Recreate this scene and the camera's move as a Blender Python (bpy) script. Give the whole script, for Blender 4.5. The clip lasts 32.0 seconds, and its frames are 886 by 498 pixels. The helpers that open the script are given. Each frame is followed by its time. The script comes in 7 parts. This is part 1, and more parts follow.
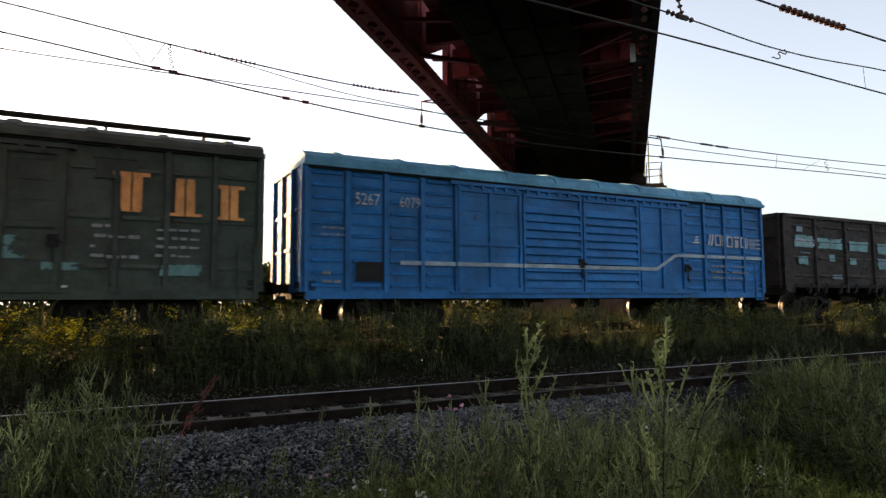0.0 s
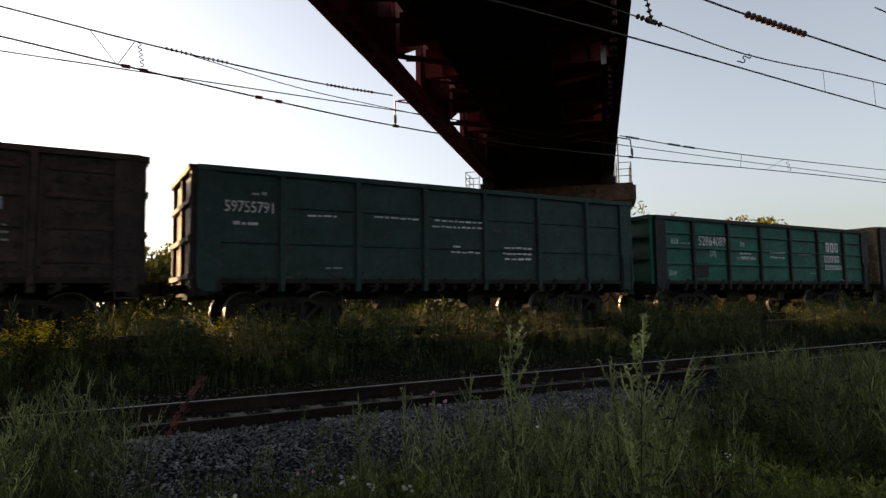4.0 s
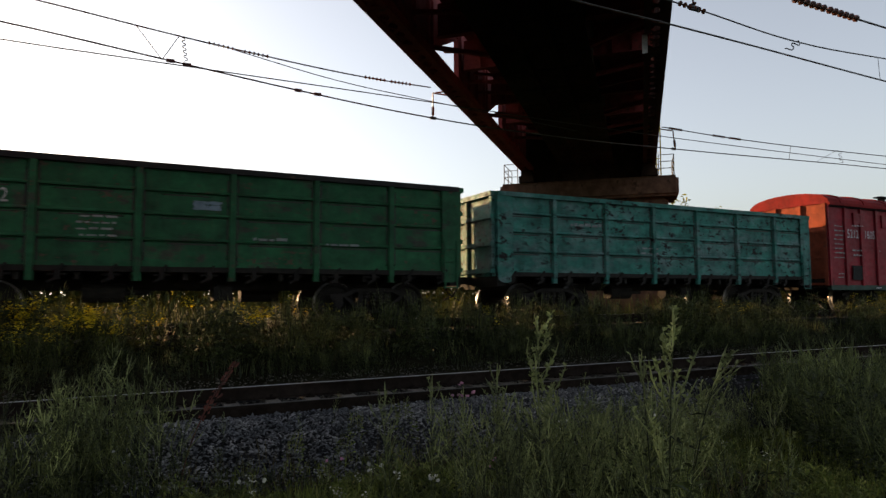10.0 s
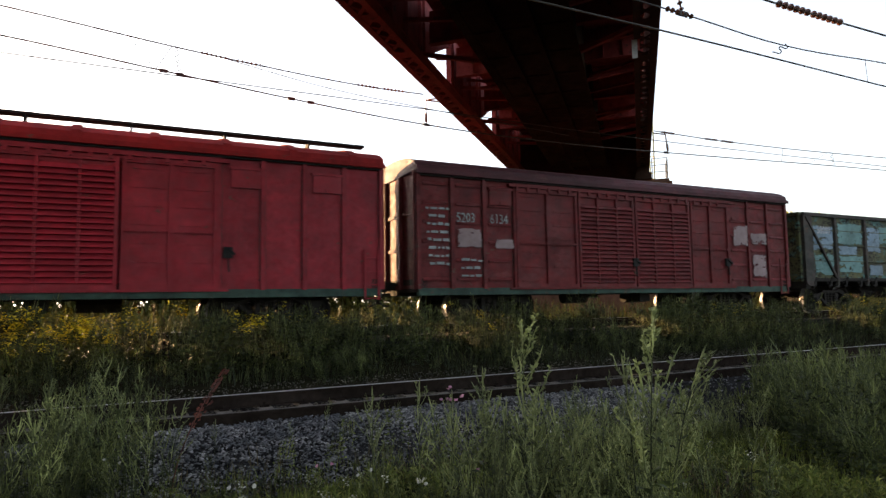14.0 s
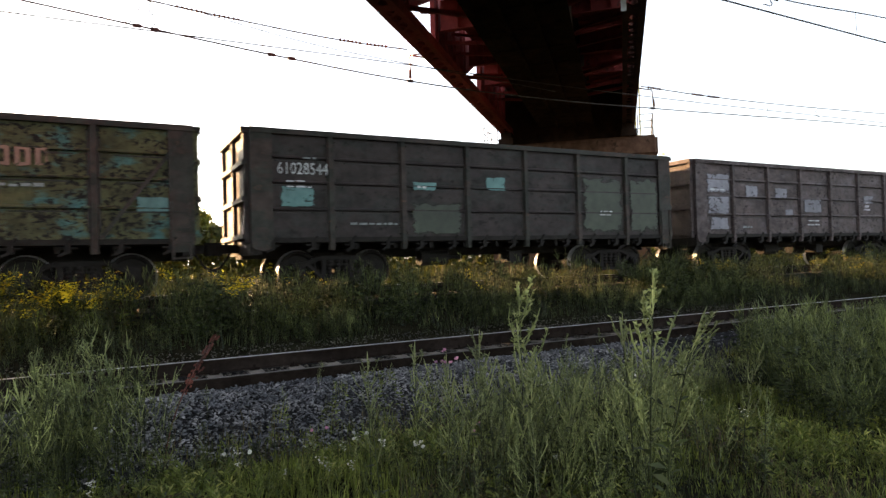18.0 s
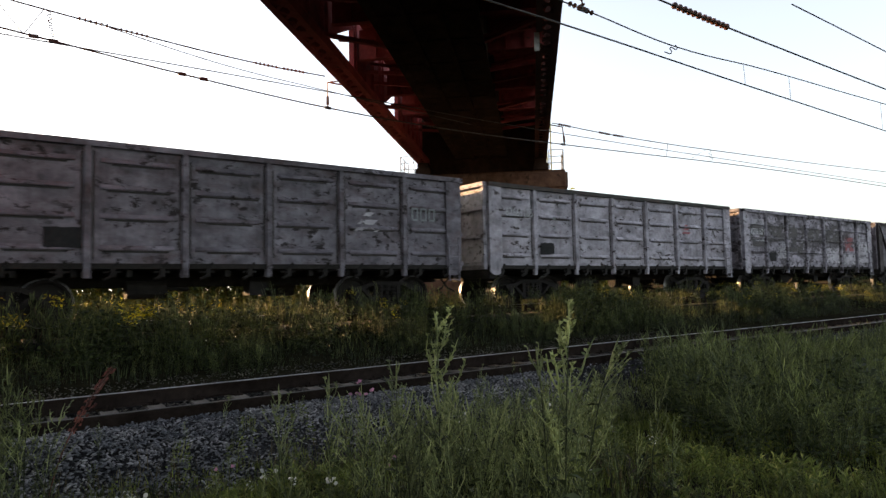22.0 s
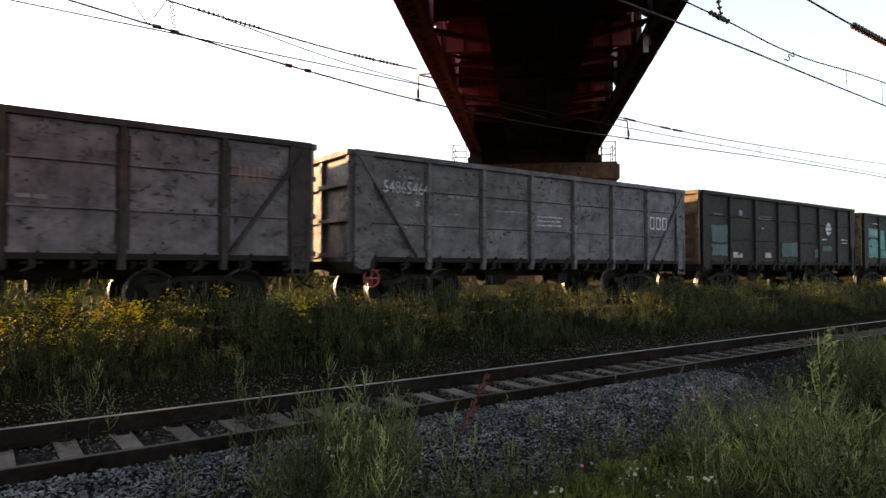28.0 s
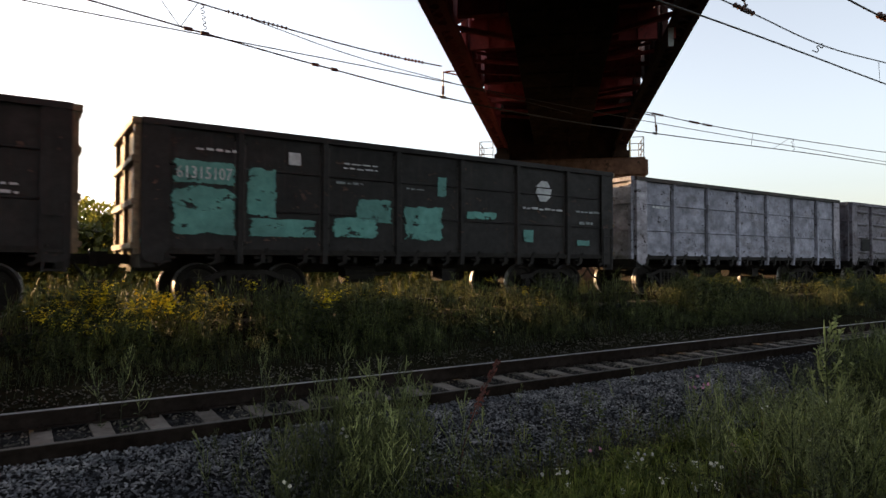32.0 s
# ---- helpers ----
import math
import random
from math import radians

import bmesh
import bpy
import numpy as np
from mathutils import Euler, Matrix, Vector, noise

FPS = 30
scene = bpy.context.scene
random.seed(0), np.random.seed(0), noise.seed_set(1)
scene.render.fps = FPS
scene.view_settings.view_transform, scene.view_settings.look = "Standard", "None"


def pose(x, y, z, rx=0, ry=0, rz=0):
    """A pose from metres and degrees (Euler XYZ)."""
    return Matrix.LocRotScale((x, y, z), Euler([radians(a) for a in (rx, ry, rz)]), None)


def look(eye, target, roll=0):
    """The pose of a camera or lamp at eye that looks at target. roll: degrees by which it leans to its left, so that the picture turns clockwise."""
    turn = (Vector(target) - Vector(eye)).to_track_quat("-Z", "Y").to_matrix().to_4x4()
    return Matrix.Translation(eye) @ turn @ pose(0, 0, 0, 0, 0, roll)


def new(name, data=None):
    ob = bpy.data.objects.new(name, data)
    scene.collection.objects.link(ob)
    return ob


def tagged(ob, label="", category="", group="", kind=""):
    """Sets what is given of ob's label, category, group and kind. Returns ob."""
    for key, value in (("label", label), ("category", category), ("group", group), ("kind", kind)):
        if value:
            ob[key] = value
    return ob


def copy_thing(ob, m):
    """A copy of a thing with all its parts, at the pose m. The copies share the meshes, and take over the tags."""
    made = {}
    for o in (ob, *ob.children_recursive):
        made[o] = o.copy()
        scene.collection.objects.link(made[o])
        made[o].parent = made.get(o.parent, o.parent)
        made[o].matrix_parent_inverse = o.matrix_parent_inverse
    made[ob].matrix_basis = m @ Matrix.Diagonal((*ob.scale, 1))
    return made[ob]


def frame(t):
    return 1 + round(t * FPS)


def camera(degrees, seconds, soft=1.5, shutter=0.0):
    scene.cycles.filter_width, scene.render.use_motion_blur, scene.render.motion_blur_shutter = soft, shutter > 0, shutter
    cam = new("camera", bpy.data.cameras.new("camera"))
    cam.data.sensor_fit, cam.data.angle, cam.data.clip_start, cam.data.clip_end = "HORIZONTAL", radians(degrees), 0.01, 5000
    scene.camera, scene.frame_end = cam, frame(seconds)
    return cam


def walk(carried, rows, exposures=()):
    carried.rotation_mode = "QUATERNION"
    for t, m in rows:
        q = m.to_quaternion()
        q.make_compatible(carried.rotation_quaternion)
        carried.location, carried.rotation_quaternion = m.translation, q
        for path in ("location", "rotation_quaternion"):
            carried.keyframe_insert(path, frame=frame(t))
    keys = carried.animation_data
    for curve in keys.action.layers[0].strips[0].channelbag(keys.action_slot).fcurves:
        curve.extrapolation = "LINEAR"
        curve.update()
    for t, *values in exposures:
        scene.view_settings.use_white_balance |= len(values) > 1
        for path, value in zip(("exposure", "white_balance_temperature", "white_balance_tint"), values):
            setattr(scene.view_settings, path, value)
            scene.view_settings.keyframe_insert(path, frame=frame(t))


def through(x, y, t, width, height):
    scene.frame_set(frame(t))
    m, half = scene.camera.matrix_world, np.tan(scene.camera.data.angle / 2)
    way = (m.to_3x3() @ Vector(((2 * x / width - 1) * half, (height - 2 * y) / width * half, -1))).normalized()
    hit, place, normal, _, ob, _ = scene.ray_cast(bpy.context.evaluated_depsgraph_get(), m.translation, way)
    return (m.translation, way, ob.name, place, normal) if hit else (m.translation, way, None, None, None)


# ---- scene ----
cam = camera(69.7, 32.0, 1.4, 0.2)
PATH = [
    (0, (-3.241, -9.082, 1.271), (-2.317, -7.316, 1.441), -0.4),
    (0.5, (-3.29, -9.142, 1.262), (-2.382, -7.368, 1.423), -0.6),
    (1, (-3.302, -9.155, 1.264), (-2.374, -7.39, 1.422), 0.3),
    (1.5, (-3.34, -9.137, 1.275), (-2.364, -7.396, 1.385), -0.7),
    (2, (-3.349, -9.124, 1.278), (-2.345, -7.4, 1.421), -1.1),
    (2.5, (-3.35, -9.141, 1.281), (-2.355, -7.417, 1.467), -0.5),
    (3, (-3.38, -9.153, 1.28), (-2.374, -7.434, 1.457), -0.7),
    (3.5, (-3.404, -9.149, 1.279), (-2.394, -7.43, 1.445), -0.7),
    (5.5, (-3.345, -9.207, 1.242), (-2.402, -7.452, 1.417), -1.2),
    (6, (-3.347, -9.178, 1.24), (-2.453, -7.396, 1.407), 0.6),
    (6.5, (-3.306, -9.25, 1.234), (-2.386, -7.481, 1.395), 0.8),
    (7, (-3.306, -9.195, 1.209), (-2.378, -7.429, 1.353), 0.2),
    (7.5, (-3.299, -9.198, 1.226), (-2.448, -7.392, 1.344), -0.3),
    (8, (-3.299, -9.209, 1.242), (-2.449, -7.407, 1.411), -0.9),
    (8.5, (-3.3, -9.21, 1.237), (-2.4, -7.432, 1.406), -0.8),
    (9, (-3.356, -9.161, 1.234), (-2.466, -7.376, 1.37), 0.4),
    (9.5, (-3.35, -9.168, 1.237), (-2.459, -7.384, 1.388), 0.7),
    (10, (-3.309, -9.175, 1.248), (-2.414, -7.393, 1.393), -0.2),
    (10.5, (-3.342, -9.218, 1.223), (-2.438, -7.442, 1.392), 0.2),
    (11, (-3.317, -9.207, 1.245), (-2.352, -7.468, 1.457), -0.3),
    (11.5, (-3.373, -9.249, 1.243), (-2.405, -7.509, 1.438), -0.1),
    (12, (-3.347, -9.242, 1.232), (-2.434, -7.471, 1.406), -0.4),
    (12.5, (-3.298, -9.27, 1.203), (-2.341, -7.52, 1.356), 0.4),
    (13, (-3.319, -9.209, 1.281), (-2.416, -7.431, 1.442), -0.7),
    (13.5, (-3.248, -9.278, 1.233), (-2.35, -7.498, 1.397), -0.8),
    (15.5, (-3.304, -9.217, 1.266), (-2.369, -7.456, 1.425), -1.2),
    (16, (-3.307, -9.202, 1.263), (-2.371, -7.441, 1.417), -0.3),
    (16.5, (-3.32, -9.192, 1.26), (-2.454, -7.392, 1.368), 0.8),
    (17, (-3.307, -9.176, 1.255), (-2.413, -7.39, 1.355), 0.0),
    (17.5, (-3.274, -9.138, 1.261), (-2.336, -7.372, 1.273), -1.1),
    (18, (-3.277, -9.142, 1.274), (-2.33, -7.381, 1.306), -1.6),
    (18.5, (-3.229, -9.148, 1.254), (-2.201, -7.432, 1.29), -0.1),
    (19, (-3.225, -9.126, 1.267), (-2.173, -7.425, 1.289), -1.2),
    (19.5, (-3.214, -9.115, 1.264), (-2.144, -7.426, 1.315), -0.7),
    (20, (-3.221, -9.122, 1.268), (-2.131, -7.446, 1.316), 0.1),
    (20.5, (-3.237, -9.133, 1.262), (-2.132, -7.466, 1.3), -0.7),
    (21, (-3.23, -9.126, 1.261), (-2.104, -7.473, 1.267), -0.2),
    (21.5, (-3.255, -9.104, 1.28), (-2.064, -7.498, 1.339), -0.8),
    (22, (-3.268, -9.082, 1.279), (-2.095, -7.466, 1.395), -1.1),
    (22.5, (-3.289, -9.088, 1.286), (-2.108, -7.477, 1.387), -1.3),
    (23, (-3.305, -9.099, 1.275), (-2.245, -7.403, 1.305), -1.1),
    (23.5, (-3.575, -9.037, 1.281), (-2.658, -7.263, 1.4), 0.5),
    (24, (-3.687, -8.873, 1.322), (-2.577, -7.21, 1.392), -0.3),
    (24.5, (-3.919, -8.694, 1.344), (-2.806, -7.035, 1.439), -3.2),
    (25, (-4.179, -8.337, 1.435), (-2.958, -6.755, 1.504), -3.0),
    (25.5, (-4.433, -8.165, 1.512), (-3.066, -6.706, 1.546), -2.0),
    (27.5, (-5.987, -7.667, 1.593), (-4.776, -6.076, 1.633), -0.2),
    (28, (-6.043, -7.719, 1.609), (-4.856, -6.11, 1.667), 0.1),
    (28.5, (-6.105, -7.786, 1.601), (-4.918, -6.18, 1.706), -0.0),
    (29, (-6.225, -7.813, 1.614), (-5.048, -6.2, 1.729), -0.1),
    (29.5, (-6.148, -7.902, 1.623), (-5.011, -6.267, 1.807), 0.0),
    (30, (-6.093, -7.994, 1.6), (-4.983, -6.336, 1.739), -0.6),
    (30.5, (-6.108, -7.995, 1.574), (-4.929, -6.386, 1.709), -0.4),
    (31, (-6.133, -7.949, 1.56), (-4.938, -6.351, 1.69), 0.4),
    (31.5, (-6.07, -7.924, 1.553), (-4.913, -6.299, 1.693), -1.1),
    (32, (-6.013, -7.961, 1.535), (-4.903, -6.298, 1.586), 0.1),
]
EXPOSURES = [(t, s, 6880, 14) for t, s in ((0, 1.75), (1, 1.75), (2, 1.95), (3, 1.3), (6, 1.08), (7, 1.02), (8, 1.2), (9, 1.15), (10, 1.15), (11, 0.95), (12, 1.27), (13, 2.15), (16, 2.3), (17, 1.78), (18, 2.6), (19, 3.20), (21, 3.10), (22, 2.05), (23, 1.55), (25, 2.00), (28, 2.1), (29, 1.40), (30, 1.24), (31, 1.30), (32, 1.66))]
walk(cam, [(t, look(eye, target, roll)) for t, eye, target, roll in PATH], EXPOSURES)

# ---- world and sun ----
SUN_DIR = Vector((-0.475, 0.862, 0.150)).normalized()
world = bpy.data.worlds.new("world")
scene.world = world
world.use_nodes = True
wn, wl = world.node_tree.nodes, world.node_tree.links
sky = wn.new("ShaderNodeTexSky")
sky.sky_type, sky.sun_disc = "NISHITA", False
sky.sun_elevation = math.asin(SUN_DIR.z)
sky.sun_rotation = math.atan2(SUN_DIR.x, SUN_DIR.y)
sky.air_density, sky.dust_density, sky.ozone_density = 1.0, 2.2, 2.2
haze = wn.new("ShaderNodeHueSaturation")
haze.inputs["Saturation"].default_value = 0.5
wl.new(sky.outputs[0], haze.inputs["Color"])
wl.new(haze.outputs[0], wn["Background"].inputs[0])
wn["Background"].inputs[1].default_value = 0.15
sun = new("sun", bpy.data.lights.new("sun", "SUN"))
sun.data.energy, sun.data.angle, sun.data.color = 4.4, radians(0.6), (1.0, 0.62, 0.30)
sun.matrix_world = look(SUN_DIR * 100, (0, 0, 0))

# ---- materials ----
RAIL_Z = 0.60       # head of the train's rails
TRACK_Y = 6.48      # centre line of the train's track
NEAR_Y = -0.76      # centre line of the near track


def nodes_of(name):
    m = bpy.data.materials.new(name)
    m.use_nodes = True
    return m, m.node_tree.nodes, m.node_tree.links, m.node_tree.nodes["Principled BSDF"]


def coords(n, l, seed=0.0, scale=(1, 1, 1)):
    tc, mp, info = n.new("ShaderNodeTexCoord"), n.new("ShaderNodeMapping"), n.new("ShaderNodeObjectInfo")
    move, add = n.new("ShaderNodeVectorMath"), n.new("ShaderNodeVectorMath")
    move.operation = "SCALE"
    move.inputs[0].default_value = (31.0, 17.0, 23.0)
    l.new(info.outputs["Random"], move.inputs["Scale"])
    l.new(tc.outputs["Object"], add.inputs[0])
    l.new(move.outputs[0], add.inputs[1])
    l.new(add.outputs[0], mp.inputs[0])
    mp.inputs["Location"].default_value = (seed * 3.7, seed * 1.3, seed * 2.1)
    mp.inputs["Scale"].default_value = scale
    return mp.outputs[0]


def noise_tex(n, l, vec, scale, detail=4.0, rough=0.6):
    t = n.new("ShaderNodeTexNoise")
    t.inputs["Scale"].default_value, t.inputs["Detail"].default_value, t.inputs["Roughness"].default_value = scale, detail, rough
    l.new(vec, t.inputs["Vector"])
    return t.outputs[0]


def ramp(n, l, fac, lo, hi, a=(0, 0, 0, 1), b=(1, 1, 1, 1)):
    r = n.new("ShaderNodeValToRGB")
    r.color_ramp.elements[0].position, r.color_ramp.elements[1].position = lo, hi
    r.color_ramp.elements[0].color, r.color_ramp.elements[1].color = a, b
    l.new(fac, r.inputs[0])
    return r.outputs[0]


def mix(n, l, fac, a, b, kind="MIX"):
    m = n.new("ShaderNodeMix")
    m.data_type, m.blend_type = "RGBA", kind
    for sock, v in ((m.inputs[0], fac), (m.inputs[6], a), (m.inputs[7], b)):
        if isinstance(v, (int, float)):
            sock.default_value = v
        elif isinstance(v, tuple):
            sock.default_value = (*v[:3], 1)
        else:
            l.new(v, sock)
    return m.outputs[2]


def bump(n, l, bsdf, height, strength, dist=0.02):
    b = n.new("ShaderNodeBump")
    b.inputs["Strength"].default_value, b.inputs["Distance"].default_value = strength, dist
    l.new(height, b.inputs["Height"])
    l.new(b.outputs[0], bsdf.inputs["Normal"])


def wagon_paint(name, base, second=None, amount=0.0, rust=0.2, seed=0.0, worn=(0.085, 0.05, 0.035), rough=0.62, soft=0.04, fleck=4.0):
    """Old paint on sheet steel: faded in blotches, streaked downwards, chipped to rust in clusters; second: an older or newer coat that shows in blotches."""
    m, n, l, p = nodes_of(name)
    v = coords(n, l, seed)
    big = noise_tex(n, l, v, 0.8, 3)
    lo = 0.80 - min(0.26, 0.65 * rust)
    mid = noise_tex(n, l, coords(n, l, seed + 7, (0.8, 1, 1.2)), 2.6, 5, 0.6)
    fine = noise_tex(n, l, v, 9.0, 6, 0.7)
    run = noise_tex(n, l, coords(n, l, seed + 5, (1.0, 1.0, 0.12)), 6.0, 4, 0.65)
    dark = tuple(c * 0.66 for c in base)
    pale = tuple(min(1, c * 1.30) for c in base)
    col = mix(n, l, ramp(n, l, big, 0.3, 0.7), dark, pale)
    if second:
        sec = noise_tex(n, l, coords(n, l, seed + 11, (0.75, 1, 1.5)), 1.6, 9, 0.66)
        col = mix(n, l, ramp(n, l, sec, 0.64 - amount * 0.3 - soft, 0.64 - amount * 0.3 + soft), col, second)
    col = mix(n, l, 1.0, col, ramp(n, l, mid, 0.34, 0.66, (lo, lo, lo, 1), (2 - lo * 1.08 - 0.14, 2 - lo * 1.08 - 0.15, 2 - lo * 1.08 - 0.16, 1)), "MULTIPLY")
    dust = tuple(1.02 * c + 0.004 for c in base)
    col = mix(n, l, ramp(n, l, run, 0.45, 0.8, (0, 0, 0, 1), (0.6, 0.6, 0.6, 1)), col, dust)
    # rusty runs below seams and fittings
    drip = noise_tex(n, l, coords(n, l, seed + 9, (7.0, 1.0, 0.22)), 1.6, 5, 0.6)
    col = mix(n, l, ramp(n, l, drip, 0.60 - 0.06 * rust, 0.80, (0, 0, 0, 1), (min(0.75, 0.35 + rust), ) * 3 + (1,)), col, tuple(0.55 * a + 0.45 * b for a, b in zip(worn, base)))
    # chips and scrapes, lengthways and in clusters
    chip = noise_tex(n, l, coords(n, l, seed + 2, (0.80, 1, 1.25)), fleck * 1.35, 8, 0.68)
    where = noise_tex(n, l, coords(n, l, seed + 4, (0.6, 1, 1.3)), 1.1, 3)
    chips = mix(n, l, 1.0, ramp(n, l, chip, 0.62 - 0.07 * rust, 0.645 - 0.07 * rust), ramp(n, l, where, 0.50 - 0.07 * rust, 0.58 - 0.05 * rust), "MULTIPLY")
    col = mix(n, l, chips, col, worn)
    col = mix(n, l, 1.0, col, ramp(n, l, fine, 0.35, 0.75, (0.78, 0.78, 0.78, 1), (1.08, 1.08, 1.08, 1)), "MULTIPLY")
    l.new(col, p.inputs["Base Color"])
    l.new(ramp(n, l, chip, 0.4, 0.75, (rough, rough, rough, 1), (0.9, 0.9, 0.9, 1)), p.inputs["Roughness"])
    p.inputs["Specular IOR Level"].default_value = 0.25
    bump(n, l, p, fine, 0.25, 0.01)
    return m


def worn_coat(name, a, b, scale=7.0, edge=1.0, keep=0.95):
    """A coat of paint rubbed off at its edges and in spots, so that what lies under it shows."""
    m = rough_mat(name, a, b, scale, 0.65, 0, 0.2, 0, 0.01)
    n, l, p = m.node_tree.nodes, m.node_tree.links, m.node_tree.nodes["Principled BSDF"]
    tc, sep = n.new("ShaderNodeTexCoord"), n.new("ShaderNodeSeparateXYZ")
    l.new(tc.outputs["Generated"], sep.inputs[0])

    def math_node(op, x, y):
        k = n.new("ShaderNodeMath")
        k.operation = op
        for sock, v in zip(k.inputs, (x, y)):
            if isinstance(v, (int, float)):
                sock.default_value = v
            else:
                l.new(v, sock)
        return k.outputs[0]
    inner = []
    for axis in ("X", "Z"):
        g = sep.outputs[axis]
        inner.append(math_node("MULTIPLY", math_node("MULTIPLY", g, math_node("SUBTRACT", 1.0, g)), 4.0))
    d = math_node("MULTIPLY", math_node("MINIMUM", inner[0], inner[1]), 1.6)
    rub = noise_tex(n, l, coords(n, l, 6.0, (0.8, 1, 1.5)), 3.2, 9, 0.70)
    f = math_node("ADD", math_node("MINIMUM", d, edge), math_node("MULTIPLY", math_node("SUBTRACT", rub, 0.5), 2.6))
    mask = ramp(n, l, f, 0.26, 0.40, (0, 0, 0, 1), (keep, keep, keep, 1))
    clear, mx = n.new("ShaderNodeBsdfTransparent"), n.new("ShaderNodeMixShader")
    l.new(mask, mx.inputs[0])
    l.new(clear.outputs[0], mx.inputs[1])
    l.new(p.outputs[0], mx.inputs[2])
    l.new(mx.outputs[0], n["Material Output"].inputs[0])
    return m


def rough_mat(name, a, b, scale=6.0, rough=0.85, metal=0.0, bmp=0.4, seed=0.0, dist=0.02, spots=None, flake=0.58):
    m, n, l, p = nodes_of(name)
    v = coords(n, l, seed)
    f1, f2 = noise_tex(n, l, v, scale, 6, 0.65), noise_tex(n, l, v, scale * 0.12, 3)
    col = mix(n, l, ramp(n, l, f1, 0.3, 0.7), a, b)
    col = mix(n, l, 1.0, col, ramp(n, l, f2, 0.35, 0.65, (0.65, 0.65, 0.65, 1), (1.15, 1.15, 1.15, 1)), "MULTIPLY")
    if spots:
        s = noise_tex(n, l, coords(n, l, seed + 3, (1, 1, 0.7)), scale * 0.8, 8, 0.75)
        col = mix(n, l, ramp(n, l, s, flake, flake + 0.06), col, spots)
    l.new(col, p.inputs["Base Color"])
    p.inputs["Roughness"].default_value, p.inputs["Metallic"].default_value = rough, metal
    p.inputs["Specular IOR Level"].default_value = 0.0 if rough >= 0.9 else 0.2 if rough > 0.75 else 0.5
    bump(n, l, p, f1, bmp, dist)
    return m


def leaf_mat(name, a, b, through=0.35, rough=0.6):
    """Leaves and blades: colour varies from plant to plant, light passes through, and noise paints shaded hollows."""
    m, n, l, p = nodes_of(name)
    g = n.new("ShaderNodeNewGeometry")
    col = mix(n, l, g.outputs["Random Per Island"], a, b)
    big = noise_tex(n, l, coords(n, l), 0.9, 2)
    col = mix(n, l, 1.0, col, ramp(n, l, big, 0.3, 0.7, (0.62, 0.62, 0.62, 1), (1.2, 1.2, 1.1, 1)), "MULTIPLY")
    # finer noise paints dark hollows and lit clumps into the colour
    small = noise_tex(n, l, coords(n, l, 4.0, (1, 1, 0.5)), 4.0, 2)
    col = mix(n, l, 1.0, col, ramp(n, l, small, 0.38, 0.64, (0.50, 0.52, 0.50, 1), (1.35, 1.30, 1.15, 1)), "MULTIPLY")
    l.new(col, p.inputs["Base Color"])
    p.inputs["Roughness"].default_value = rough
    p.inputs["Specular IOR Level"].default_value = 0.25
    t, mx = n.new("ShaderNodeBsdfTranslucent"), n.new("ShaderNodeMixShader")
    l.new(col, t.inputs[0])
    mx.inputs[0].default_value = through
    l.new(p.outputs[0], mx.inputs[1])
    l.new(t.outputs[0], mx.inputs[2])
    l.new(mx.outputs[0], n["Material Output"].inputs[0])
    return m


M_BLACK = rough_mat("underframe_black", (0.008, 0.007, 0.006), (0.022, 0.019, 0.016), 8, 0.85)
M_WHEEL = rough_mat("wheel_steel", (0.009, 0.0075, 0.0065), (0.022, 0.018, 0.015), 12, 0.8, 0.0)
M_TREAD = rough_mat("polished_tread", (0.26, 0.25, 0.24), (0.42, 0.41, 0.40), 20, 0.40, 0.5, 0.1)
# base colour lightened to paint in the sky's glint on the far rail
M_RAILHEAD = rough_mat("polished_glint_rail_head", (0.22, 0.21, 0.21), (0.32, 0.31, 0.31), 14, 0.5, 0.3, 0.08)
M_RAIL = rough_mat("rusty_rail", (0.012, 0.0095, 0.008), (0.030, 0.022, 0.018), 10, 0.9)
M_SLEEPER = rough_mat("weathered_concrete", (0.10, 0.088, 0.076), (0.19, 0.168, 0.148), 9, 0.92, 0, 0.5, 1.0, 0.02, (0.12, 0.10, 0.085))
# red raised above plain rust to paint in light bounced under the bridge
M_BRIDGE = rough_mat("lit_rusted_bridge_steel", (0.175, 0.026, 0.026), (0.290, 0.055, 0.050), 3.0, 0.8, 0.0, 0.4, 2.0, 0.02, (0.060, 0.024, 0.018))
# darker copy of that red, for the right-hand girder
M_DARKRED = rough_mat("dark_red_steel", (0.030, 0.012, 0.010), (0.075, 0.026, 0.019), 3.0, 0.85, 0.0, 0.4, 2.0, 0.02, (0.020, 0.012, 0.010))
M_DECK = rough_mat("dark_deck_steel", (0.022, 0.016, 0.013), (0.045, 0.028, 0.02), 2.5, 0.9)
M_CONCRETE = rough_mat("stained_concrete", (0.060, 0.034, 0.024), (0.130, 0.080, 0.055), 2.2, 0.92, 0, 0.6, 4.0, 0.05, (0.035, 0.024, 0.018))
M_WIRE = rough_mat("wire_copper_dark", (0.03, 0.028, 0.026), (0.05, 0.045, 0.04), 20, 0.6, 0.5)
M_INSUL = rough_mat("brown_glazed_insulator", (0.05, 0.018, 0.01), (0.09, 0.03, 0.016), 20, 0.25)
M_POLE = rough_mat("rusty_pole_concrete", (0.24, 0.16, 0.11), (0.34, 0.25, 0.18), 5, 0.9)
M_RAILING = rough_mat("pale_painted_railing", (0.12, 0.11, 0.09), (0.20, 0.18, 0.15), 12, 0.7)
M_WHITE = rough_mat("white_stencil_paint", (0.36, 0.37, 0.37), (0.52, 0.53, 0.53), 18, 0.7, 0, 0.2)
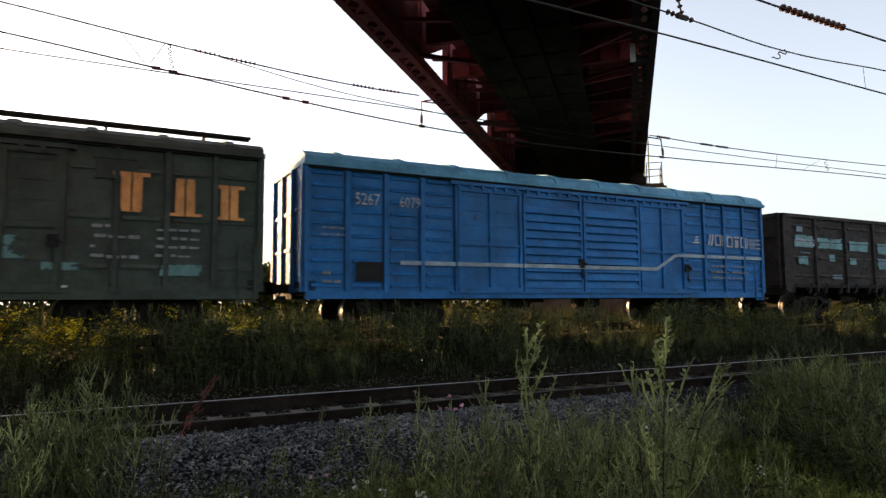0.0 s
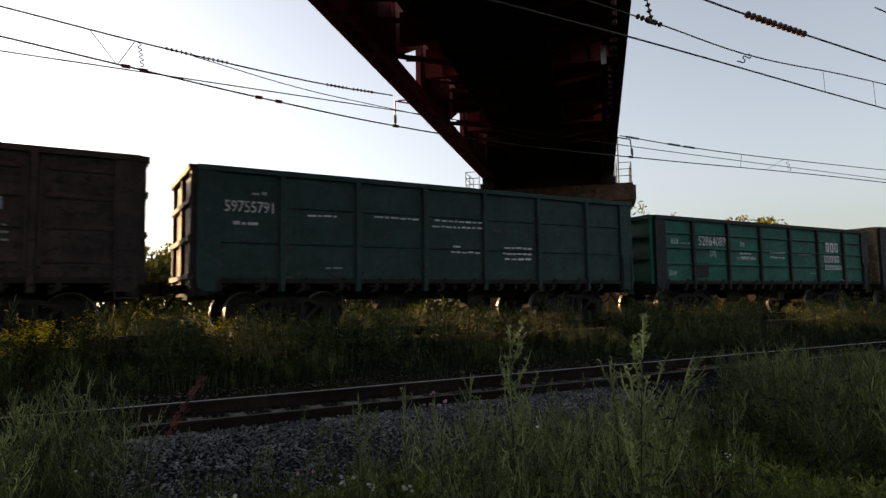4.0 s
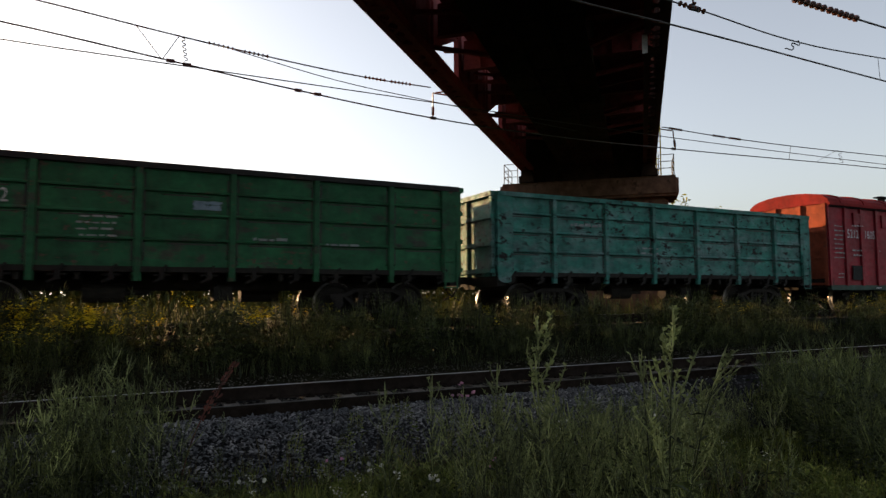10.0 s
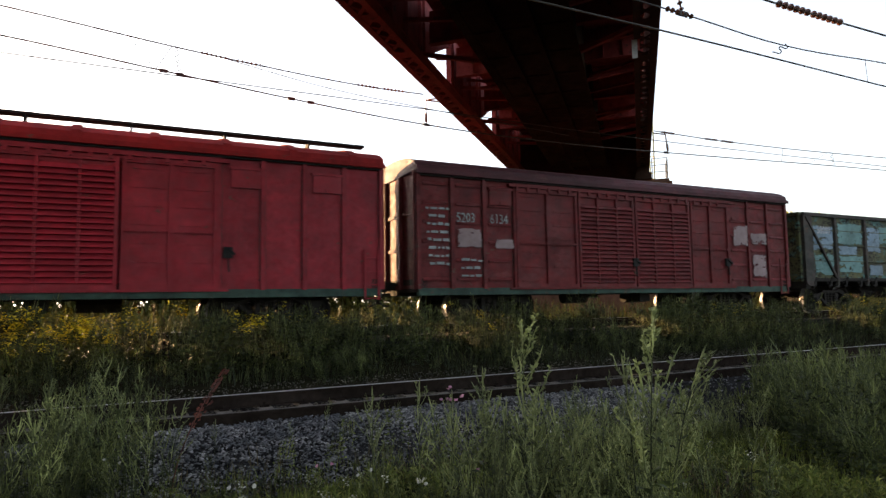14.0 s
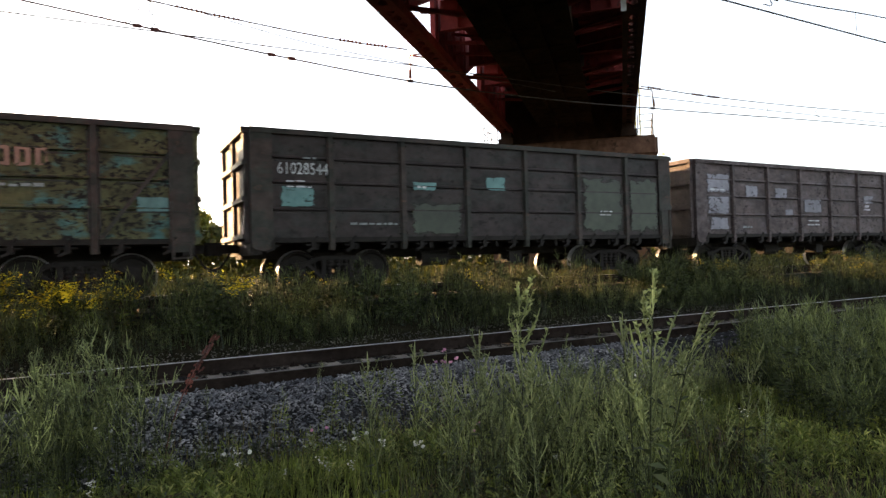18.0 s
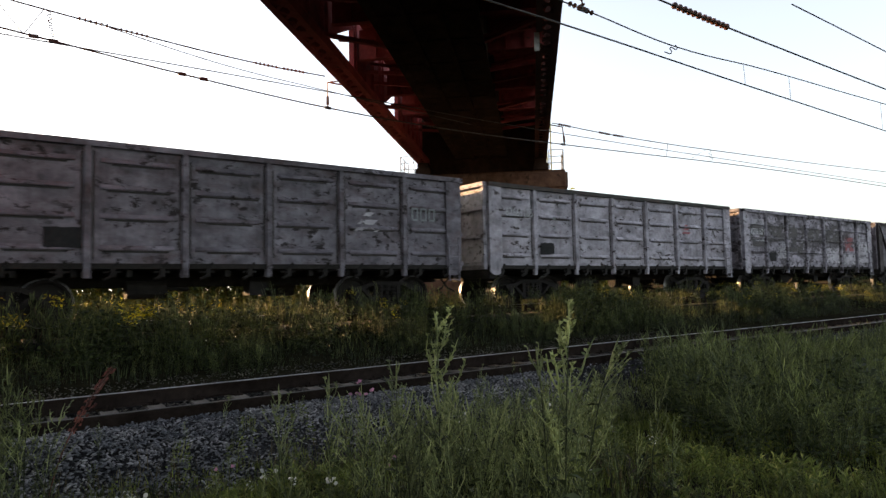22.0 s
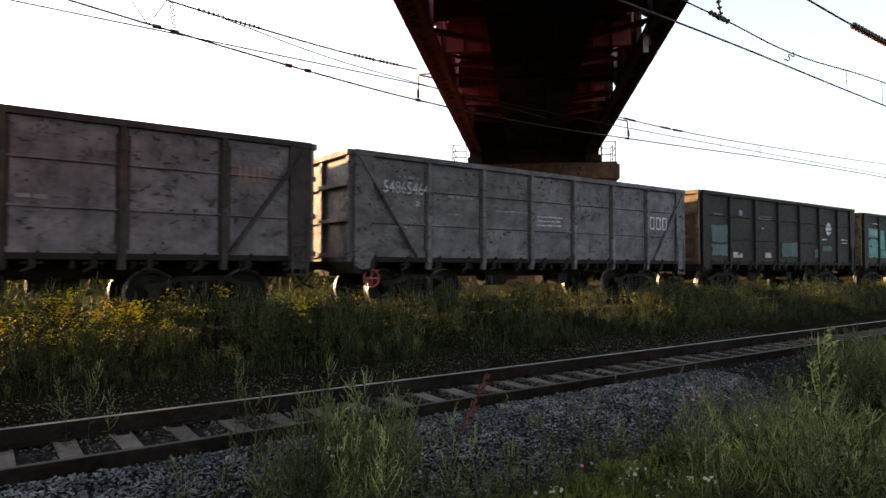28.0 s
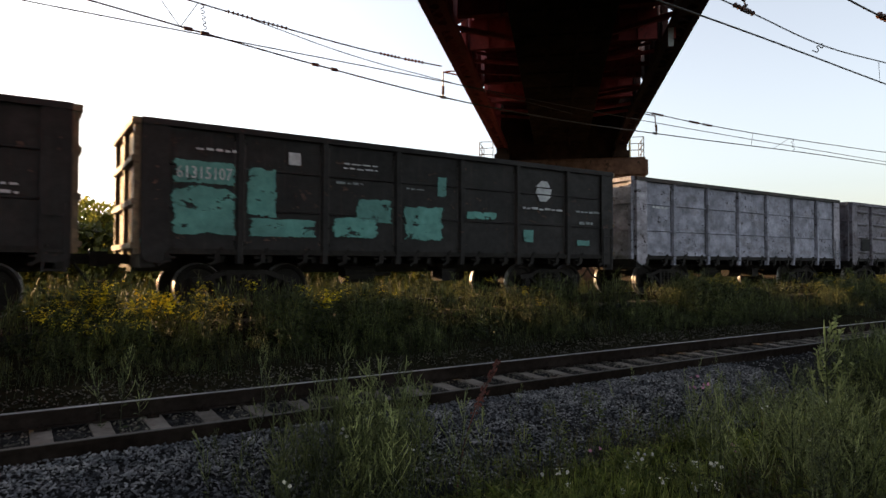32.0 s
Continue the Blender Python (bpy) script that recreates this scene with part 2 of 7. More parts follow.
M_STRIPE = rough_mat("pale_stripe_paint", (0.20, 0.27, 0.32), (0.32, 0.39, 0.43), 10, 0.65, 0, 0.2)
M_GREYTXT = rough_mat("faded_stencil_paint", (0.13, 0.15, 0.15), (0.24, 0.26, 0.26), 18, 0.7, 0, 0.2)
M_ORANGE = rough_mat("faded_orange_paint", (0.52, 0.22, 0.06), (0.68, 0.32, 0.10), 14, 0.7, 0, 0.2)
M_TEAL = worn_coat("teal_repaint", (0.060, 0.150, 0.145), (0.110, 0.235, 0.220), 7.0, 0.60)
M_FRESHTEAL = worn_coat("fresh_teal_repaint", (0.090, 0.225, 0.240), (0.160, 0.340, 0.355), 7.0, 0.66)
M_TURQ = worn_coat("turquoise_repaint", (0.046, 0.190, 0.165), (0.090, 0.285, 0.245), 7.0, 0.60)
M_DULLTEAL = worn_coat("dull_teal_repaint", (0.026, 0.058, 0.056), (0.050, 0.092, 0.088))
M_LBLUE = worn_coat("pale_blue_repaint", (0.09, 0.15, 0.20), (0.17, 0.25, 0.30), 7.0, 0.60)
M_DULLBLUE = worn_coat("dull_blue_repaint", (0.036, 0.072, 0.084), (0.070, 0.118, 0.130))
M_SIENNA = worn_coat("faded_red_brown_paint", (0.20, 0.105, 0.075), (0.30, 0.18, 0.13))
M_PALE = worn_coat("pale_repaint", (0.26, 0.245, 0.26), (0.42, 0.40, 0.42), 6.0, 0.46)
M_DOVE = worn_coat("dove_grey_repaint", (0.135, 0.135, 0.155), (0.225, 0.220, 0.245), 6.0, 0.55)
M_BLUSH = worn_coat("faded_pinkish_repaint", (0.150, 0.100, 0.100), (0.235, 0.165, 0.165), 6.0, 0.6)
M_PINK = worn_coat("red_spray_paint", (0.26, 0.05, 0.055), (0.36, 0.10, 0.11), 9.0, 0.42, 0.75)
M_NUMBER = rough_mat("pale_number_paint", (0.28, 0.29, 0.305), (0.44, 0.45, 0.46), 12, 0.65, 0, 0.2)
# near-black coat that paints shade lines, mixed with grime, at ribs, seams and posts
M_SHADEGRIME = worn_coat("shade_and_rusty_grime", (0.010, 0.008, 0.007), (0.030, 0.021, 0.016), 14.0, 0.72, 0.92)
M_YEL = rough_mat("yellow_edge_paint", (0.50, 0.36, 0.05), (0.62, 0.46, 0.09), 9, 0.6)
M_DKPLATE = rough_mat("dark_plate", (0.009, 0.010, 0.010), (0.020, 0.019, 0.018), 9, 0.8)
M_REDWHEEL = rough_mat("red_hand_wheel_paint", (0.30, 0.03, 0.025), (0.42, 0.06, 0.05), 12, 0.6)

# ---- mesh helpers ----
MESHES = {}


def bm_box(bm, x0, x1, y0, y1, z0, z1):
    v = [bm.verts.new((x, y, z)) for x in (x0, x1) for y in (y0, y1) for z in (z0, z1)]
    for f in ((0, 1, 3, 2), (4, 6, 7, 5), (0, 4, 5, 1), (2, 3, 7, 6), (0, 2, 6, 4), (1, 5, 7, 3)):
        bm.faces.new([v[i] for i in f])
    return v


def bm_beam(bm, a, b, w, h, up=(0, 0, 1)):
    """A bar of section w x h from a to b."""
    a, b = Vector(a), Vector(b)
    d = (b - a).normalized()
    s = d.cross(Vector(up))
    s = s.normalized() if s.length > 1e-4 else Vector((1, 0, 0))
    t = s.cross(d).normalized()
    v = [bm.verts.new(p + s * i * w / 2 + t * j * h / 2) for p in (a, b) for i, j in ((-1, -1), (1, -1), (1, 1), (-1, 1))]
    for f in ((3, 2, 1, 0), (4, 5, 6, 7), (0, 1, 5, 4), (1, 2, 6, 5), (2, 3, 7, 6), (3, 0, 4, 7)):
        bm.faces.new([v[i] for i in f])


def bm_tube(bm, a, b, r, seg=8, r2=None):
    a, b = Vector(a), Vector(b)
    q = (b - a).to_track_quat("Z", "Y")
    r2 = r if r2 is None else r2
    rings = [[bm.verts.new(p + q @ Vector((rr * math.cos(2 * math.pi * i / seg), rr * math.sin(2 * math.pi * i / seg), 0))) for i in range(seg)] for p, rr in ((a, r), (b, r2))]
    for i in range(seg):
        j = (i + 1) % seg
        bm.faces.new((rings[0][i], rings[0][j], rings[1][j], rings[1][i]))
    bm.faces.new(rings[0][::-1])
    bm.faces.new(rings[1])


def bm_lathe(bm, profile, y0=0.0, seg=28, flip=False):
    """Turns (radius, y) pairs round the y axis."""
    rings = []
    for r, y in profile:
        rings.append([bm.verts.new((r * math.cos(2 * math.pi * i / seg), y0 + (-y if flip else y), r * math.sin(2 * math.pi * i / seg))) for i in range(seg)])
    for k in range(len(rings) - 1):
        for i in range(seg):
            j = (i + 1) % seg
            f = (rings[k][i], rings[k + 1][i], rings[k + 1][j], rings[k][j])
            bm.faces.new(f[::-1] if flip else f)


def bm_extrude_profile(bm, prof, x0, x1):
    """Sweeps an open profile of (y, z) from x0 to x1."""
    a = [bm.verts.new((x0, y, z)) for y, z in prof]
    b = [bm.verts.new((x1, y, z)) for y, z in prof]
    for i in range(len(prof) - 1):
        bm.faces.new((a[i], b[i], b[i + 1], a[i + 1]))
    return a, b


def mesh_of(key, build):
    """The mesh kept under key; build(bm) makes it once."""
    if key not in MESHES:
        bm = bmesh.new()
        build(bm)
        bmesh.ops.recalc_face_normals(bm, faces=bm.faces)
        me = bpy.data.meshes.new(str(key[0] if isinstance(key, tuple) else key))
        bm.to_mesh(me)
        bm.free()
        me.materials.append(None)
        MESHES[key] = me
    return MESHES[key]


def part(name, mesh, material, parent=None, label="", at=(0, 0, 0), turn=None):
    ob = new(name, mesh)
    ob.parent = parent
    ob.location = at
    if turn:
        ob.rotation_euler = turn
    ob.material_slots[0].link = "OBJECT"
    ob.material_slots[0].material = material
    if label:
        ob["label"] = label
    return ob


def built(name, build, material, parent=None, label="", at=(0, 0, 0)):
    """A part with a mesh of its own."""
    return part(name, mesh_of((name, len(MESHES)), build), material, parent, label, at)

# ---- ground and tracks ----
M_SOIL = rough_mat("dark_soil", (0.008, 0.0075, 0.005), (0.022, 0.020, 0.012), 5, 0.95, 0, 0.6, 0, 0.05, (0.012, 0.016, 0.007))
M_BALLAST = rough_mat("grey_ballast", (0.010, 0.0095, 0.0095), (0.036, 0.035, 0.036), 26, 0.9, 0, 1.0, 0, 0.03)
M_STONE = leaf_mat("crushed_grey_stone", (0.012, 0.0125, 0.020), (0.250, 0.250, 0.300), 0.0, 0.85)
M_OILSTONE = leaf_mat("oil_darkened_stone", (0.022, 0.019, 0.018), (0.135, 0.124, 0.118), 0.0, 0.85)
M_MEADOW = rough_mat("dry_meadow_ground", (0.035, 0.045, 0.012), (0.075, 0.075, 0.022), 1.2, 0.95, 0, 0.8, 0, 0.1)


def ground_z(y):
    pts = ((-5000, -0.4), (-12, -0.36), (-4.6, -0.42), (-3.4, -0.46), (-2.5, -0.20), (-1.95, -0.14), (-1.68, -0.125), (-1.60, -0.220), (0.15, -0.220), (0.95, -0.26), (1.7, -0.42), (3.2, -0.12), (4.3, 0.15), (4.95, 0.36), (8.1, 0.36), (9.0, 0.05), (14, 0.0), (5000, 0.0))
    for (a, za), (b, zb) in zip(pts, pts[1:]):
        if y <= b:
            return za + (zb - za) * (y - a) / (b - a)
    return 0.0


def build_ground():
    xs = sorted(set([-4000, -1500, -500, -200, -90, -50, -30] + [-20 + 0.5 * i for i in range(121)] + [45, 50, 60, 70, 85, 100, 140, 200, 350, 700, 1500, 4000]))
    ys = sorted(set([-3000, -800, -200, -80, -40, -25, -18] + [-14 + 0.35 * i for i in range(80)] + [-1.95, -1.68, -1.60] + [15, 17, 20, 25, 30, 40, 55, 80, 120, 200, 400, 900, 2000, 4500]))
    verts, faces = [], []
    for y in ys:
        for x in xs:
            near = abs(x) < 60 and -16 < y < 20 and not -1.75 < y < 0.4
            verts.append((x, y, ground_z(y) + (0.05 * noise.noise((x * 0.7, y * 0.7, 0)) if near else 0.0)))
    w = len(xs)
    for j in range(len(ys) - 1):
        for i in range(w - 1):
            faces.append((j * w + i, j * w + i + 1, (j + 1) * w + i + 1, (j + 1) * w + i))
    me = bpy.data.meshes.new("ground")
    me.from_pydata(verts, [], faces)
    for m in (M_SOIL, M_BALLAST, M_MEADOW):
        me.materials.append(m)
    for p in me.polygons:
        c = p.center
        p.material_index = 1 if (-3.5 < c.y < 1.5 or 4.4 < c.y < 8.6) else (2 if c.y > 9.5 else 0)
    tagged(new("ground", me), "dark soil with ballast along two railway tracks and a dry meadow beyond", "ground", kind="structure")


build_ground()


# darker copy for rails that catch no sky glint, though equally worn
M_DARKHEAD = rough_mat("glintless_rail_head", (0.022, 0.017, 0.014), (0.05, 0.042, 0.036), 14, 0.6, 0.3, 0.1)


def rail_build(bm):
    for x0, x1 in ((-60, 140),):
        for y0, y1, z0, z1 in ((-0.075, 0.075, -0.18, -0.165), (-0.009, 0.009, -0.165, -0.042), (-0.0365, 0.0365, -0.042, -0.006)):
            bm_box(bm, x0, x1, y0, y1, z0, z1)


def head_build(bm):
    bm_box(bm, -60, 140, -0.031, 0.031, -0.006, 0.0)


def sleeper_build(bm):
    # wide at the ends, dished in the middle
    prof = ((-1.35, -0.19), (-0.60, -0.192), (-0.35, -0.206), (0.35, -0.206), (0.60, -0.192), (1.35, -0.19))
    rows = []
    for y, z in prof:
        rows.append([bm.verts.new(v) for v in ((-0.13, y, -0.40), (-0.098, y, z), (0.098, y, z), (0.13, y, -0.40))])
    for a, b in zip(rows, rows[1:]):
        for i in range(3):
            bm.faces.new((a[i], a[i + 1], b[i + 1], b[i]))
    bm.faces.new(rows[0][::-1])
    bm.faces.new(rows[-1])


def clip_build(bm):
    bm_box(bm, -0.06, 0.06, -0.13, 0.13, -0.19, -0.165)
    for s in (-1, 1):
        bm_tube(bm, (0, s * 0.1, -0.19), (0, s * 0.1, -0.12), 0.018, 6)


def track(name, y, z, n0, n1, label):
    t = tagged(new(name), label, "railway track", kind="structure")
    t.location = (0, y, z)
    for s in (-0.76, 0.76):
        r = part("rail", mesh_of("rail", rail_build), M_RAIL, t, "rusty steel rail", (0, s, 0))
        part("rail_head", mesh_of("rail_head", head_build), M_RAILHEAD if s > 0 else M_DARKHEAD, r, "worn running surface")
    for i in range(n0, n1):
        sl = part("sleeper", mesh_of("sleeper", sleeper_build), M_SLEEPER, t, "", (0.545 * i + 0.21 + random.uniform(-0.015, 0.015), random.uniform(-0.02, 0.02), random.uniform(-0.012, 0.004)), (0, 0, random.uniform(-0.012, 0.012)))
        if i < 40:
            for s in (-0.76, 0.76):
                part("rail_clip", mesh_of("rail_clip", clip_build), M_RAIL, sl, "", (0, s, 0))
    return t


track("near_track", NEAR_Y, 0.0, -22, 110, "railway track with rusty rails on concrete sleepers in grey ballast")
track("train_track", TRACK_Y, RAIL_Z, -22, 90, "railway track half hidden in weeds under the train")
track("far_track", 11.4, 0.45, -20, 60, "further railway track in the sunlit grass")

# ---- bridge ----
ANGLE = radians(46.0)
bridge = tagged(new("railway_bridge"), "rusty red-brown steel girder bridge crossing high above the tracks", "bridge")
bridge.rotation_euler = (0, 0, ANGLE)
# inside the bridge: x along it, y to its left, z up
YL, YR, ZB = 2.135, -4.81, 8.0
YC = (YL + YR) / 2
A0, A1 = -34.0, 25.9


def chord_build(bm):
    # tall outer plate with slots, low inner plate, lacing below; the outer side is +y
    bm_box(bm, A0, A1, 0.27, 0.30, 0.0, 0.40)
    bm_box(bm, A0, A1, 0.27, 0.30, 0.52, 0.86)
    bm_box(bm, A0, A1, -0.22, -0.19, 0.0, 0.30)
    bm_box(bm, A0, A1, -0.27, -0.10, -0.02, 0.0)
    bm_box(bm, A0, A1, 0.18, 0.36, -0.02, 0.0)
    bm_box(bm, A0, A1, 0.20, 0.36, 0.86, 0.89)
    x = A0
    while x < A1 - 0.6:
        bm_box(bm, x, x + 0.55, 0.275, 0.295, 0.40, 0.52)
        bm_beam(bm, (x, -0.19, 0.01), (x + 0.55, 0.27, 0.01), 0.09, 0.012)
        bm_beam(bm, (x, 0.27, 0.03), (x + 0.55, -0.19, 0.03), 0.09, 0.012)
        x += 0.55
    x = A0 + 0.2
    while x < A1:
        bm_box(bm, x - 0.2, x + 0.2, -0.19, 0.27, -0.012, -0.004)
        bm_tube(bm, (x, 0.32, -0.02), (x, 0.32, -0.035), 0.018, 6)
        x += 2.4


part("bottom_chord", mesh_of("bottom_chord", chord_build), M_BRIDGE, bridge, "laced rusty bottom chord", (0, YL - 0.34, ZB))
part("bottom_chord", mesh_of("bottom_chord", chord_build), M_DARKRED, bridge, "darker laced bottom chord", (0, YR + 0.34, ZB)).scale = (1, -1, 1)

PANEL = 7.3
OPEN = [9.4 + PANEL * k for k in range(-6, 2)]     # where each opening in the web begins


def web_build(bm):
    """Web plate above the chord with one triangular opening in each panel."""
    edges = [A0] + [v for a in OPEN if a > A0 for v in (a, a + 2.85)] + [A1]
    for i, (a, b) in enumerate(zip(edges, edges[1:])):
        if i % 2 == 0:
            bm_box(bm, a, b, -0.012, 0.012, 0.86, 4.2)
        else:
            bm_box(bm, a, b, -0.012, 0.012, 2.25, 4.2)
            v = [bm.verts.new((x, y, z)) for y in (-0.012, 0.012) for x, z in ((a, 0.90), (a, 2.25), (b - 0.1, 2.25))]
            bm.faces.new(v[:3]), bm.faces.new(v[3:][::-1])
            bm.faces.new((v[0], v[2], v[5], v[3]))
            bm_beam(bm, (a, 0, 0.90), (b - 0.1, 0, 2.25), 0.16, 0.03, (0, 0, 1))
    for i, a in enumerate(edges[1:-1]):
        bm_box(bm, a - 0.05, a + 0.05, -0.09, 0.09, 0.86, 4.2)
    x = A0 + 0.9
    while x < A1:
        if not any(a - 0.2 < x < a + 2.95 for a in OPEN):
            bm_box(bm, x - 0.012, x + 0.012, -0.12, 0.12, 0.86, 4.2)
        x += 1.2
    bm_box(bm, A0, A1, -0.25, 0.25, 4.2, 4.24)


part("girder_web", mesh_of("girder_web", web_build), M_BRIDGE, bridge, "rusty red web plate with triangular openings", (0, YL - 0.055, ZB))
part("girder_web", mesh_of("girder_web", web_build), M_DARKRED, bridge, "darker web plate with triangular openings", (0, YR + 0.055, ZB))


def floorbeam_build(y0, y1):
    def go(bm):
        bm_box(bm, -0.01, 0.01, y0, y1, 0.95, 2.0)
        bm_box(bm, -0.12, 0.12, y0, y1, 0.92, 0.95)
    return go


def angle_bar(a, b, w=0.13):
    def go(bm):
        bm_beam(bm, a, b, w, 0.014)
        a2, b2 = Vector(a) + Vector((0, 0, w / 2)), Vector(b) + Vector((0, 0, w / 2))
        bm_beam(bm, a2, b2, 0.014, w)
    return go


pos = [a - 0.1 for a in OPEN if a > A0] + [a + 2.95 for a in OPEN if a > A0]
for a in sorted(pos):
    if a < A1 - 0.5:
        for y0, y1 in ((YR + 0.3, YC - 1.3), (YC + 1.3, YL - 0.3)):
            fb = part("floor_beam", mesh_of(("floor_beam", y0), floorbeam_build(y0, y1)), M_BRIDGE, bridge, "", (a, 0, ZB + 0.25))
            for k in (1, 2):
                part("stiffener", mesh_of("stiffener", lambda bm: bm_box(bm, -0.10, 0.10, -0.01, 0.01, 0.95, 2.0)), M_BRIDGE, fb, "", (0, y0 + (y1 - y0) * k / 3, 0))
for a in OPEN:
    if a > A0:
        for ye, yt in ((YL - 0.3, YC + 1.3), (YR + 0.3, YC - 1.3)):
            built("lateral_brace", angle_bar((a - 1.6, ye, ZB + 0.30), (a + 0.3, yt, ZB + 0.45)), M_BRIDGE, bridge)
            for s in (0.55, 3.6, 4.9):
                built("cross_strut", angle_bar((a + s, ye, ZB + 0.95), (a + s + 0.25, yt, ZB + 0.80), 0.12), M_BRIDGE, bridge)
            for s in (3.1, 4.3):
                built("cross_strut", angle_bar((a + s, ye, ZB + 1.5), (a + s + 0.5, yt, ZB + 1.3), 0.10), M_BRIDGE, bridge)


def trough_build(bm):
    """Central trough: bottom plates with gaps at the joints, side webs, stiffeners below."""
    y0, y1 = YC - 1.29, YC + 1.29
    bm_box(bm, A0, A1, y0, y1, 0.24, 0.28)
    for y in (y0, y1):
        bm_box(bm, A0, A1, y - 0.012, y + 0.012, 0.28, 2.3)
        bm_box(bm, A0, A1, y - 0.13, y + 0.13, 0.21, 0.24)
    for y in (YC - 0.45, YC + 0.45):
        bm_box(bm, A0, A1, y - 0.06, y + 0.06, 0.12, 0.24)
    x = A0 + 0.6
    while x < A1:
        bm_box(bm, x - 0.06, x + 0.06, y0, y1, 0.19, 0.24)
        x += 1.83


built("central_trough", trough_build, M_DECK, bridge, "dark central trough of the deck", (0, 0, ZB))


def deck_build(bm):
    bm_box(bm, A0, A1, YR + 0.4, YL - 0.4, 2.3, 2.5)
    x = A0 + 0.2
    while x < A1:
        bm_box(bm, x, x + 0.22, YR + 0.6, YL - 0.6, 2.24, 2.3)
        x += 0.6


built("deck", deck_build, M_BRIDGE, bridge, "rusty deck underside", (0, 0, ZB))


def end_plate(bm):
    bm_box(bm, A1 - 0.1, A1 - 0.07, YR + 0.02, YL - 0.02, 0.1, 4.2)
    for y in (YL - 0.3, YR + 0.3):
        bm_box(bm, A1 - 0.9, A1 - 0.3, y - 0.3, y + 0.3, -0.35, -0.01)
        bm_box(bm, A1 - 1.05, A1 - 0.15, y - 0.4, y + 0.4, -0.69, -0.35)
    bm_box(bm, A1 - 0.12, A1 - 0.06, YR + 0.1, YL - 0.1, -0.69, 0.1)


built("end_bearing_frame", end_plate, M_DECK, bridge, "end cross frame on two bearings", (0, 0, ZB))


def ladder_build(bm):
    # inspection ladder against the girder end
    for y in (-0.11, 0.11):
        bm_beam(bm, (0, y, 0.0), (0, y, 4.3), 0.07, 0.06)
    for k in range(13):
        bm_tube(bm, (0, -0.11, 0.2 + 0.3 * k), (0, 0.11, 0.2 + 0.3 * k), 0.018, 6)


built("ladder", ladder_build, M_YEL, bridge, "yellowish steel inspection ladder", (A1 + 0.30, YR - 0.18, ZB - 0.68))

marker = built("marker_plate", lambda bm: bm_box(bm, -0.012, 0.012, -0.07, 0.07, -0.50, 0.0), M_WHITE, bridge, "small white marker plate hung under the chord", (8.0, -4.22, ZB - 0.02))
built("red_edge", lambda bm: bm_box(bm, -0.012, 0.012, -0.13, -0.072, -0.30, 0.02), M_REDWHEEL, marker, "red edge of the plate")


def pier_build(bm):
    bm_box(bm, 24.9, 28.0, -5.9, 3.3, 6.25, 7.3)
    bm_box(bm, 25.4, 27.5, -5.4, 2.8, -0.5, 6.25)
    bmesh.ops.bevel(bm, geom=[e for e in bm.edges], offset=0.14, segments=3, affect="EDGES")


pier = tagged(new("bridge_pier"), "massive rust-stained concrete bridge pier with a broad cap", "pier")
pier.rotation_euler = (0, 0, ANGLE)
built("pier_shaft_and_cap", pier_build, M_CONCRETE, pier)
copy_thing(pier, pose(0, 0, 0, 0, 0, 46) @ pose(-60.5, 0, 0))


RAIL_BARS = [((x, y, 0), (x, y, 1.1), 0.024, "post") for x, y in ((0.0, 0.0), (1.1, 0.0), (2.2, 0.0), (0.0, 0.75))]
RAIL_BARS += [((0, 0, z), (2.2, 0, z), 0.02, "rail") for z in (0.4, 0.75, 1.1)] + [((0, 0, z), (0, 0.75, z), 0.02, "rail") for z in (0.4, 0.75, 1.1)]
for y, sy in ((3.1, -1), (-5.7, 1)):
    r = tagged(new("pier_railing"), "thin pale steel railing on the pier cap", "railing", "railings on the pier cap")
    r.matrix_basis = pose(0, 0, 0, 0, 0, 46) @ pose(25.2, y, 7.3) @ Matrix.Diagonal((1, -1 if sy < 0 else 1, 1, 1))
    for a, b, rad, nm in RAIL_BARS:
        part(nm, mesh_of((nm, a, b), lambda bm: bm_tube(bm, a, b, rad, 6)), M_RAILING, r)

# ---- overhead line ----


def wire(name, pts, radius, parent, material=M_WIRE):
    cu = bpy.data.curves.new(name, "CURVE")
    cu.dimensions, cu.bevel_depth, cu.bevel_resolution, cu.resolution_u = "3D", radius * 1.05, 1, 6
    sp = cu.splines.new("BEZIER")
    sp.bezier_points.add(len(pts) - 1)
    for bp, p in zip(sp.bezier_points, pts):
        bp.co = p
        bp.handle_left_type = bp.handle_right_type = "AUTO"
    cu.materials.append(material)
    ob = new(name, cu)
    ob.parent = parent
    return ob


def bead_build(bm):
    """String of six discs on a rod, turned round the x axis."""
    prof = [(0.0, 0.012)]
    for k in range(6):
        x = 0.13 * k
        prof += [(x + 0.02, 0.018), (x + 0.05, 0.055), (x + 0.07, 0.055), (x + 0.08, 0.02)]
    prof.append((0.80, 0.012))
    rings = [[bm.verts.new((x, r * math.cos(math.pi * i / 4), r * math.sin(math.pi * i / 4))) for i in range(8)] for x, r in prof]
    for a, b in zip(rings, rings[1:]):
        for i in range(8):
            bm.faces.new((a[i], a[(i + 1) % 8], b[(i + 1) % 8], b[i]))
    bm.faces.new(rings[0][::-1])
    bm.faces.new(rings[-1])


def clamp_build(bm):
    bm_box(bm, -0.11, 0.11, -0.03, 0.03, -0.045, 0.045)
    for x in (-0.07, 0.07):
        bm_tube(bm, (x, -0.05, 0), (x, 0.05, 0), 0.022, 6)


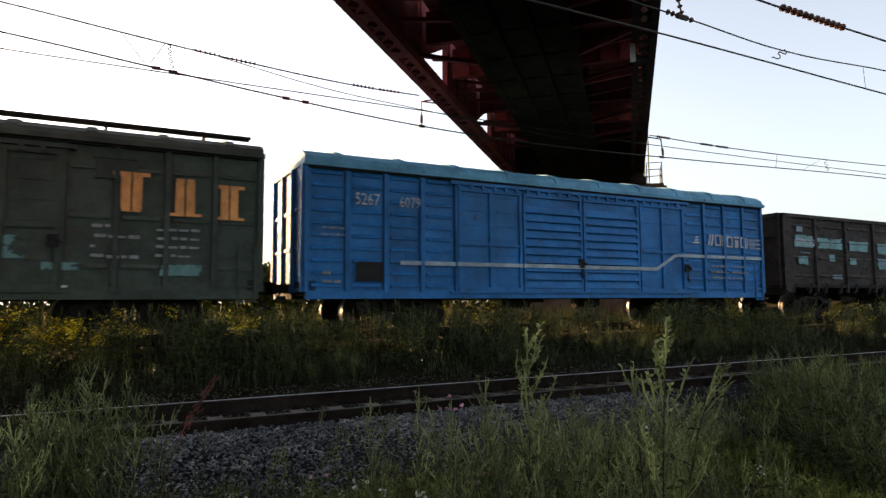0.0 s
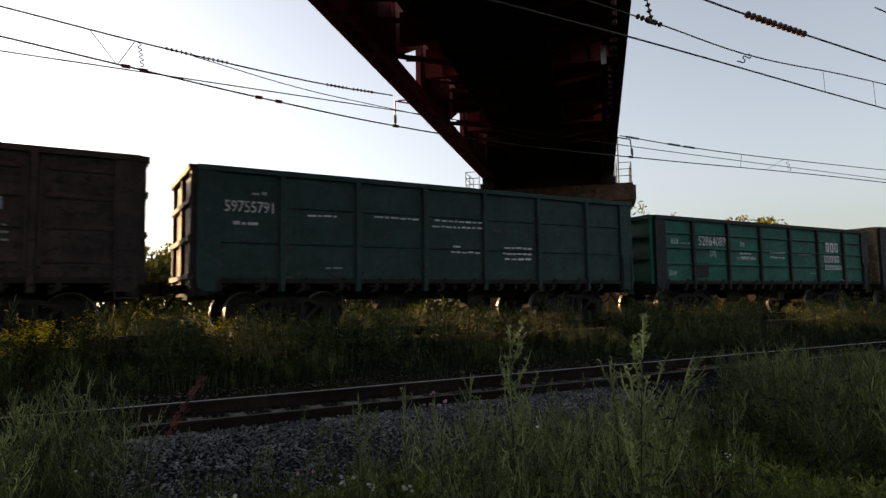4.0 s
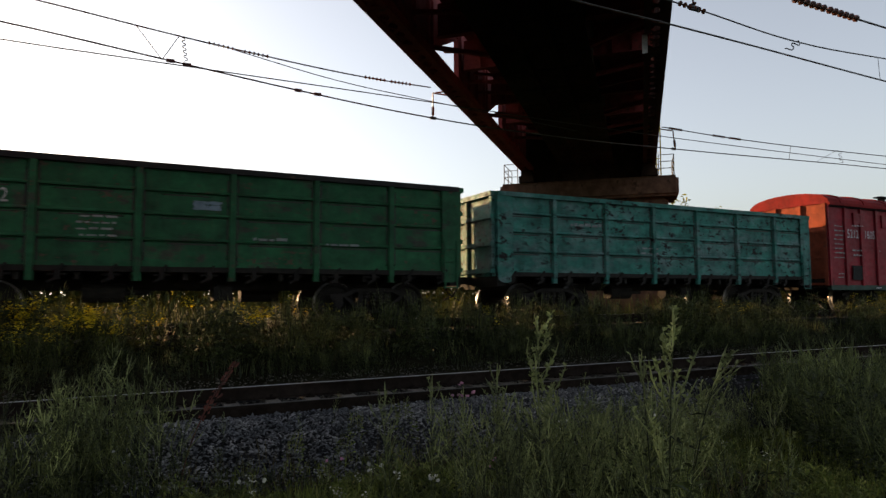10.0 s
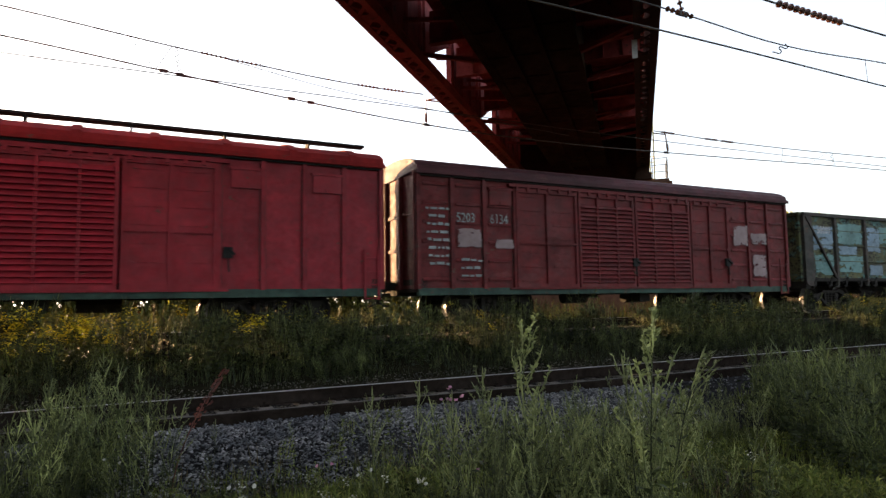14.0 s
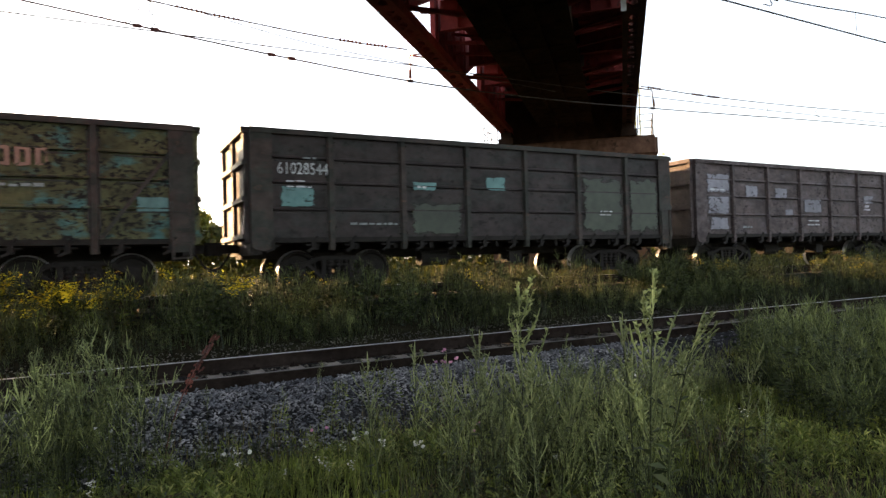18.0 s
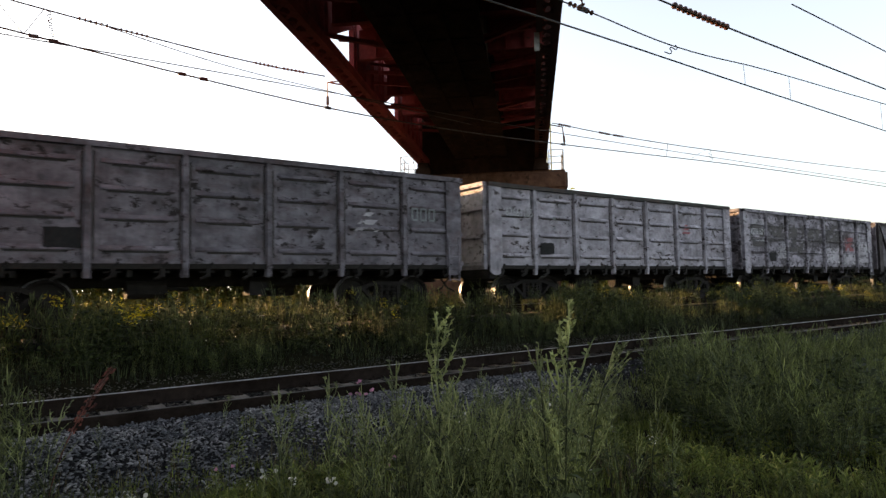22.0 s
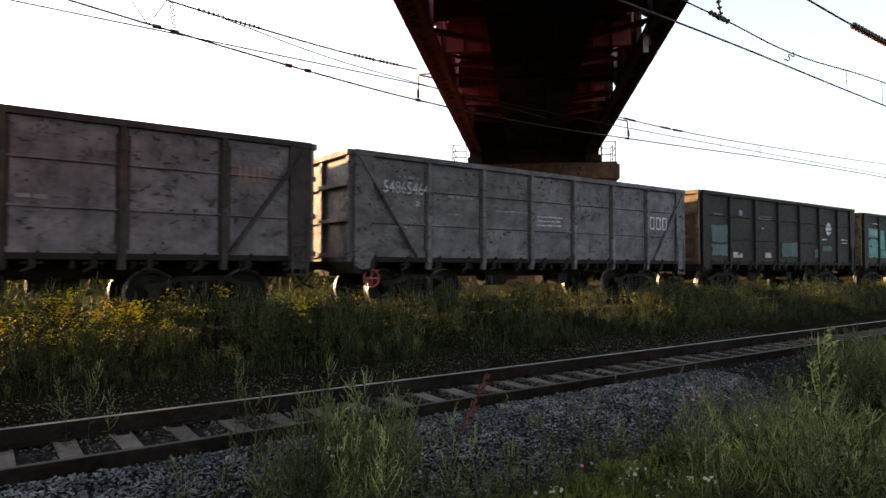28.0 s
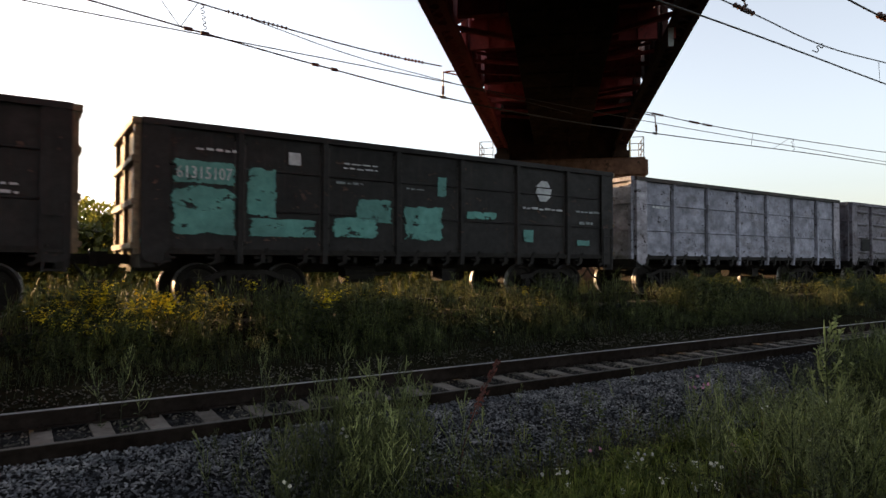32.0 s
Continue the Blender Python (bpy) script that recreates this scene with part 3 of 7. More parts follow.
def on_line(name, mesh, material, parent, a, b, label=""):
    """Sets a fitting at a, turned towards b."""
    q = (Vector(b) - Vector(a)).to_track_quat("X", "Z")
    o = part(name, mesh, material, parent, label, a)
    o.rotation_euler = q.to_euler()
    return o


def line_system(label):
    return tagged(new("overhead_line"), label, "overhead wire", "overhead lines")


BEAD, CLAMP = mesh_of("insulator_string", bead_build), mesh_of("wire_clamp", clamp_build)
far = line_system("overhead contact wire with messenger wire and insulators, fixed to the bridge")
C = [(-40, 9.6, 9.2), (-22, 9.8, 9.0), (-6.47, 10, 8.28), (-1.86, 10, 7.86), (1.34, 10, 7.57), (5.96, 10, 7.27), (11, 10, 7.2), (17.16, 10, 7.34), (32.42, 10, 7.83), (60, 10, 8.3)]
wire("contact_wire", C, 0.022, far)
Mw = [(-40, 9.6, 11.0), (-22, 9.8, 10.1), (-5.75, 9.8, 8.93), (-2.06, 9.8, 8.58), (-0.5, 9.8, 8.46), (3.58, 9.8, 8.24), (5.77, 9.8, 8.25)]
wire("messenger_wire", Mw, 0.020, far)
wire("messenger_wire", [(16.33, 9.8, 8.13), (20.56, 9.8, 8.11), (32.1, 9.8, 8.43), (60, 9.8, 9.6)], 0.020, far)
wire("second_wire", [(-40, 9.8, 8.6), (-22, 9.8, 8.15), (-6.41, 9.8, 7.74), (-2.32, 9.8, 7.74), (5.5, 9.9, 7.78), (12, 9.9, 7.75), (17.2, 9.9, 7.78), (32, 9.8, 7.98), (60, 9.8, 8.5)], 0.016, far)
wire("second_wire", [(-0.6, 9.8, 8.44), (2.5, 9.8, 8.0), (5.4, 9.8, 7.8), (12, 9.9, 7.5)], 0.013, far)
for a, b in (((-1.35, 9.8, 8.53), (0.0, 9.8, 8.42)), ((-0.35, 9.8, 8.45), (0.9, 9.8, 8.38)), ((3.4, 9.8, 8.25), (4.4, 9.8, 8.24)), ((4.3, 9.8, 8.24), (5.4, 9.8, 8.25)), ((16.7, 9.8, 8.13), (18, 9.8, 8.12)), ((19.3, 9.8, 8.11), (20, 9.8, 8.11)), ((20.3, 9.8, 8.11), (21.3, 9.8, 8.12))):
    on_line("insulator_string", BEAD, M_INSUL, far, a, b, "brown insulator string")
for p in ((-1.86, 10, 7.86), (-2.3, 10, 7.9), (1.34, 10, 7.57), (1.95, 10, 7.53), (5.96, 10, 7.27), (17.16, 10, 7.34)):
    part("wire_clamp", CLAMP, M_WIRE, far, "", p)


def hanger_build(bm):
    bm_beam(bm, (0, 0, 0), (0, 0, 0.85), 0.035, 0.035)
    bm_beam(bm, (0, 0, 0.85), (1.2, 0, 0.85), 0.04, 0.04)
    bm_beam(bm, (0.1, 0, 0.88), (1.2, 0.1, 1.15), 0.04, 0.04)
    bm_tube(bm, (0, 0, 0.08), (0, 0, 0.36), 0.05, 8)


part("wire_bracket", mesh_of("wire_bracket", hanger_build), M_INSUL, far, "rusty bracket holding the wire under the bridge", (5.93, 9.95, 7.27))
part("wire_bracket", mesh_of("wire_bracket2", lambda bm: [bm_beam(bm, (0, 0, 0), (-0.1, 0, 0.75), 0.035, 0.035), bm_beam(bm, (-0.1, 0, 0.75), (-1.4, 0, 0.75), 0.04, 0.04), bm_tube(bm, (0, 0, 0.08), (-0.03, 0, 0.36), 0.05, 8)]), M_INSUL, far, "bracket holding the wire at the bridge", (17.2, 9.95, 7.34))


def jumper(pa, pb, turns, amp, parent):
    pts = []
    for k in range(turns * 2 + 1):
        f = k / (turns * 2)
        pts.append((pa[0] + (pb[0] - pa[0]) * f + amp * (1 if k % 2 else -1), pa[1], pa[2] + (pb[2] - pa[2]) * f))
    wire("jumper_wire", pts, 0.012, parent)


jumper((-2.0, 9.8, 8.57), (-1.9, 10, 7.88), 5, 0.045, far)
wire("dropper_wire", [(-2.1, 9.8, 8.58), (-2.5, 9.9, 7.9)], 0.010, far)
wire("dropper_wire", [(-3.2, 9.8, 8.68), (-2.55, 9.9, 7.9)], 0.010, far)
jumper((28.2, 9.8, 8.32), (28.4, 10, 7.72), 3, 0.12, far)
wire("dropper_wire", [(28.0, 9.8, 8.32), (26.6, 9.9, 7.66)], 0.009, far)
wire("dropper_wire", [(24.5, 9.8, 8.2), (24.5, 9.9, 7.58)], 0.010, far)

near = line_system("overhead wires above the near track running under the bridge")
wire("contact_wire", [(-30, -0.6, 6.6), (-8, -0.2, 6.52), (6.03, -0.4, 6.50), (13.2, -0.4, 6.45), (32.9, -0.4, 6.36), (55, -0.3, 6.3), (90, -0.3, 6.3)], 0.017, near)
wire("messenger_wire", [(-30, -0.6, 8.6), (-8, -0.2, 7.4), (6.74, -0.4, 6.96), (9.82, -0.4, 6.84), (14, -0.4, 7.06), (20, -0.4, 7.28), (33.1, -0.4, 7.85), (55, -0.3, 9.0)], 0.014, near)
wire("feeder_wire", [(-20, -3.5, 6.2), (4.65, -3.5, 5.5), (7.43, -3.5, 5.50), (18.2, -3.5, 5.65), (40, -3.4, 6.4), (60, -3.2, 7.4)], 0.014, near)
wire("feeder_wire", [(9.04, -3.5, 6.47), (18.4, -3.5, 6.47), (40, -3.4, 6.9), (60, -3.2, 7.8)], 0.012, near)
jumper((10.05, -0.4, 6.88), (9.6, -0.4, 6.62), 2, 0.09, near)
for a, b in (((6.3, -0.4, 6.98), (7, -0.4, 6.95)), ((5.2, -3.5, 5.5), (6.2, -3.5, 5.5)), ((6.0, -3.5, 5.5), (7.0, -3.5, 5.5))):
    on_line("insulator_string", BEAD, M_INSUL, near, a, b, "brown insulator string")
o = on_line("insulator_string", BEAD, M_INSUL, near, (6.75, -0.4, 7.0), (6.6, -0.3, 8.0), "brown insulator string hanging from the bridge")
built("hanger_bracket", lambda bm: bm_tube(bm, (6.70, -0.40, 7.78), (6.34, -0.05, 8.06), 0.03, 6), M_INSUL, near)
part("wire_clamp", CLAMP, M_WIRE, near, "", (6.74, -0.4, 6.96))
for x, zt in ((13.0, 7.02), (15.46, 7.1), (22.0, 7.36), (30, 7.7)):
    wire("dropper_wire", [(x, -0.4, zt), (x + 0.05, -0.4, 6.45)], 0.006, near)

# ---- catenary pole far along the line ----
pole = tagged(new("catenary_pole"), "slim rusty catenary pole with a bracket arm and wires", "pole")
pole.location = (45.5, 7.0, 0)


def pole_build(bm):
    bm_tube(bm, (0, 0, -0.3), (0, 0, 9.1), 0.2, 12, 0.14)


def arm_build(bm):
    bm_tube(bm, (0.1, 0, 7.0), (3.3, -2.3, 9.0), 0.04, 8)
    bm_tube(bm, (3.3, -2.3, 9.0), (3.9, -2.7, 9.0), 0.04, 8)
    bm_tube(bm, (0.1, 0, 6.1), (5.2, -3.6, 6.1), 0.04, 8)
    bm_tube(bm, (3.9, -2.7, 9.0), (3.9, -2.7, 6.1), 0.015, 6)
    bm_tube(bm, (-0.25, 0, 8.8), (0.4, 0, 8.8), 0.03, 6)
    bm_tube(bm, (-0.4, 0, 5.6), (0.4, 0, 5.6), 0.03, 6)


built("mast", pole_build, M_POLE, pole)
built("bracket_arm", arm_build, M_WIRE, pole, "thin dark bracket arm")

# ---- train ----
GON_L = 12.8


def wheelset_build(bm):
    prof = ((0.09, 0.16), (0.13, 0.15), (0.13, 0.04), (0.20, 0.03), (0.38, 0.05), (0.41, 0.10), (0.455, 0.115), (0.475, 0.11), (0.478, 0.02), (0.505, -0.01), (0.50, -0.03), (0.43, -0.03), (0.40, 0.0), (0.20, -0.01), (0.13, -0.03), (0.09, -0.04))
    bm_lathe(bm, prof, 0.78)
    bm_lathe(bm, prof, -0.78, flip=True)
    bm_tube(bm, (0, -1.1, 0), (0, 1.1, 0), 0.085, 12)
    for s in (-1, 1):
        for k in range(4):
            a = k * math.pi / 2
            bm_tube(bm, (0.27 * math.cos(a), s * 0.82, 0.27 * math.sin(a)), (0.27 * math.cos(a), s * 0.86, 0.27 * math.sin(a)), 0.035, 6)


def sideframe_build(bm):
    """Cast side frame of a freight bogie: arched top member, lower truss, columns, boxes over the axles."""
    pts = [(-1.10, 0.62), (-0.75, 0.66), (-0.45, 0.78), (0.45, 0.78), (0.75, 0.66), (1.10, 0.62)]
    for (a, za), (b, zb) in zip(pts, pts[1:]):
        bm_beam(bm, (a, 0, za), (b, 0, zb), 0.13, 0.10)
    for s in (-1, 1):
        bm_beam(bm, (s * 0.72, 0, 0.62), (s * 0.34, 0, 0.28), 0.12, 0.08)
        bm_beam(bm, (s * 0.34, 0, 0.76), (s * 0.34, 0, 0.28), 0.12, 0.07)
        bm_box(bm, s * 0.925 - 0.13, s * 0.925 + 0.13, -0.07, 0.07, 0.38, 0.60)
        bm_tube(bm, (s * 0.925, -0.14, 0.475), (s * 0.925, 0.05, 0.475), 0.11, 12)
        bm_tube(bm, (s * 0.925, -0.15, 0.475), (s * 0.925, -0.14, 0.475), 0.07, 8)
    bm_box(bm, -0.38, 0.38, -0.08, 0.08, 0.22, 0.30)


def spring_build(bm):
    rings = []
    for k in range(11):
        r, z = (0.075 if k % 2 else 0.055), 0.30 + 0.043 * k
        rings.append([bm.verts.new((r * math.cos(math.pi * i / 4), r * math.sin(math.pi * i / 4), z)) for i in range(8)])
    for a, b in zip(rings, rings[1:]):
        for i in range(8):
            bm.faces.new((a[i], a[(i + 1) % 8], b[(i + 1) % 8], b[i]))


def bolster_build(bm):
    bm_box(bm, -0.22, 0.22, -1.02, 1.02, 0.58, 0.80)
    bm_box(bm, -0.40, 0.40, -0.35, 0.35, 0.62, 0.92)


def brake_beam_build(bm):
    bm_box(bm, -0.05, 0.05, -0.95, 0.95, 0.40, 0.50)
    for y in (-0.75, 0.75):
        bm_box(bm, -0.04, 0.06, y - 0.06, y + 0.06, 0.25, 0.66)


WHEELSETS = []


def wheelset_mesh():
    me = mesh_of("wheelset", wheelset_build)
    if len(me.materials) == 1:
        # bright worn rims and treads
        me.materials.append(M_TREAD)
        for p in me.polygons:
            r = math.hypot(p.center.x, p.center.z)
            p.material_index = 1 if r > 0.466 else 0
    return me


def bogie(parent, x):
    b = part("bogie", mesh_of("bolster", bolster_build), M_BLACK, parent, "black two-axle bogie", (x, 0, 0))
    for y, r in ((-1.02, 0), (1.02, math.pi)):
        part("side_frame", mesh_of("side_frame", sideframe_build), M_WHEEL, b, "grimy cast side frame", (0, y, 0), (0, 0, r))
        for k in (-0.2, 0.0, 0.2):
            part("spring", mesh_of("spring", spring_build), M_WHEEL, b, "", (k, y, 0))
    for s in (-1, 1):
        part("brake_beam", mesh_of("brake_beam", brake_beam_build), M_BLACK, b, "", (s * 0.44, 0, 0))
    for dx in (-0.925, 0.925):
        w = part("wheelset", wheelset_mesh(), M_WHEEL, b, "steel wheels with polished rims", (dx, 0, 0.478))
        WHEELSETS.append((w, dx))
    return b


def coupler_build(bm):
    bm_box(bm, 0.0, 0.45, -0.11, 0.11, 0.95, 1.15)
    bm_box(bm, 0.40, 0.62, -0.20, 0.20, 0.90, 1.20)
    bm_box(bm, 0.58, 0.72, 0.05, 0.22, 0.92, 1.18)
    bm_box(bm, 0.58, 0.68, -0.22, -0.06, 0.92, 1.18)


def hose_build(bm):
    bm_tube(bm, (0.0, -0.3, 1.0), (0.1, -0.3, 1.0), 0.04, 6)
    bm_tube(bm, (0.1, -0.3, 1.0), (0.35, -0.38, 0.62), 0.03, 6)
    bm_tube(bm, (0.35, -0.38, 0.62), (0.66, -0.30, 0.52), 0.03, 6)


def coupling(parent, h):
    for x, r in ((h, 0), (-h, math.pi)):
        part("coupler", mesh_of("coupler", coupler_build), M_BLACK, parent, "automatic coupler", (x, 0, 0), (0, 0, r))
        part("brake_hose", mesh_of("brake_hose", hose_build), M_BLACK, parent, "black rubber brake hose", (x, 0, 0), (0, 0, r))


def underframe(parent, h):
    u = part("underframe", mesh_of(("centre_sill", h), lambda bm: bm_box(bm, -h, h, -0.28, 0.28, 0.80, 1.14)), M_BLACK, parent, "black underframe with brake gear")
    for k in range(-6, 7):
        part("cross_bearer", mesh_of("cross_bearer", lambda bm: bm_box(bm, -0.05, 0.05, -1.42, 1.42, 0.98, 1.12)), M_BLACK, u, "", (k * h / 6.5, 0, 0))
    for s in (-1, 1):
        part("headstock", mesh_of("headstock", lambda bm: bm_box(bm, -0.12, 0.12, -1.5, 1.5, 0.88, 1.2)), M_BLACK, u, "", (s * (h - 0.12), 0, 0))
    part("brake_cylinder", mesh_of("brake_cylinder", lambda bm: [bm_tube(bm, (-1.9, -0.55, 0.72), (-1.1, -0.55, 0.72), 0.2, 12), bm_tube(bm, (-1.1, -0.55, 0.72), (-0.6, -0.55, 0.72), 0.05, 8), bm_box(bm, -1.7, -1.3, -0.6, -0.25, 0.78, 0.92)]), M_BLACK, u)
    part("brake_valve", mesh_of("brake_valve", lambda bm: [bm_box(bm, 0.6, 1.0, -1.1, -0.65, 0.55, 0.85), bm_box(bm, 0.7, 0.8, -0.8, -0.26, 0.80, 0.90)]), M_BLACK, u)
    part("air_reservoir", mesh_of("air_reservoir", lambda bm: [bm_tube(bm, (1.4, 0.5, 0.68), (2.3, 0.5, 0.68), 0.18, 12), bm_box(bm, 1.6, 1.7, 0.26, 0.55, 0.78, 0.95)]), M_BLACK, u)
    part("brake_rod", mesh_of(("brake_rod", h), lambda bm: bm_tube(bm, (-h + 1.2, -0.2, 0.79), (h - 1.2, -0.2, 0.79), 0.025, 6)), M_BLACK, u)
    part("brake_pipe", mesh_of(("brake_pipe", h), lambda bm: bm_tube(bm, (-h + 0.2, 0.3, 0.90), (h - 0.2, 0.3, 0.90), 0.02, 6)), M_BLACK, u)


def panel_build(w, z0, z1, kind):
    """Pressed side sheet between two posts; kind: plank (horizontal seams), ribs (short pressed bars) or plain."""
    def go(bm):
        if kind == "ribs":
            bm_extrude_profile(bm, [(-1.47, z0), (-1.47, z1), (-1.40, z1)], -w / 2, w / 2)
        else:
            cuts = (0.30, 0.55, 0.78) if kind == "plank" else (0.36, 0.70)
            prof = [(-1.47, z0)]
            for f in cuts:
                z = z0 + (z1 - z0) * f
                prof += [(-1.47, z - 0.05), (-1.42, z - 0.04), (-1.42, z - 0.012), (-1.512, z - 0.006), (-1.512, z + 0.018), (-1.47, z + 0.055)] if kind == "plank" else [(-1.47, z - 0.03), (-1.435, z - 0.024), (-1.435, z - 0.008), (-1.495, z - 0.004), (-1.495, z + 0.012), (-1.47, z + 0.03)]
            prof += [(-1.47, z1), (-1.40, z1)]
            bm_extrude_profile(bm, prof, -w / 2, w / 2)
    return go


def rib_build(w):
    def go(bm):
        a, b = bm_extrude_profile(bm, [(-1.468, -0.035), (-1.525, -0.03), (-1.525, 0.0), (-1.468, 0.07)], -w * 0.38, w * 0.38)
        bm.faces.new(a), bm.faces.new(b[::-1])
    return go


def post_build(z0, z1, w=0.11):
    def go(bm):
        p = ((-w / 2 - 0.03, -1.468), (-w / 2, -1.56), (w / 2, -1.56), (w / 2 + 0.03, -1.468))
        rows = [[bm.verts.new((x, y * (1 if i else 0.985), z)) for x, y in p] for i, z in enumerate((z0, z0 + 0.22, z1))]
        for a, b in zip(rows, rows[1:]):
            for i in range(3):
                bm.faces.new((a[i], a[i + 1], b[i + 1], b[i]))
        bm.faces.new(rows[0])
        bm.faces.new(rows[-1][::-1])
    return go


def seam_build(w, z0, z1, y):
    """Thin dark strip lying on the sheet, for painted shade and grime."""
    def go(bm):
        bm_box(bm, -w / 2, w / 2, y, y + 0.002, z0, z1)
    return go


def latch_build(bm):
    bm_box(bm, -0.05, 0.05, -1.56, -1.44, 0.98, 1.16)
    bm_beam(bm, (0.0, -1.52, 1.16), (0.10, -1.54, 1.28), 0.05, 0.05)
    bm_beam(bm, (-0.02, -1.55, 1.0), (-0.16, -1.55, 0.93), 0.06, 0.05)
    bm_box(bm, -0.16, 0.16, -1.50, -1.44, 1.06, 1.10)


def jag_patch(x0, x1, z0, z1, y, rnd, jag=0.014):
    """A thin painted-over area with an uneven outline."""
    def go(bm):
        pts = []
        for k in range(6):
            pts.append((x0 + (x1 - x0) * k / 6, z0))
        for k in range(4):
            pts.append((x1, z0 + (z1 - z0) * k / 4))
        for k in range(6):
            pts.append((x1 - (x1 - x0) * k / 6, z1))
        for k in range(4):
            pts.append((x0, z1 - (z1 - z0) * k / 4))
        pts = [(x + rnd.uniform(-jag, jag), z + rnd.uniform(-jag, jag)) for x, z in pts]
        f = [bm.verts.new((x, y, z)) for x, z in pts]
        b = [bm.verts.new((x, y + 0.003, z)) for x, z in pts]
        bm.faces.new(f[::-1])
        for i in range(len(f)):
            j = (i + 1) % len(f)
            bm.faces.new((f[i], f[j], b[j], b[i]))
    return go


def lettering(name, text, x, z, size, material, parent, y=-1.51):
    """Stencilled characters on the side that faces the near track, from x, with their foot at z; each one a part."""
    cu = bpy.data.curves.new("letters", "FONT")
    cu.body, cu.size, cu.extrude, cu.resolution_u = text, size, 0.002, 2
    tmp = bpy.data.objects.new("letters", cu)
    scene.collection.objects.link(tmp)
    bpy.context.view_layer.update()
    me = bpy.data.meshes.new_from_object(tmp.evaluated_get(bpy.context.evaluated_depsgraph_get()))
    bpy.data.objects.remove(tmp)
    vs, fs = [v.co.copy() for v in me.vertices], [tuple(p.vertices) for p in me.polygons]
    bpy.data.meshes.remove(me)
    # faces whose spans along the line overlap belong to one character
    spans = sorted((min(vs[i].x for i in f), max(vs[i].x for i in f), f) for f in fs)
    runs = []
    for lo, hi, f in spans:
        if runs and lo < runs[-1][0] + 1e-5:
            runs[-1][0] = max(runs[-1][0], hi)
            runs[-1][1].append(f)
        else:
            runs.append([hi, [f]])
    for _, faces in runs:
        used = sorted({i for f in faces for i in f})
        back = {i: k for k, i in enumerate(used)}
        c = bpy.data.meshes.new(name)
        c.from_pydata([vs[i] for i in used], [], [tuple(back[i] for i in f) for f in faces])
        c.materials.append(None)
        part(name, c, material, parent, "", (x, y, z), (math.pi / 2, 0, 0)).scale = (0.78, 1.0, 1.0)


def bars_build(x0, x1, z0, z1, rows, rnd, y):
    """Rows of short bars for writing too small to read."""
    def go(bm):
        h = (z1 - z0) / rows
        for r in range(rows):
            x, zz = x0 + rnd.uniform(0, 0.1), z1 - (r + 0.75) * h
            while x < x1 - 0.05:
                w = min(rnd.uniform(0.06, 0.24), x1 - x)
                dz = rnd.uniform(-0.05, 0.05) * h
                bm_box(bm, x, x + w, y, y + 0.003, zz + dz, zz + dz + h * rnd.uniform(0.22, 0.36))
                x += w + 0.05
                if rnd.random() < 0.08:
                    break
    return go


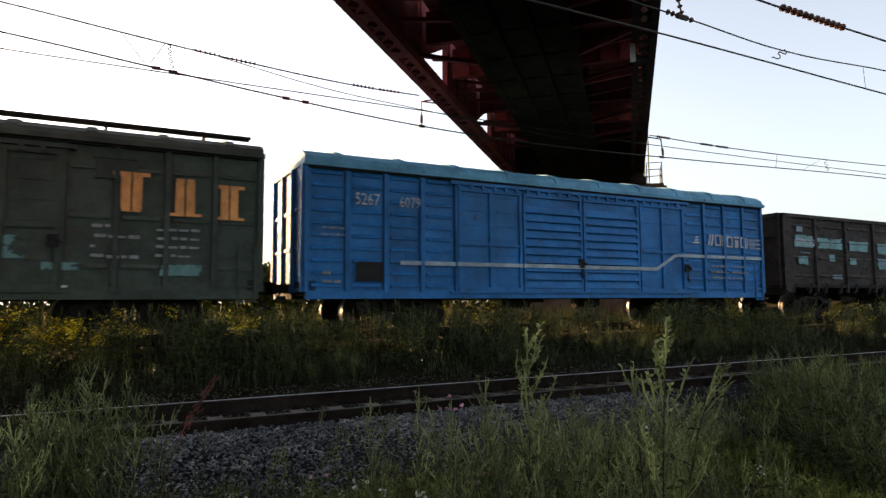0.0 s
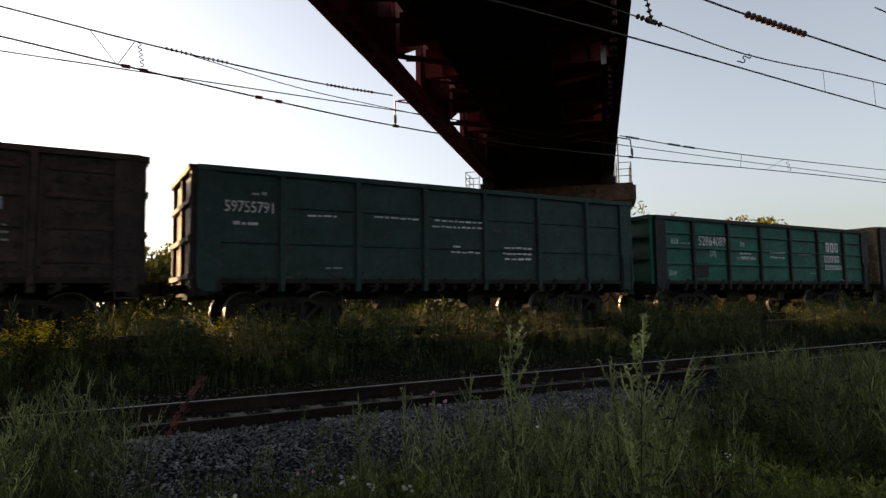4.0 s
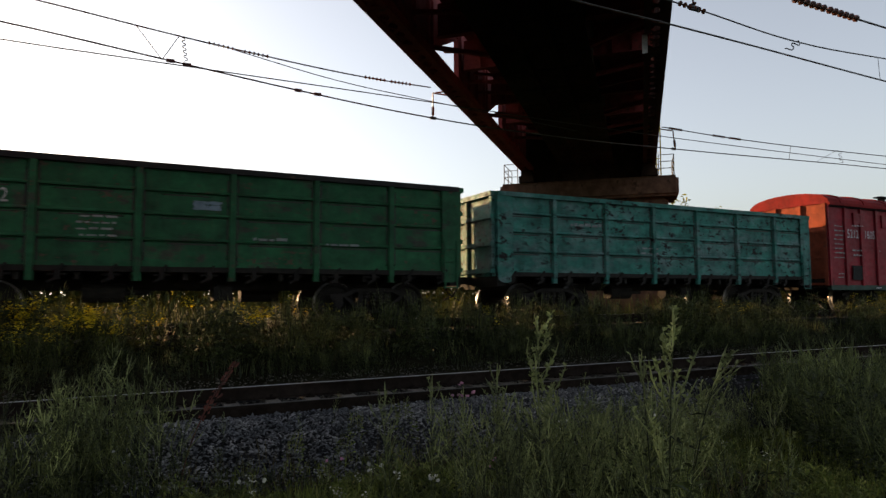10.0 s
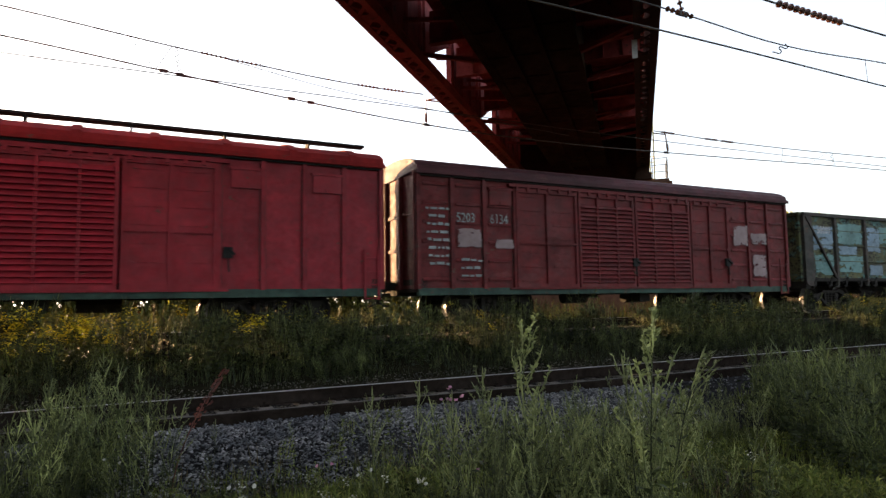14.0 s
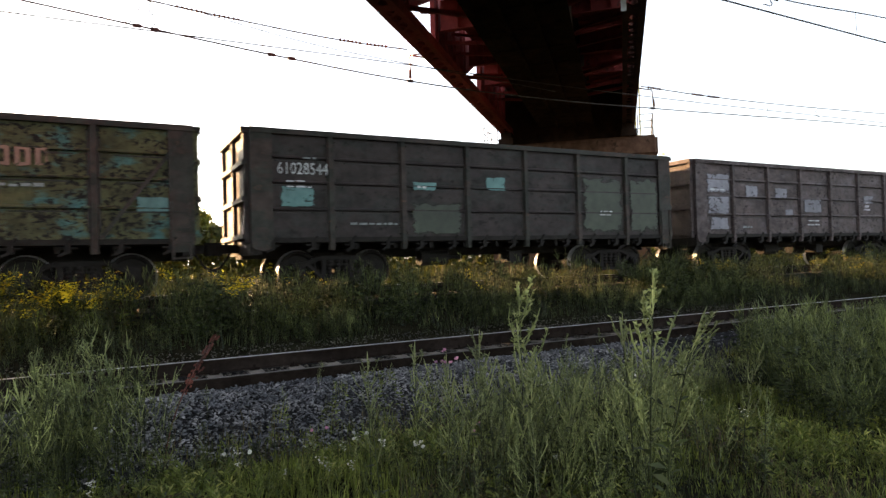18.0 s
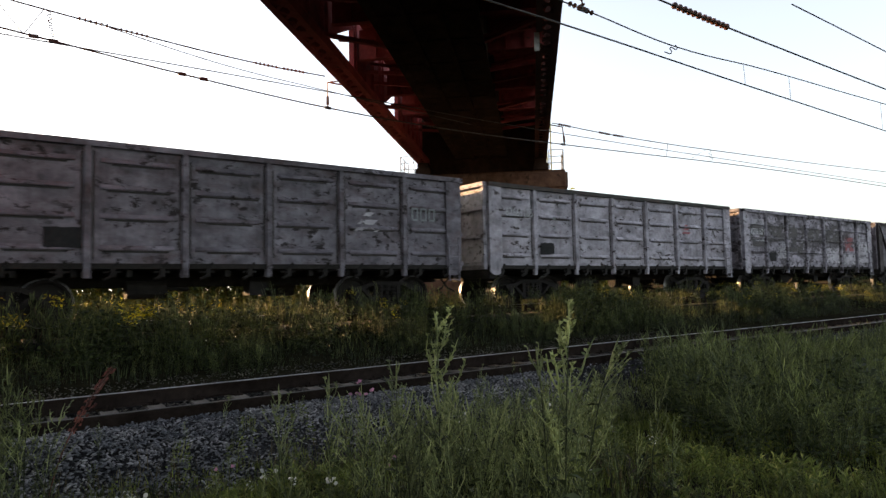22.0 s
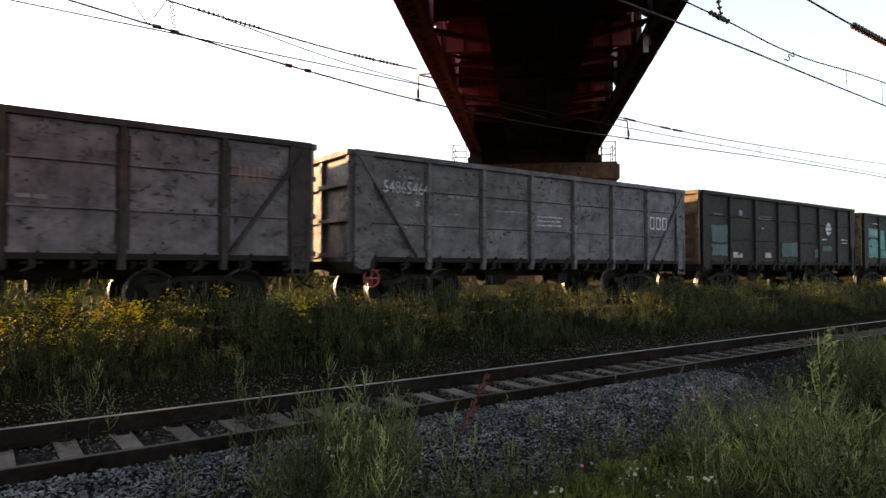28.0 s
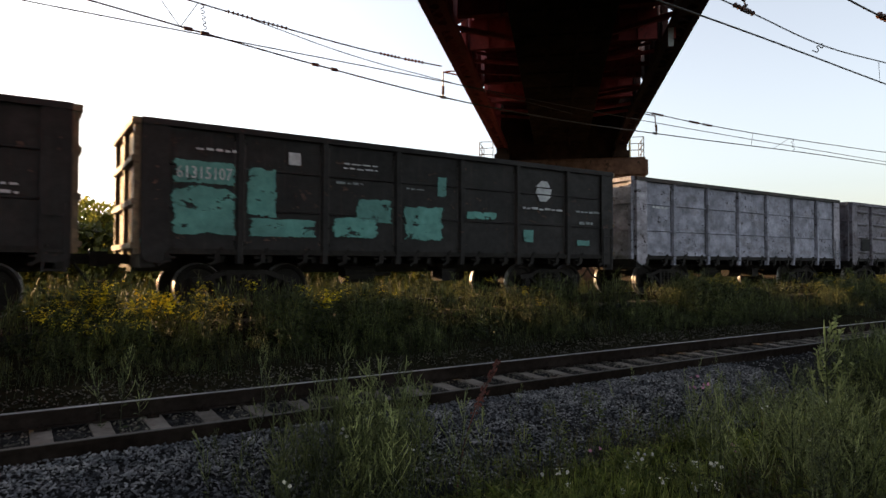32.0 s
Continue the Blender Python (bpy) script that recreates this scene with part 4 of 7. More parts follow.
def shape_mark(kind, x, z, s, y):
    """Plain shapes in place of owners' marks."""
    def go(bm):
        def bar(x0, x1, z0, z1):
            bm_box(bm, x + x0 * s, x + x1 * s, y, y + 0.003, z + z0 * s, z + z1 * s)
        if kind == "disc":
            n = 16
            for z0, z1 in ((0.05, 0.32), (0.38, 0.62), (0.68, 0.95)):
                w0, w1 = (math.sqrt(max(0.02, 0.25 - (v - 0.5) ** 2)) for v in (z0, z1))
                v = [bm.verts.new((x + a * s, y, z + b * s)) for a, b in ((-w0, z0), (w0 - 0.08, z0), (w1, z1), (-w1 + 0.08, z1))]
                bm.faces.new(v)
        elif kind == "block3":
            for k, w in enumerate((0.62, 0.55, 0.6)):
                u = 0.75 * k
                n = ((u, 0), (u + w, 0), (u + w, 1), (u + 0.3, 1), (u + 0.3, 0.62), (u, 0.62)) if k != 1 else ((u, 0), (u + 0.35, 0), (u + 0.35, 0.4), (u + w, 0.4), (u + w, 1), (u, 1))
                bm.faces.new([bm.verts.new((x + a * s, y, z + b * s)) for a, b in n])
        elif kind.startswith("word"):
            for k in range(int(kind[4:])):
                u = 0.82 * k
                n = [(u + a, b) for a, b in ((0.04, 0), (0.62, 0), (0.62, 1), (0, 1), (0, 0.06), (0.20, 0.24), (0.20, 0.80), (0.42, 0.80), (0.42, 0.20), (0.22, 0.20))]
                bm.faces.new([bm.verts.new((x + c * s, y, z + d * s)) for c, d in n])
        elif kind.startswith("block_"):
            # a row of plain blocks: slanted bars, frame, upright bars, capped block, level bars
            for k, c in enumerate(kind[6:]):
                u = 0.92 * k
                if c == "v":
                    for lean in (0.0, 0.36):
                        bm.faces.new([bm.verts.new((x + (u + lean + a) * s, y, z + b * s)) for a, b in ((0, 0), (0.17, 0), (0.45, 1), (0.28, 1))])
                elif c == "o":
                    bar(u, u + 0.78, 0, 0.14), bar(u, u + 0.78, 0.86, 1), bar(u, u + 0.15, 0.14, 0.86), bar(u + 0.63, u + 0.78, 0.14, 0.86)
                elif c == "i":
                    bar(u, u + 0.15, 0, 1), bar(u + 0.30, u + 0.45, 0, 1), bar(u + 0.60, u + 0.75, 0, 1)
                elif c == "b":
                    bar(u, u + 0.76, 0.86, 1), bar(u + 0.14, u + 0.62, 0, 0.70)
                else:
                    bar(u, u + 0.75, 0.86, 1), bar(u, u + 0.75, 0.43, 0.57), bar(u, u + 0.75, 0, 0.14)
        elif kind == "hollow3":
            for u in (0.0, 0.8, 1.6):
                n = [(u + a, b) for a, b in ((0.04, 0), (0.6, 0), (0.6, 1), (0, 1), (0, 0.06), (0.13, 0.17), (0.13, 0.87), (0.47, 0.87), (0.47, 0.13), (0.16, 0.13))]
                bm.faces.new([bm.verts.new((x + c * s, y, z + d * s)) for c, d in n])
        elif kind.startswith("tall"):
            # two stout uprights with a broad head, foot or both
            head, foot = 0.24 * (kind != "tall_foot"), 0.24 * (kind != "tall_head")
            for side in (-1, 1):
                n = [(0.02, 0), (0.22 + foot * 0.8, 0), (0.22 + foot * 0.8, 0.08), (0.24, 0.08), (0.24, 0.90), (0.22 + head * 0.8, 0.90), (0.22 + head * 0.8, 1), (0.02, 1)]
                bm.faces.new([bm.verts.new((x + (0.40 + side * a) * s, y, z + b * s)) for a, b in (n if side > 0 else n[::-1])])
        elif kind == "slash":
            for k in range(3):
                v = [bm.verts.new((x + a * s, y, z + b * s)) for a, b in ((0.2 * k, 0.28 * k), (0.9 - 0.1 * k, 0.28 * k), (1.1 - 0.1 * k, 0.28 * k + 0.17), (0.2 * k + 0.2, 0.28 * k + 0.17))]
                bm.faces.new(v)
        elif kind == "square":
            bar(0, 1, 0, 1)
    return go


def corner_build(h, z0, z1):
    def go(bm):
        # broad corner plate with a rounded foot, folded round the end
        bm_box(bm, -h, -h + 0.06, -1.50, -1.30, z0 - 0.1, z1)
        pts = [(-h, z1), (-h, z0 - 0.02), (-h + 0.03, z0 - 0.11), (-h + 0.11, z0 - 0.17), (-h + 0.20, z0 - 0.19), (-h + 0.40, z0 - 0.19), (-h + 0.46, z0 - 0.15), (-h + 0.48, z0 - 0.06), (-h + 0.48, z1)]
        a = [bm.verts.new((x, -1.54, z)) for x, z in pts]
        b = [bm.verts.new((x, -1.50, z)) for x, z in pts]
        bm.faces.new(a)
        bm.faces.new(b[::-1])
        for i in range(len(a)):
            j = (i + 1) % len(a)
            bm.faces.new((a[j], a[i], b[i], b[j]))
    return go


def end_wall(g, h, z0, z1, paint, turn):
    e = part("end_wall", mesh_of(("end_wall", z1), lambda bm: bm_box(bm, -h - 0.03, -h + 0.05, -1.42, 1.42, z0, z1)), paint, g, "ribbed end wall", (0, 0, 0), (0, 0, turn))
    for f in (0.04, 0.36, 0.68):
        part("end_rib", mesh_of("end_rib", lambda bm: bm_box(bm, -h - 0.16, -h - 0.03, -1.44, 1.44, 0, 0.11)), paint, e, "", (0, 0, z0 + (z1 - z0) * f))
    for y in (-1.36, 0.0, 1.36):
        part("end_post", mesh_of(("end_post", z1), lambda bm: bm_box(bm, -h - 0.115, -h - 0.03, -0.06, 0.06, z0, z1 - 0.06)), paint, e, "", (0, y, 0))
    part("end_rim", mesh_of("end_rim", lambda bm: bm_box(bm, -h - 0.17, -h + 0.10, -1.46, 1.46, -0.12, 0.005)), paint, e, "", (0, 0, z1))


def ladder_end(h, z0, z1):
    def go(bm):
        for x in (h - 0.42, h - 0.08):
            bm_box(bm, x - 0.02, x + 0.02, -1.575, -1.545, z0 - 0.35, z0 + 0.85)
        for k in range(4):
            bm_box(bm, h - 0.42, h - 0.08, -1.57, -1.55, z0 - 0.33 + 0.32 * k, z0 - 0.30 + 0.32 * k)
    return go


def handwheel_build(bm):
    n, R = 14, 0.20
    pts = [(R * math.cos(2 * math.pi * i / n), 0, R * math.sin(2 * math.pi * i / n)) for i in range(n)]
    for i in range(n):
        bm_tube(bm, pts[i], pts[(i + 1) % n], 0.02, 6)
    for k in range(4):
        a = k * math.pi / 2
        bm_tube(bm, (0, 0, 0), (R * math.cos(a), 0, R * math.sin(a)), 0.018, 6)


def bay_map(h, bay, end):
    """Metres along the side from bays: the two end bays may be longer than those between."""
    mid = (2 * h - 2 * end) / 5
    return lambda u: -h + (u * end if u < 1 else end + (u - 1) * mid if u < 6 else end + 5 * mid + (u - 6) * end)


def gondola(idx, s):
    rnd = random.Random(100 + idx)
    h, zb, zt = GON_L / 2, 1.16, s["top"]
    g = tagged(new("gondola_wagon"), s["label"], "freight wagon", "wagons of the passing train")
    paint = s["paint"]
    posts = s.get("posts", paint)
    underframe(g, h)
    bay = 2 * h / 7
    at = bay_map(h, bay, 2.06 if s.get("long_end") else bay)
    for k in range(7):
        wide = at(k + 1) - at(k)
        sp = part("side_panel", mesh_of(("side_panel", s["kind"], zt, round(wide, 3)), panel_build(wide, zb, zt - 0.1, s["kind"])), paint, g, "", (at(k + 0.5), 0, 0))
        if s["kind"] == "plank":
            # dark strips paint the shade line and grime beneath each seam
            for f in (0.30, 0.55, 0.78):
                part("rust_line", mesh_of(("shade_line_plank", round(wide, 3), k % 3), seam_build(wide * (0.58, 0.74, 0.66)[k % 3], -0.016, 0.016, -1.4735)), M_SHADEGRIME, sp, "dark line of painted shade and rust along the seam", (rnd.uniform(-0.1, 0.1), 0, zb + (zt - 0.1 - zb) * f - 0.072))
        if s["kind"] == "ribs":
            # dark strips paint a stronger shade line beneath each rib
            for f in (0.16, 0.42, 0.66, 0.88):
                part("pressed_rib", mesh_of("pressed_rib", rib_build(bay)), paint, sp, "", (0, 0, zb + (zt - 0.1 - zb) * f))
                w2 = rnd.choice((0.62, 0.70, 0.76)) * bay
                part("rust_line", mesh_of(("rust_line", w2), seam_build(w2, -0.022, 0.022, -1.4735)), M_SHADEGRIME, sp, "dark line of painted shade under the rib", (rnd.uniform(-0.08, 0.08), 0, zb + (zt - 0.1 - zb) * f - 0.062))
    for k in range(1, 7):
        po = part("post", mesh_of(("post", zt), post_build(zb - 0.2, zt - 0.08)), posts, g, "", (at(k), 0, 0))
        # strips on both sides paint the post's shade line, along with rusty grime
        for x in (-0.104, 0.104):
            part("grimy_seam", mesh_of(("seam", zt), seam_build(0.042, zb + 0.1, zt - 0.12, -1.4755)), M_SHADEGRIME, po, "painted shade and rusty grime along the post", (x, 0, 0))
    for k in range(14):
        part("hatch_latch", mesh_of("hatch_latch", latch_build), M_BLACK, g, "", (-h + bay * (k + 0.5) / 2, 0, 0))
    part("far_side_wall", mesh_of(("far_side", zt), lambda bm: [bm_box(bm, -h, h, 1.42, 1.47, zb, zt - 0.1)] + [bm_box(bm, -h + bay * k - 0.08, -h + bay * k + 0.08, 1.47, 1.56, zb - 0.2, zt - 0.08) for k in range(8)]), paint, g)
    part("top_rail", mesh_of(("top_rail", zt), lambda bm: [bm_box(bm, -h, h, y0, y1, zt - 0.12, zt) for y0, y1 in ((-1.565, -1.40), (1.40, 1.565))]), s.get("rim", posts), g)
    part("bottom_rail", mesh_of("bottom_rail", lambda bm: [bm_box(bm, -h, h, -1.53, -1.40, zb - 0.02, zb + 0.09), bm_box(bm, -h, h, 1.40, 1.53, zb - 0.02, zb + 0.09)]), M_BLACK, g)
    part("floor", mesh_of("gon_floor", lambda bm: bm_box(bm, -h, h, -1.44, 1.44, zb - 0.02, zb + 0.04)), M_BLACK, g)
    for turn in (0, math.pi):
        end_wall(g, h, zb - 0.02, zt, s.get("end", paint), turn)
    part("corner_post", mesh_of(("corner", zt), corner_build(h, zb, zt - 0.1)), s.get("corner", posts), g)
    part("corner_post", mesh_of(("corner_r", zt), lambda bm: [corner_build(h, zb, zt - 0.1)(bm), bmesh.ops.scale(bm, vec=(-1, 1, 1), verts=bm.verts)]), s.get("corner", posts), g)
    part("step_ladder", mesh_of(("ladder", zt), ladder_end(h, zb, zt)), posts, g)
    if s.get("diag"):
        for a, b in (((-h + 0.12, zt - 0.14), (at(1) - 0.1, zb + 0.1)), ((h - 0.12, zt - 0.14), (at(6) + 0.1, zb + 0.1))):
            part("diagonal_brace", mesh_of(("diag", zt, a[0] > 0), lambda bm, a=a, b=b: bm_beam(bm, (a[0], -1.52, a[1]), (b[0], -1.52, b[1]), 0.07, 0.11, (0, 1, 0))), posts, g)
    coupling(g, h)
    bogie(g, -h + 2.1)
    bogie(g, h - 2.1)
    if s.get("handwheel"):
        part("hand_wheel", mesh_of("hand_wheel", handwheel_build), M_REDWHEEL, g, "small red hand wheel", (-h + 0.45, -1.5, 0.76))
    dress(g, s, rnd, -1.528 if s["kind"] == "ribs" else -1.512, at)
    return g


def dress(g, s, rnd, y, at):
    for mat, x0, x1, z0, z1 in s.get("patch", ()):
        # x in bays from the wagon's leading end
        built("repainted_patch", jag_patch(at(x0), at(x1), z0, z1, y + 0.004, rnd), mat, g, s.get("patch_label", "uneven patch of newer paint"))
    for mat, k, z0, z1 in s.get("post_patch", ()):
        built("repainted_patch", jag_patch(at(k) - 0.05, at(k) + 0.05, z0, z1, -1.564, rnd, 0.006), mat, g, "pale repainted strip on a post")
    for x0, x1, z0, z1, yy in s.get("stripe", ()):
        built("painted_stripe", lambda bm: bm_beam(bm, (at(x0), yy, z0), (at(x1), yy, z1), 0.004, 0.10, (0, 0, 1)), M_STRIPE, g, "pale painted stripe")
    for text, x, z, size, *m in s.get("text", ()):
        lettering("stencilled_character", text, at(x), z, size, m[0] if m else M_WHITE, g, y - 0.004)
    for x0, x1, z0, z1, rows, *m in s.get("bars", ()):
        built("small_stencil", bars_build(at(x0), at(x1), z0, z1, rows, rnd, y - 0.003), m[0] if m else M_GREYTXT, g)["kind"] = "stuff"
    for kind, x, z, size, m in s.get("marks", ()):
        shapes = [(kind, 0.0)] if "block_" not in kind else [("block_" + c, 0.92 * size * k) for k, c in enumerate(kind[6:])]
        for one, dx in shapes:
            built("painted_mark", shape_mark(one, at(x) + dx, z, size, y - 0.006), m, g)


# ---- boxcars ----


def box_roof(h, ze, zr, ribs):
    def go(bm):
        n = 12
        prof = [(-1.62 * math.cos(math.pi * i / n), ze + (zr - ze) * math.sin(math.pi * i / n) ** 0.8) for i in range(n + 1)]
        a, b = bm_extrude_profile(bm, prof, -h - 0.06, h + 0.06)
        bm.faces.new(a), bm.faces.new(b[::-1])
        for k in range(ribs):
            x = -h + 2 * h * (k + 0.5) / ribs
            p2 = [(y * 1.008, z + 0.035) for y, z in prof]
            a, b = bm_extrude_profile(bm, p2, x - 0.09, x + 0.09)
            bm.faces.new(a), bm.faces.new(b[::-1])
        bm_box(bm, -h - 0.08, h + 0.08, -1.66, -1.56, ze - 0.07, ze + 0.03)
        bm_box(bm, -h - 0.08, h + 0.08, 1.56, 1.66, ze - 0.07, ze + 0.03)
    return go


def ridge_build(w):
    """Short pressed ridge of a side sheet."""
    def go(bm):
        a, b = bm_extrude_profile(bm, [(-1.499, -0.030), (-1.552, -0.032), (-1.548, -0.002), (-1.499, 0.050)], -w * 0.36, w * 0.36)
        bm.faces.new(a), bm.faces.new(b[::-1])
    return go


def box_door(w, z0, z1, louvre):
    def go(bm):
        bm_box(bm, -w / 2 + 0.015, w / 2 - 0.015, -1.545, -1.50, z0, z1)
        for x in (-w / 2 + 0.055, w / 2 - 0.055):
            bm_box(bm, x - 0.04, x + 0.04, -1.60, -1.545, z0, z1)
        for z in (z0 + 0.05, z1 - 0.05):
            bm_box(bm, -w / 2 + 0.015, w / 2 - 0.015, -1.605, -1.545, z - 0.05, z + 0.05)
        if louvre:
            for f in (-0.17, 0.17) if louvre == 1 else ():
                bm_box(bm, w * f - 0.03, w * f + 0.03, -1.612, -1.545, z0, z1)
        else:
            bm_box(bm, -0.045, 0.045, -1.605, -1.545, z0, z1)
            zm = z0 + (z1 - z0) * 0.45
            bm_box(bm, -w / 2, w / 2, -1.60, -1.545, zm - 0.025, zm + 0.025)
            for k in range(int(w / 0.11)):
                bm_box(bm, -w / 2 + 0.11 * k, -w / 2 + 0.11 * k + 0.05, -1.612, -1.59, zm - 0.05, zm + 0.02)
            for side in (-1, 1):
                for k in range(7):
                    z = z0 + (z1 - z0) * (k + 0.5) / 7
                    c = side * w * 0.25
                    bm_box(bm, c - w * 0.15, c + w * 0.15, -1.562, -1.545, z - 0.025, z + 0.02)
    return go


def slat_build(bm, w, tall=1.0):
    """Sloped louvre slat, its lower edge proud of the leaf."""
    a, b = bm_extrude_profile(bm, [(-1.545, 0.062 * tall), (-1.622, -0.040 * tall), (-1.612, -0.047 * tall), (-1.549, 0.030 * tall)], -w / 2, w / 2)
    bm.faces.new(a), bm.faces.new(b[::-1])


def catwalk_build(x0, x1, z):
    def go(bm):
        bm_box(bm, x0, x1, -1.05, -0.75, z, z + 0.05)
        k = x0 + 0.3
        while k < x1:
            bm_box(bm, k - 0.03, k + 0.03, -1.03, -0.77, z - 0.30, z)
            k += 1.9
    return go


def lock_build(bm):
    bm_box(bm, -0.10, 0.10, -1.64, -1.58, -0.12, 0.12)
    bm_beam(bm, (-0.04, -1.64, 0.1), (0.14, -1.66, -0.04), 0.05, 0.05)
    bm_beam(bm, (0.0, -1.63, -0.1), (0.02, -1.63, -0.42), 0.03, 0.03)


def hatch_build(bm):
    bm_box(bm, -0.34, 0.34, -1.56, -1.51, 0.0, 0.42)
    bm_box(bm, -0.38, 0.38, -1.58, -1.51, 0.40, 0.46)
    bm_box(bm, -0.05, 0.05, -1.59, -1.56, 0.0, 0.08)


def boxcar(idx, s):
    rnd = random.Random(200 + idx)
    L = s["length"]
    h, zb, ze, zr = L / 2, 0.95, s.get("eaves", 3.88), s.get("roof", 4.34)
    g = tagged(new("covered_wagon"), s["label"], "freight wagon", "wagons of the passing train")
    paint = s["paint"]
    underframe(g, h)
    part("roof", mesh_of(("box_roof", L, ze, zr, s["ribs"]), box_roof(h, ze, zr, s["ribs"])), s.get("roof_paint", paint), g, s.get("roof_label", "arched sheet roof"))
    part("side_sill", mesh_of(("side_sill", L), lambda bm: [bm_box(bm, -h, h, y0, y1, zb - 0.16, zb + 0.02) for y0, y1 in ((-1.545, -1.40), (1.40, 1.545))]), s.get("sill", paint), g, s.get("sill_label", ""))
    part("far_side_wall", mesh_of(("box_far", L), lambda bm: bm_box(bm, -h, h, 1.46, 1.52, zb, ze)), paint, g)
    for turn in (0, math.pi):
        e = part("end_wall", mesh_of(("box_end", L, ze), lambda bm: bm_box(bm, -h, -h + 0.06, -1.46, 1.46, zb, ze)), s.get("end", paint), g, "end wall with upright posts", (0, 0, 0), (0, 0, turn))
        for y in (-1.44, -0.5, 0.5, 1.44):
            part("end_post", mesh_of(("box_end_post", L, ze), lambda bm: bm_box(bm, -h - 0.10, -h, -0.06, 0.06, zb, ze)), s.get("end", paint), e, "", (0, y, 0))
        for z in (zb + 0.02, zb + 1.0, zb + 1.9):
            part("end_rib", mesh_of(("box_end_rib", L), lambda bm: bm_box(bm, -h - 0.04, -h, -1.46, 1.46, 0, 0.08)), s.get("end", paint), e, "", (0, 0, z))
    d0, dw, ends = s["door0"], s["doorw"], s["cells"]
    # plain cells on both sides of the doorway
    xs = []
    for lo, hi, n in ((-h, d0, ends[0]), (d0 + sum(dw), h, ends[1])):
        w = (hi - lo) / n
        for k in range(n):
            sp = part("side_panel", mesh_of(("box_panel", round(w, 3), ze), lambda bm: bm_extrude_profile(bm, [(-1.50, zb), (-1.50, ze - 0.06)], -w / 2, w / 2)), paint, g, "", (lo + w * (k + 0.5), 0, 0))
            ridges = s.get("ridges", 9)
            for j in range(ridges):
                part("pressed_ridge", mesh_of(("pressed_ridge", round(w, 3)), ridge_build(w)), paint, sp, "", (0, 0, zb + (ze - 0.06 - zb) * (j + 0.5) / ridges))
            xs.append(lo + w * k)
        xs.append(hi)
    for x in xs:
        po = part("post", mesh_of(("box_post", ze), lambda bm: bm_box(bm, -0.05, 0.05, -1.575, -1.50, zb, ze - 0.05)), paint, g, "", (x, 0, 0))
        # dark strips paint the shade line beside each post, along with grime
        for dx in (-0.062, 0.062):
            part("grimy_seam", mesh_of(("box_seam", ze), seam_build(0.022, zb + 0.05, ze - 0.1, -1.5045)), M_SHADEGRIME, po, "painted shade and grime along the post", (dx, 0, 0))
    x = d0
    for i, w in enumerate(dw):
        lv = s["louvre"][i]
        leaf = part("door_leaf", mesh_of(("door_leaf", round(w, 3), lv, ze), box_door(w - 0.02, zb + 0.02, ze - (0.27 if not lv else 0.28), lv)), s.get("door", paint), g, "louvred door leaf" if lv else "plain door leaf", (x + w / 2, 0, 0))
        if lv:
            pitch = s.get("pitch", 0.118)
            for k in range(int((ze - zb - 0.6) / pitch)):
                part("slat", mesh_of(("slat", round(w, 3), pitch), lambda bm: slat_build(bm, w - 0.20, pitch / 0.118)), s.get("door", paint), leaf, "", (0, 0, zb + 0.19 + pitch * k))
        x += w
    part("door_header", mesh_of(("door_header", L, ze), lambda bm: bm_box(bm, d0, d0 + sum(dw), -1.545, -1.50, ze - 0.31, ze - 0.05)), paint, g)
    part("door_track", mesh_of(("door_track", L), lambda bm: [bm_box(bm, d0 - 0.2, d0 + sum(dw) + 0.2, -1.63, -1.50, ze - 0.24, ze - 0.16), bm_box(bm, d0 - 0.2, d0 + sum(dw) + 0.2, -1.60, -1.50, zb - 0.03, zb + 0.02)] + [bm_box(bm, d0 + 0.35 * k, d0 + 0.35 * k + 0.09, -1.645, -1.60, ze - 0.33, ze - 0.2) for k in range(int(sum(dw) / 0.35))]), paint, g)
    # solid dark strip stands in for the shade under the roof edge
    part("eave_gap", mesh_of(("eave_gap", L, ze), lambda bm: bm_box(bm, -h + 0.02, h - 0.02, -1.585, -1.505, ze - 0.115, ze - 0.072)), M_DKPLATE, g, "dark strip painting the shade under the eaves")
    for x, z in s.get("locks", ()):
        part("door_lock", mesh_of("door_lock", lock_build), M_DKPLATE, g, "dark door lock", (x, 0, z))
    for x in s.get("hatches", ()):
        part("side_hatch", mesh_of("side_hatch", hatch_build), paint, g, "", (x, 0, ze - 0.75))
    if s.get("catwalk"):
        x0, x1 = s["catwalk"]
        built("roof_catwalk", catwalk_build(x0, x1, zr + 0.06), M_DKPLATE, g, "dark walkway board on the roof")
    part("step_ladder", mesh_of(("box_ladder", L), ladder_end(h, zb + 0.1, ze)), paint, g)
    coupling(g, h)
    bogie(g, -h + 2.45)
    bogie(g, h - 2.45)
    dress(g, s, rnd, -1.566, lambda u: -h + L / 14 * u)
    return g

# ---- the wagons of this train, from the first to pass ----
BLUE = wagon_paint("blue_wagon_paint", (0.006, 0.136, 0.372), None, 0, 0.05, 1, rough=0.45)
# roof blue lightened to paint in the skylight on its upward face
BLUE_ROOF = wagon_paint("skylit_blue_roof_paint", (0.110, 0.310, 0.450), None, 0, 0.1, 2)
OLIVE = wagon_paint("dark_olive_wagon_paint", (0.046, 0.066, 0.052), None, 0, 0.15, 3)
BROWN = wagon_paint("brown_black_wagon_paint", (0.036, 0.026, 0.023), (0.013, 0.011, 0.010), 0.35, 1.1, 4, (0.009, 0.007, 0.006), soft=0.08)
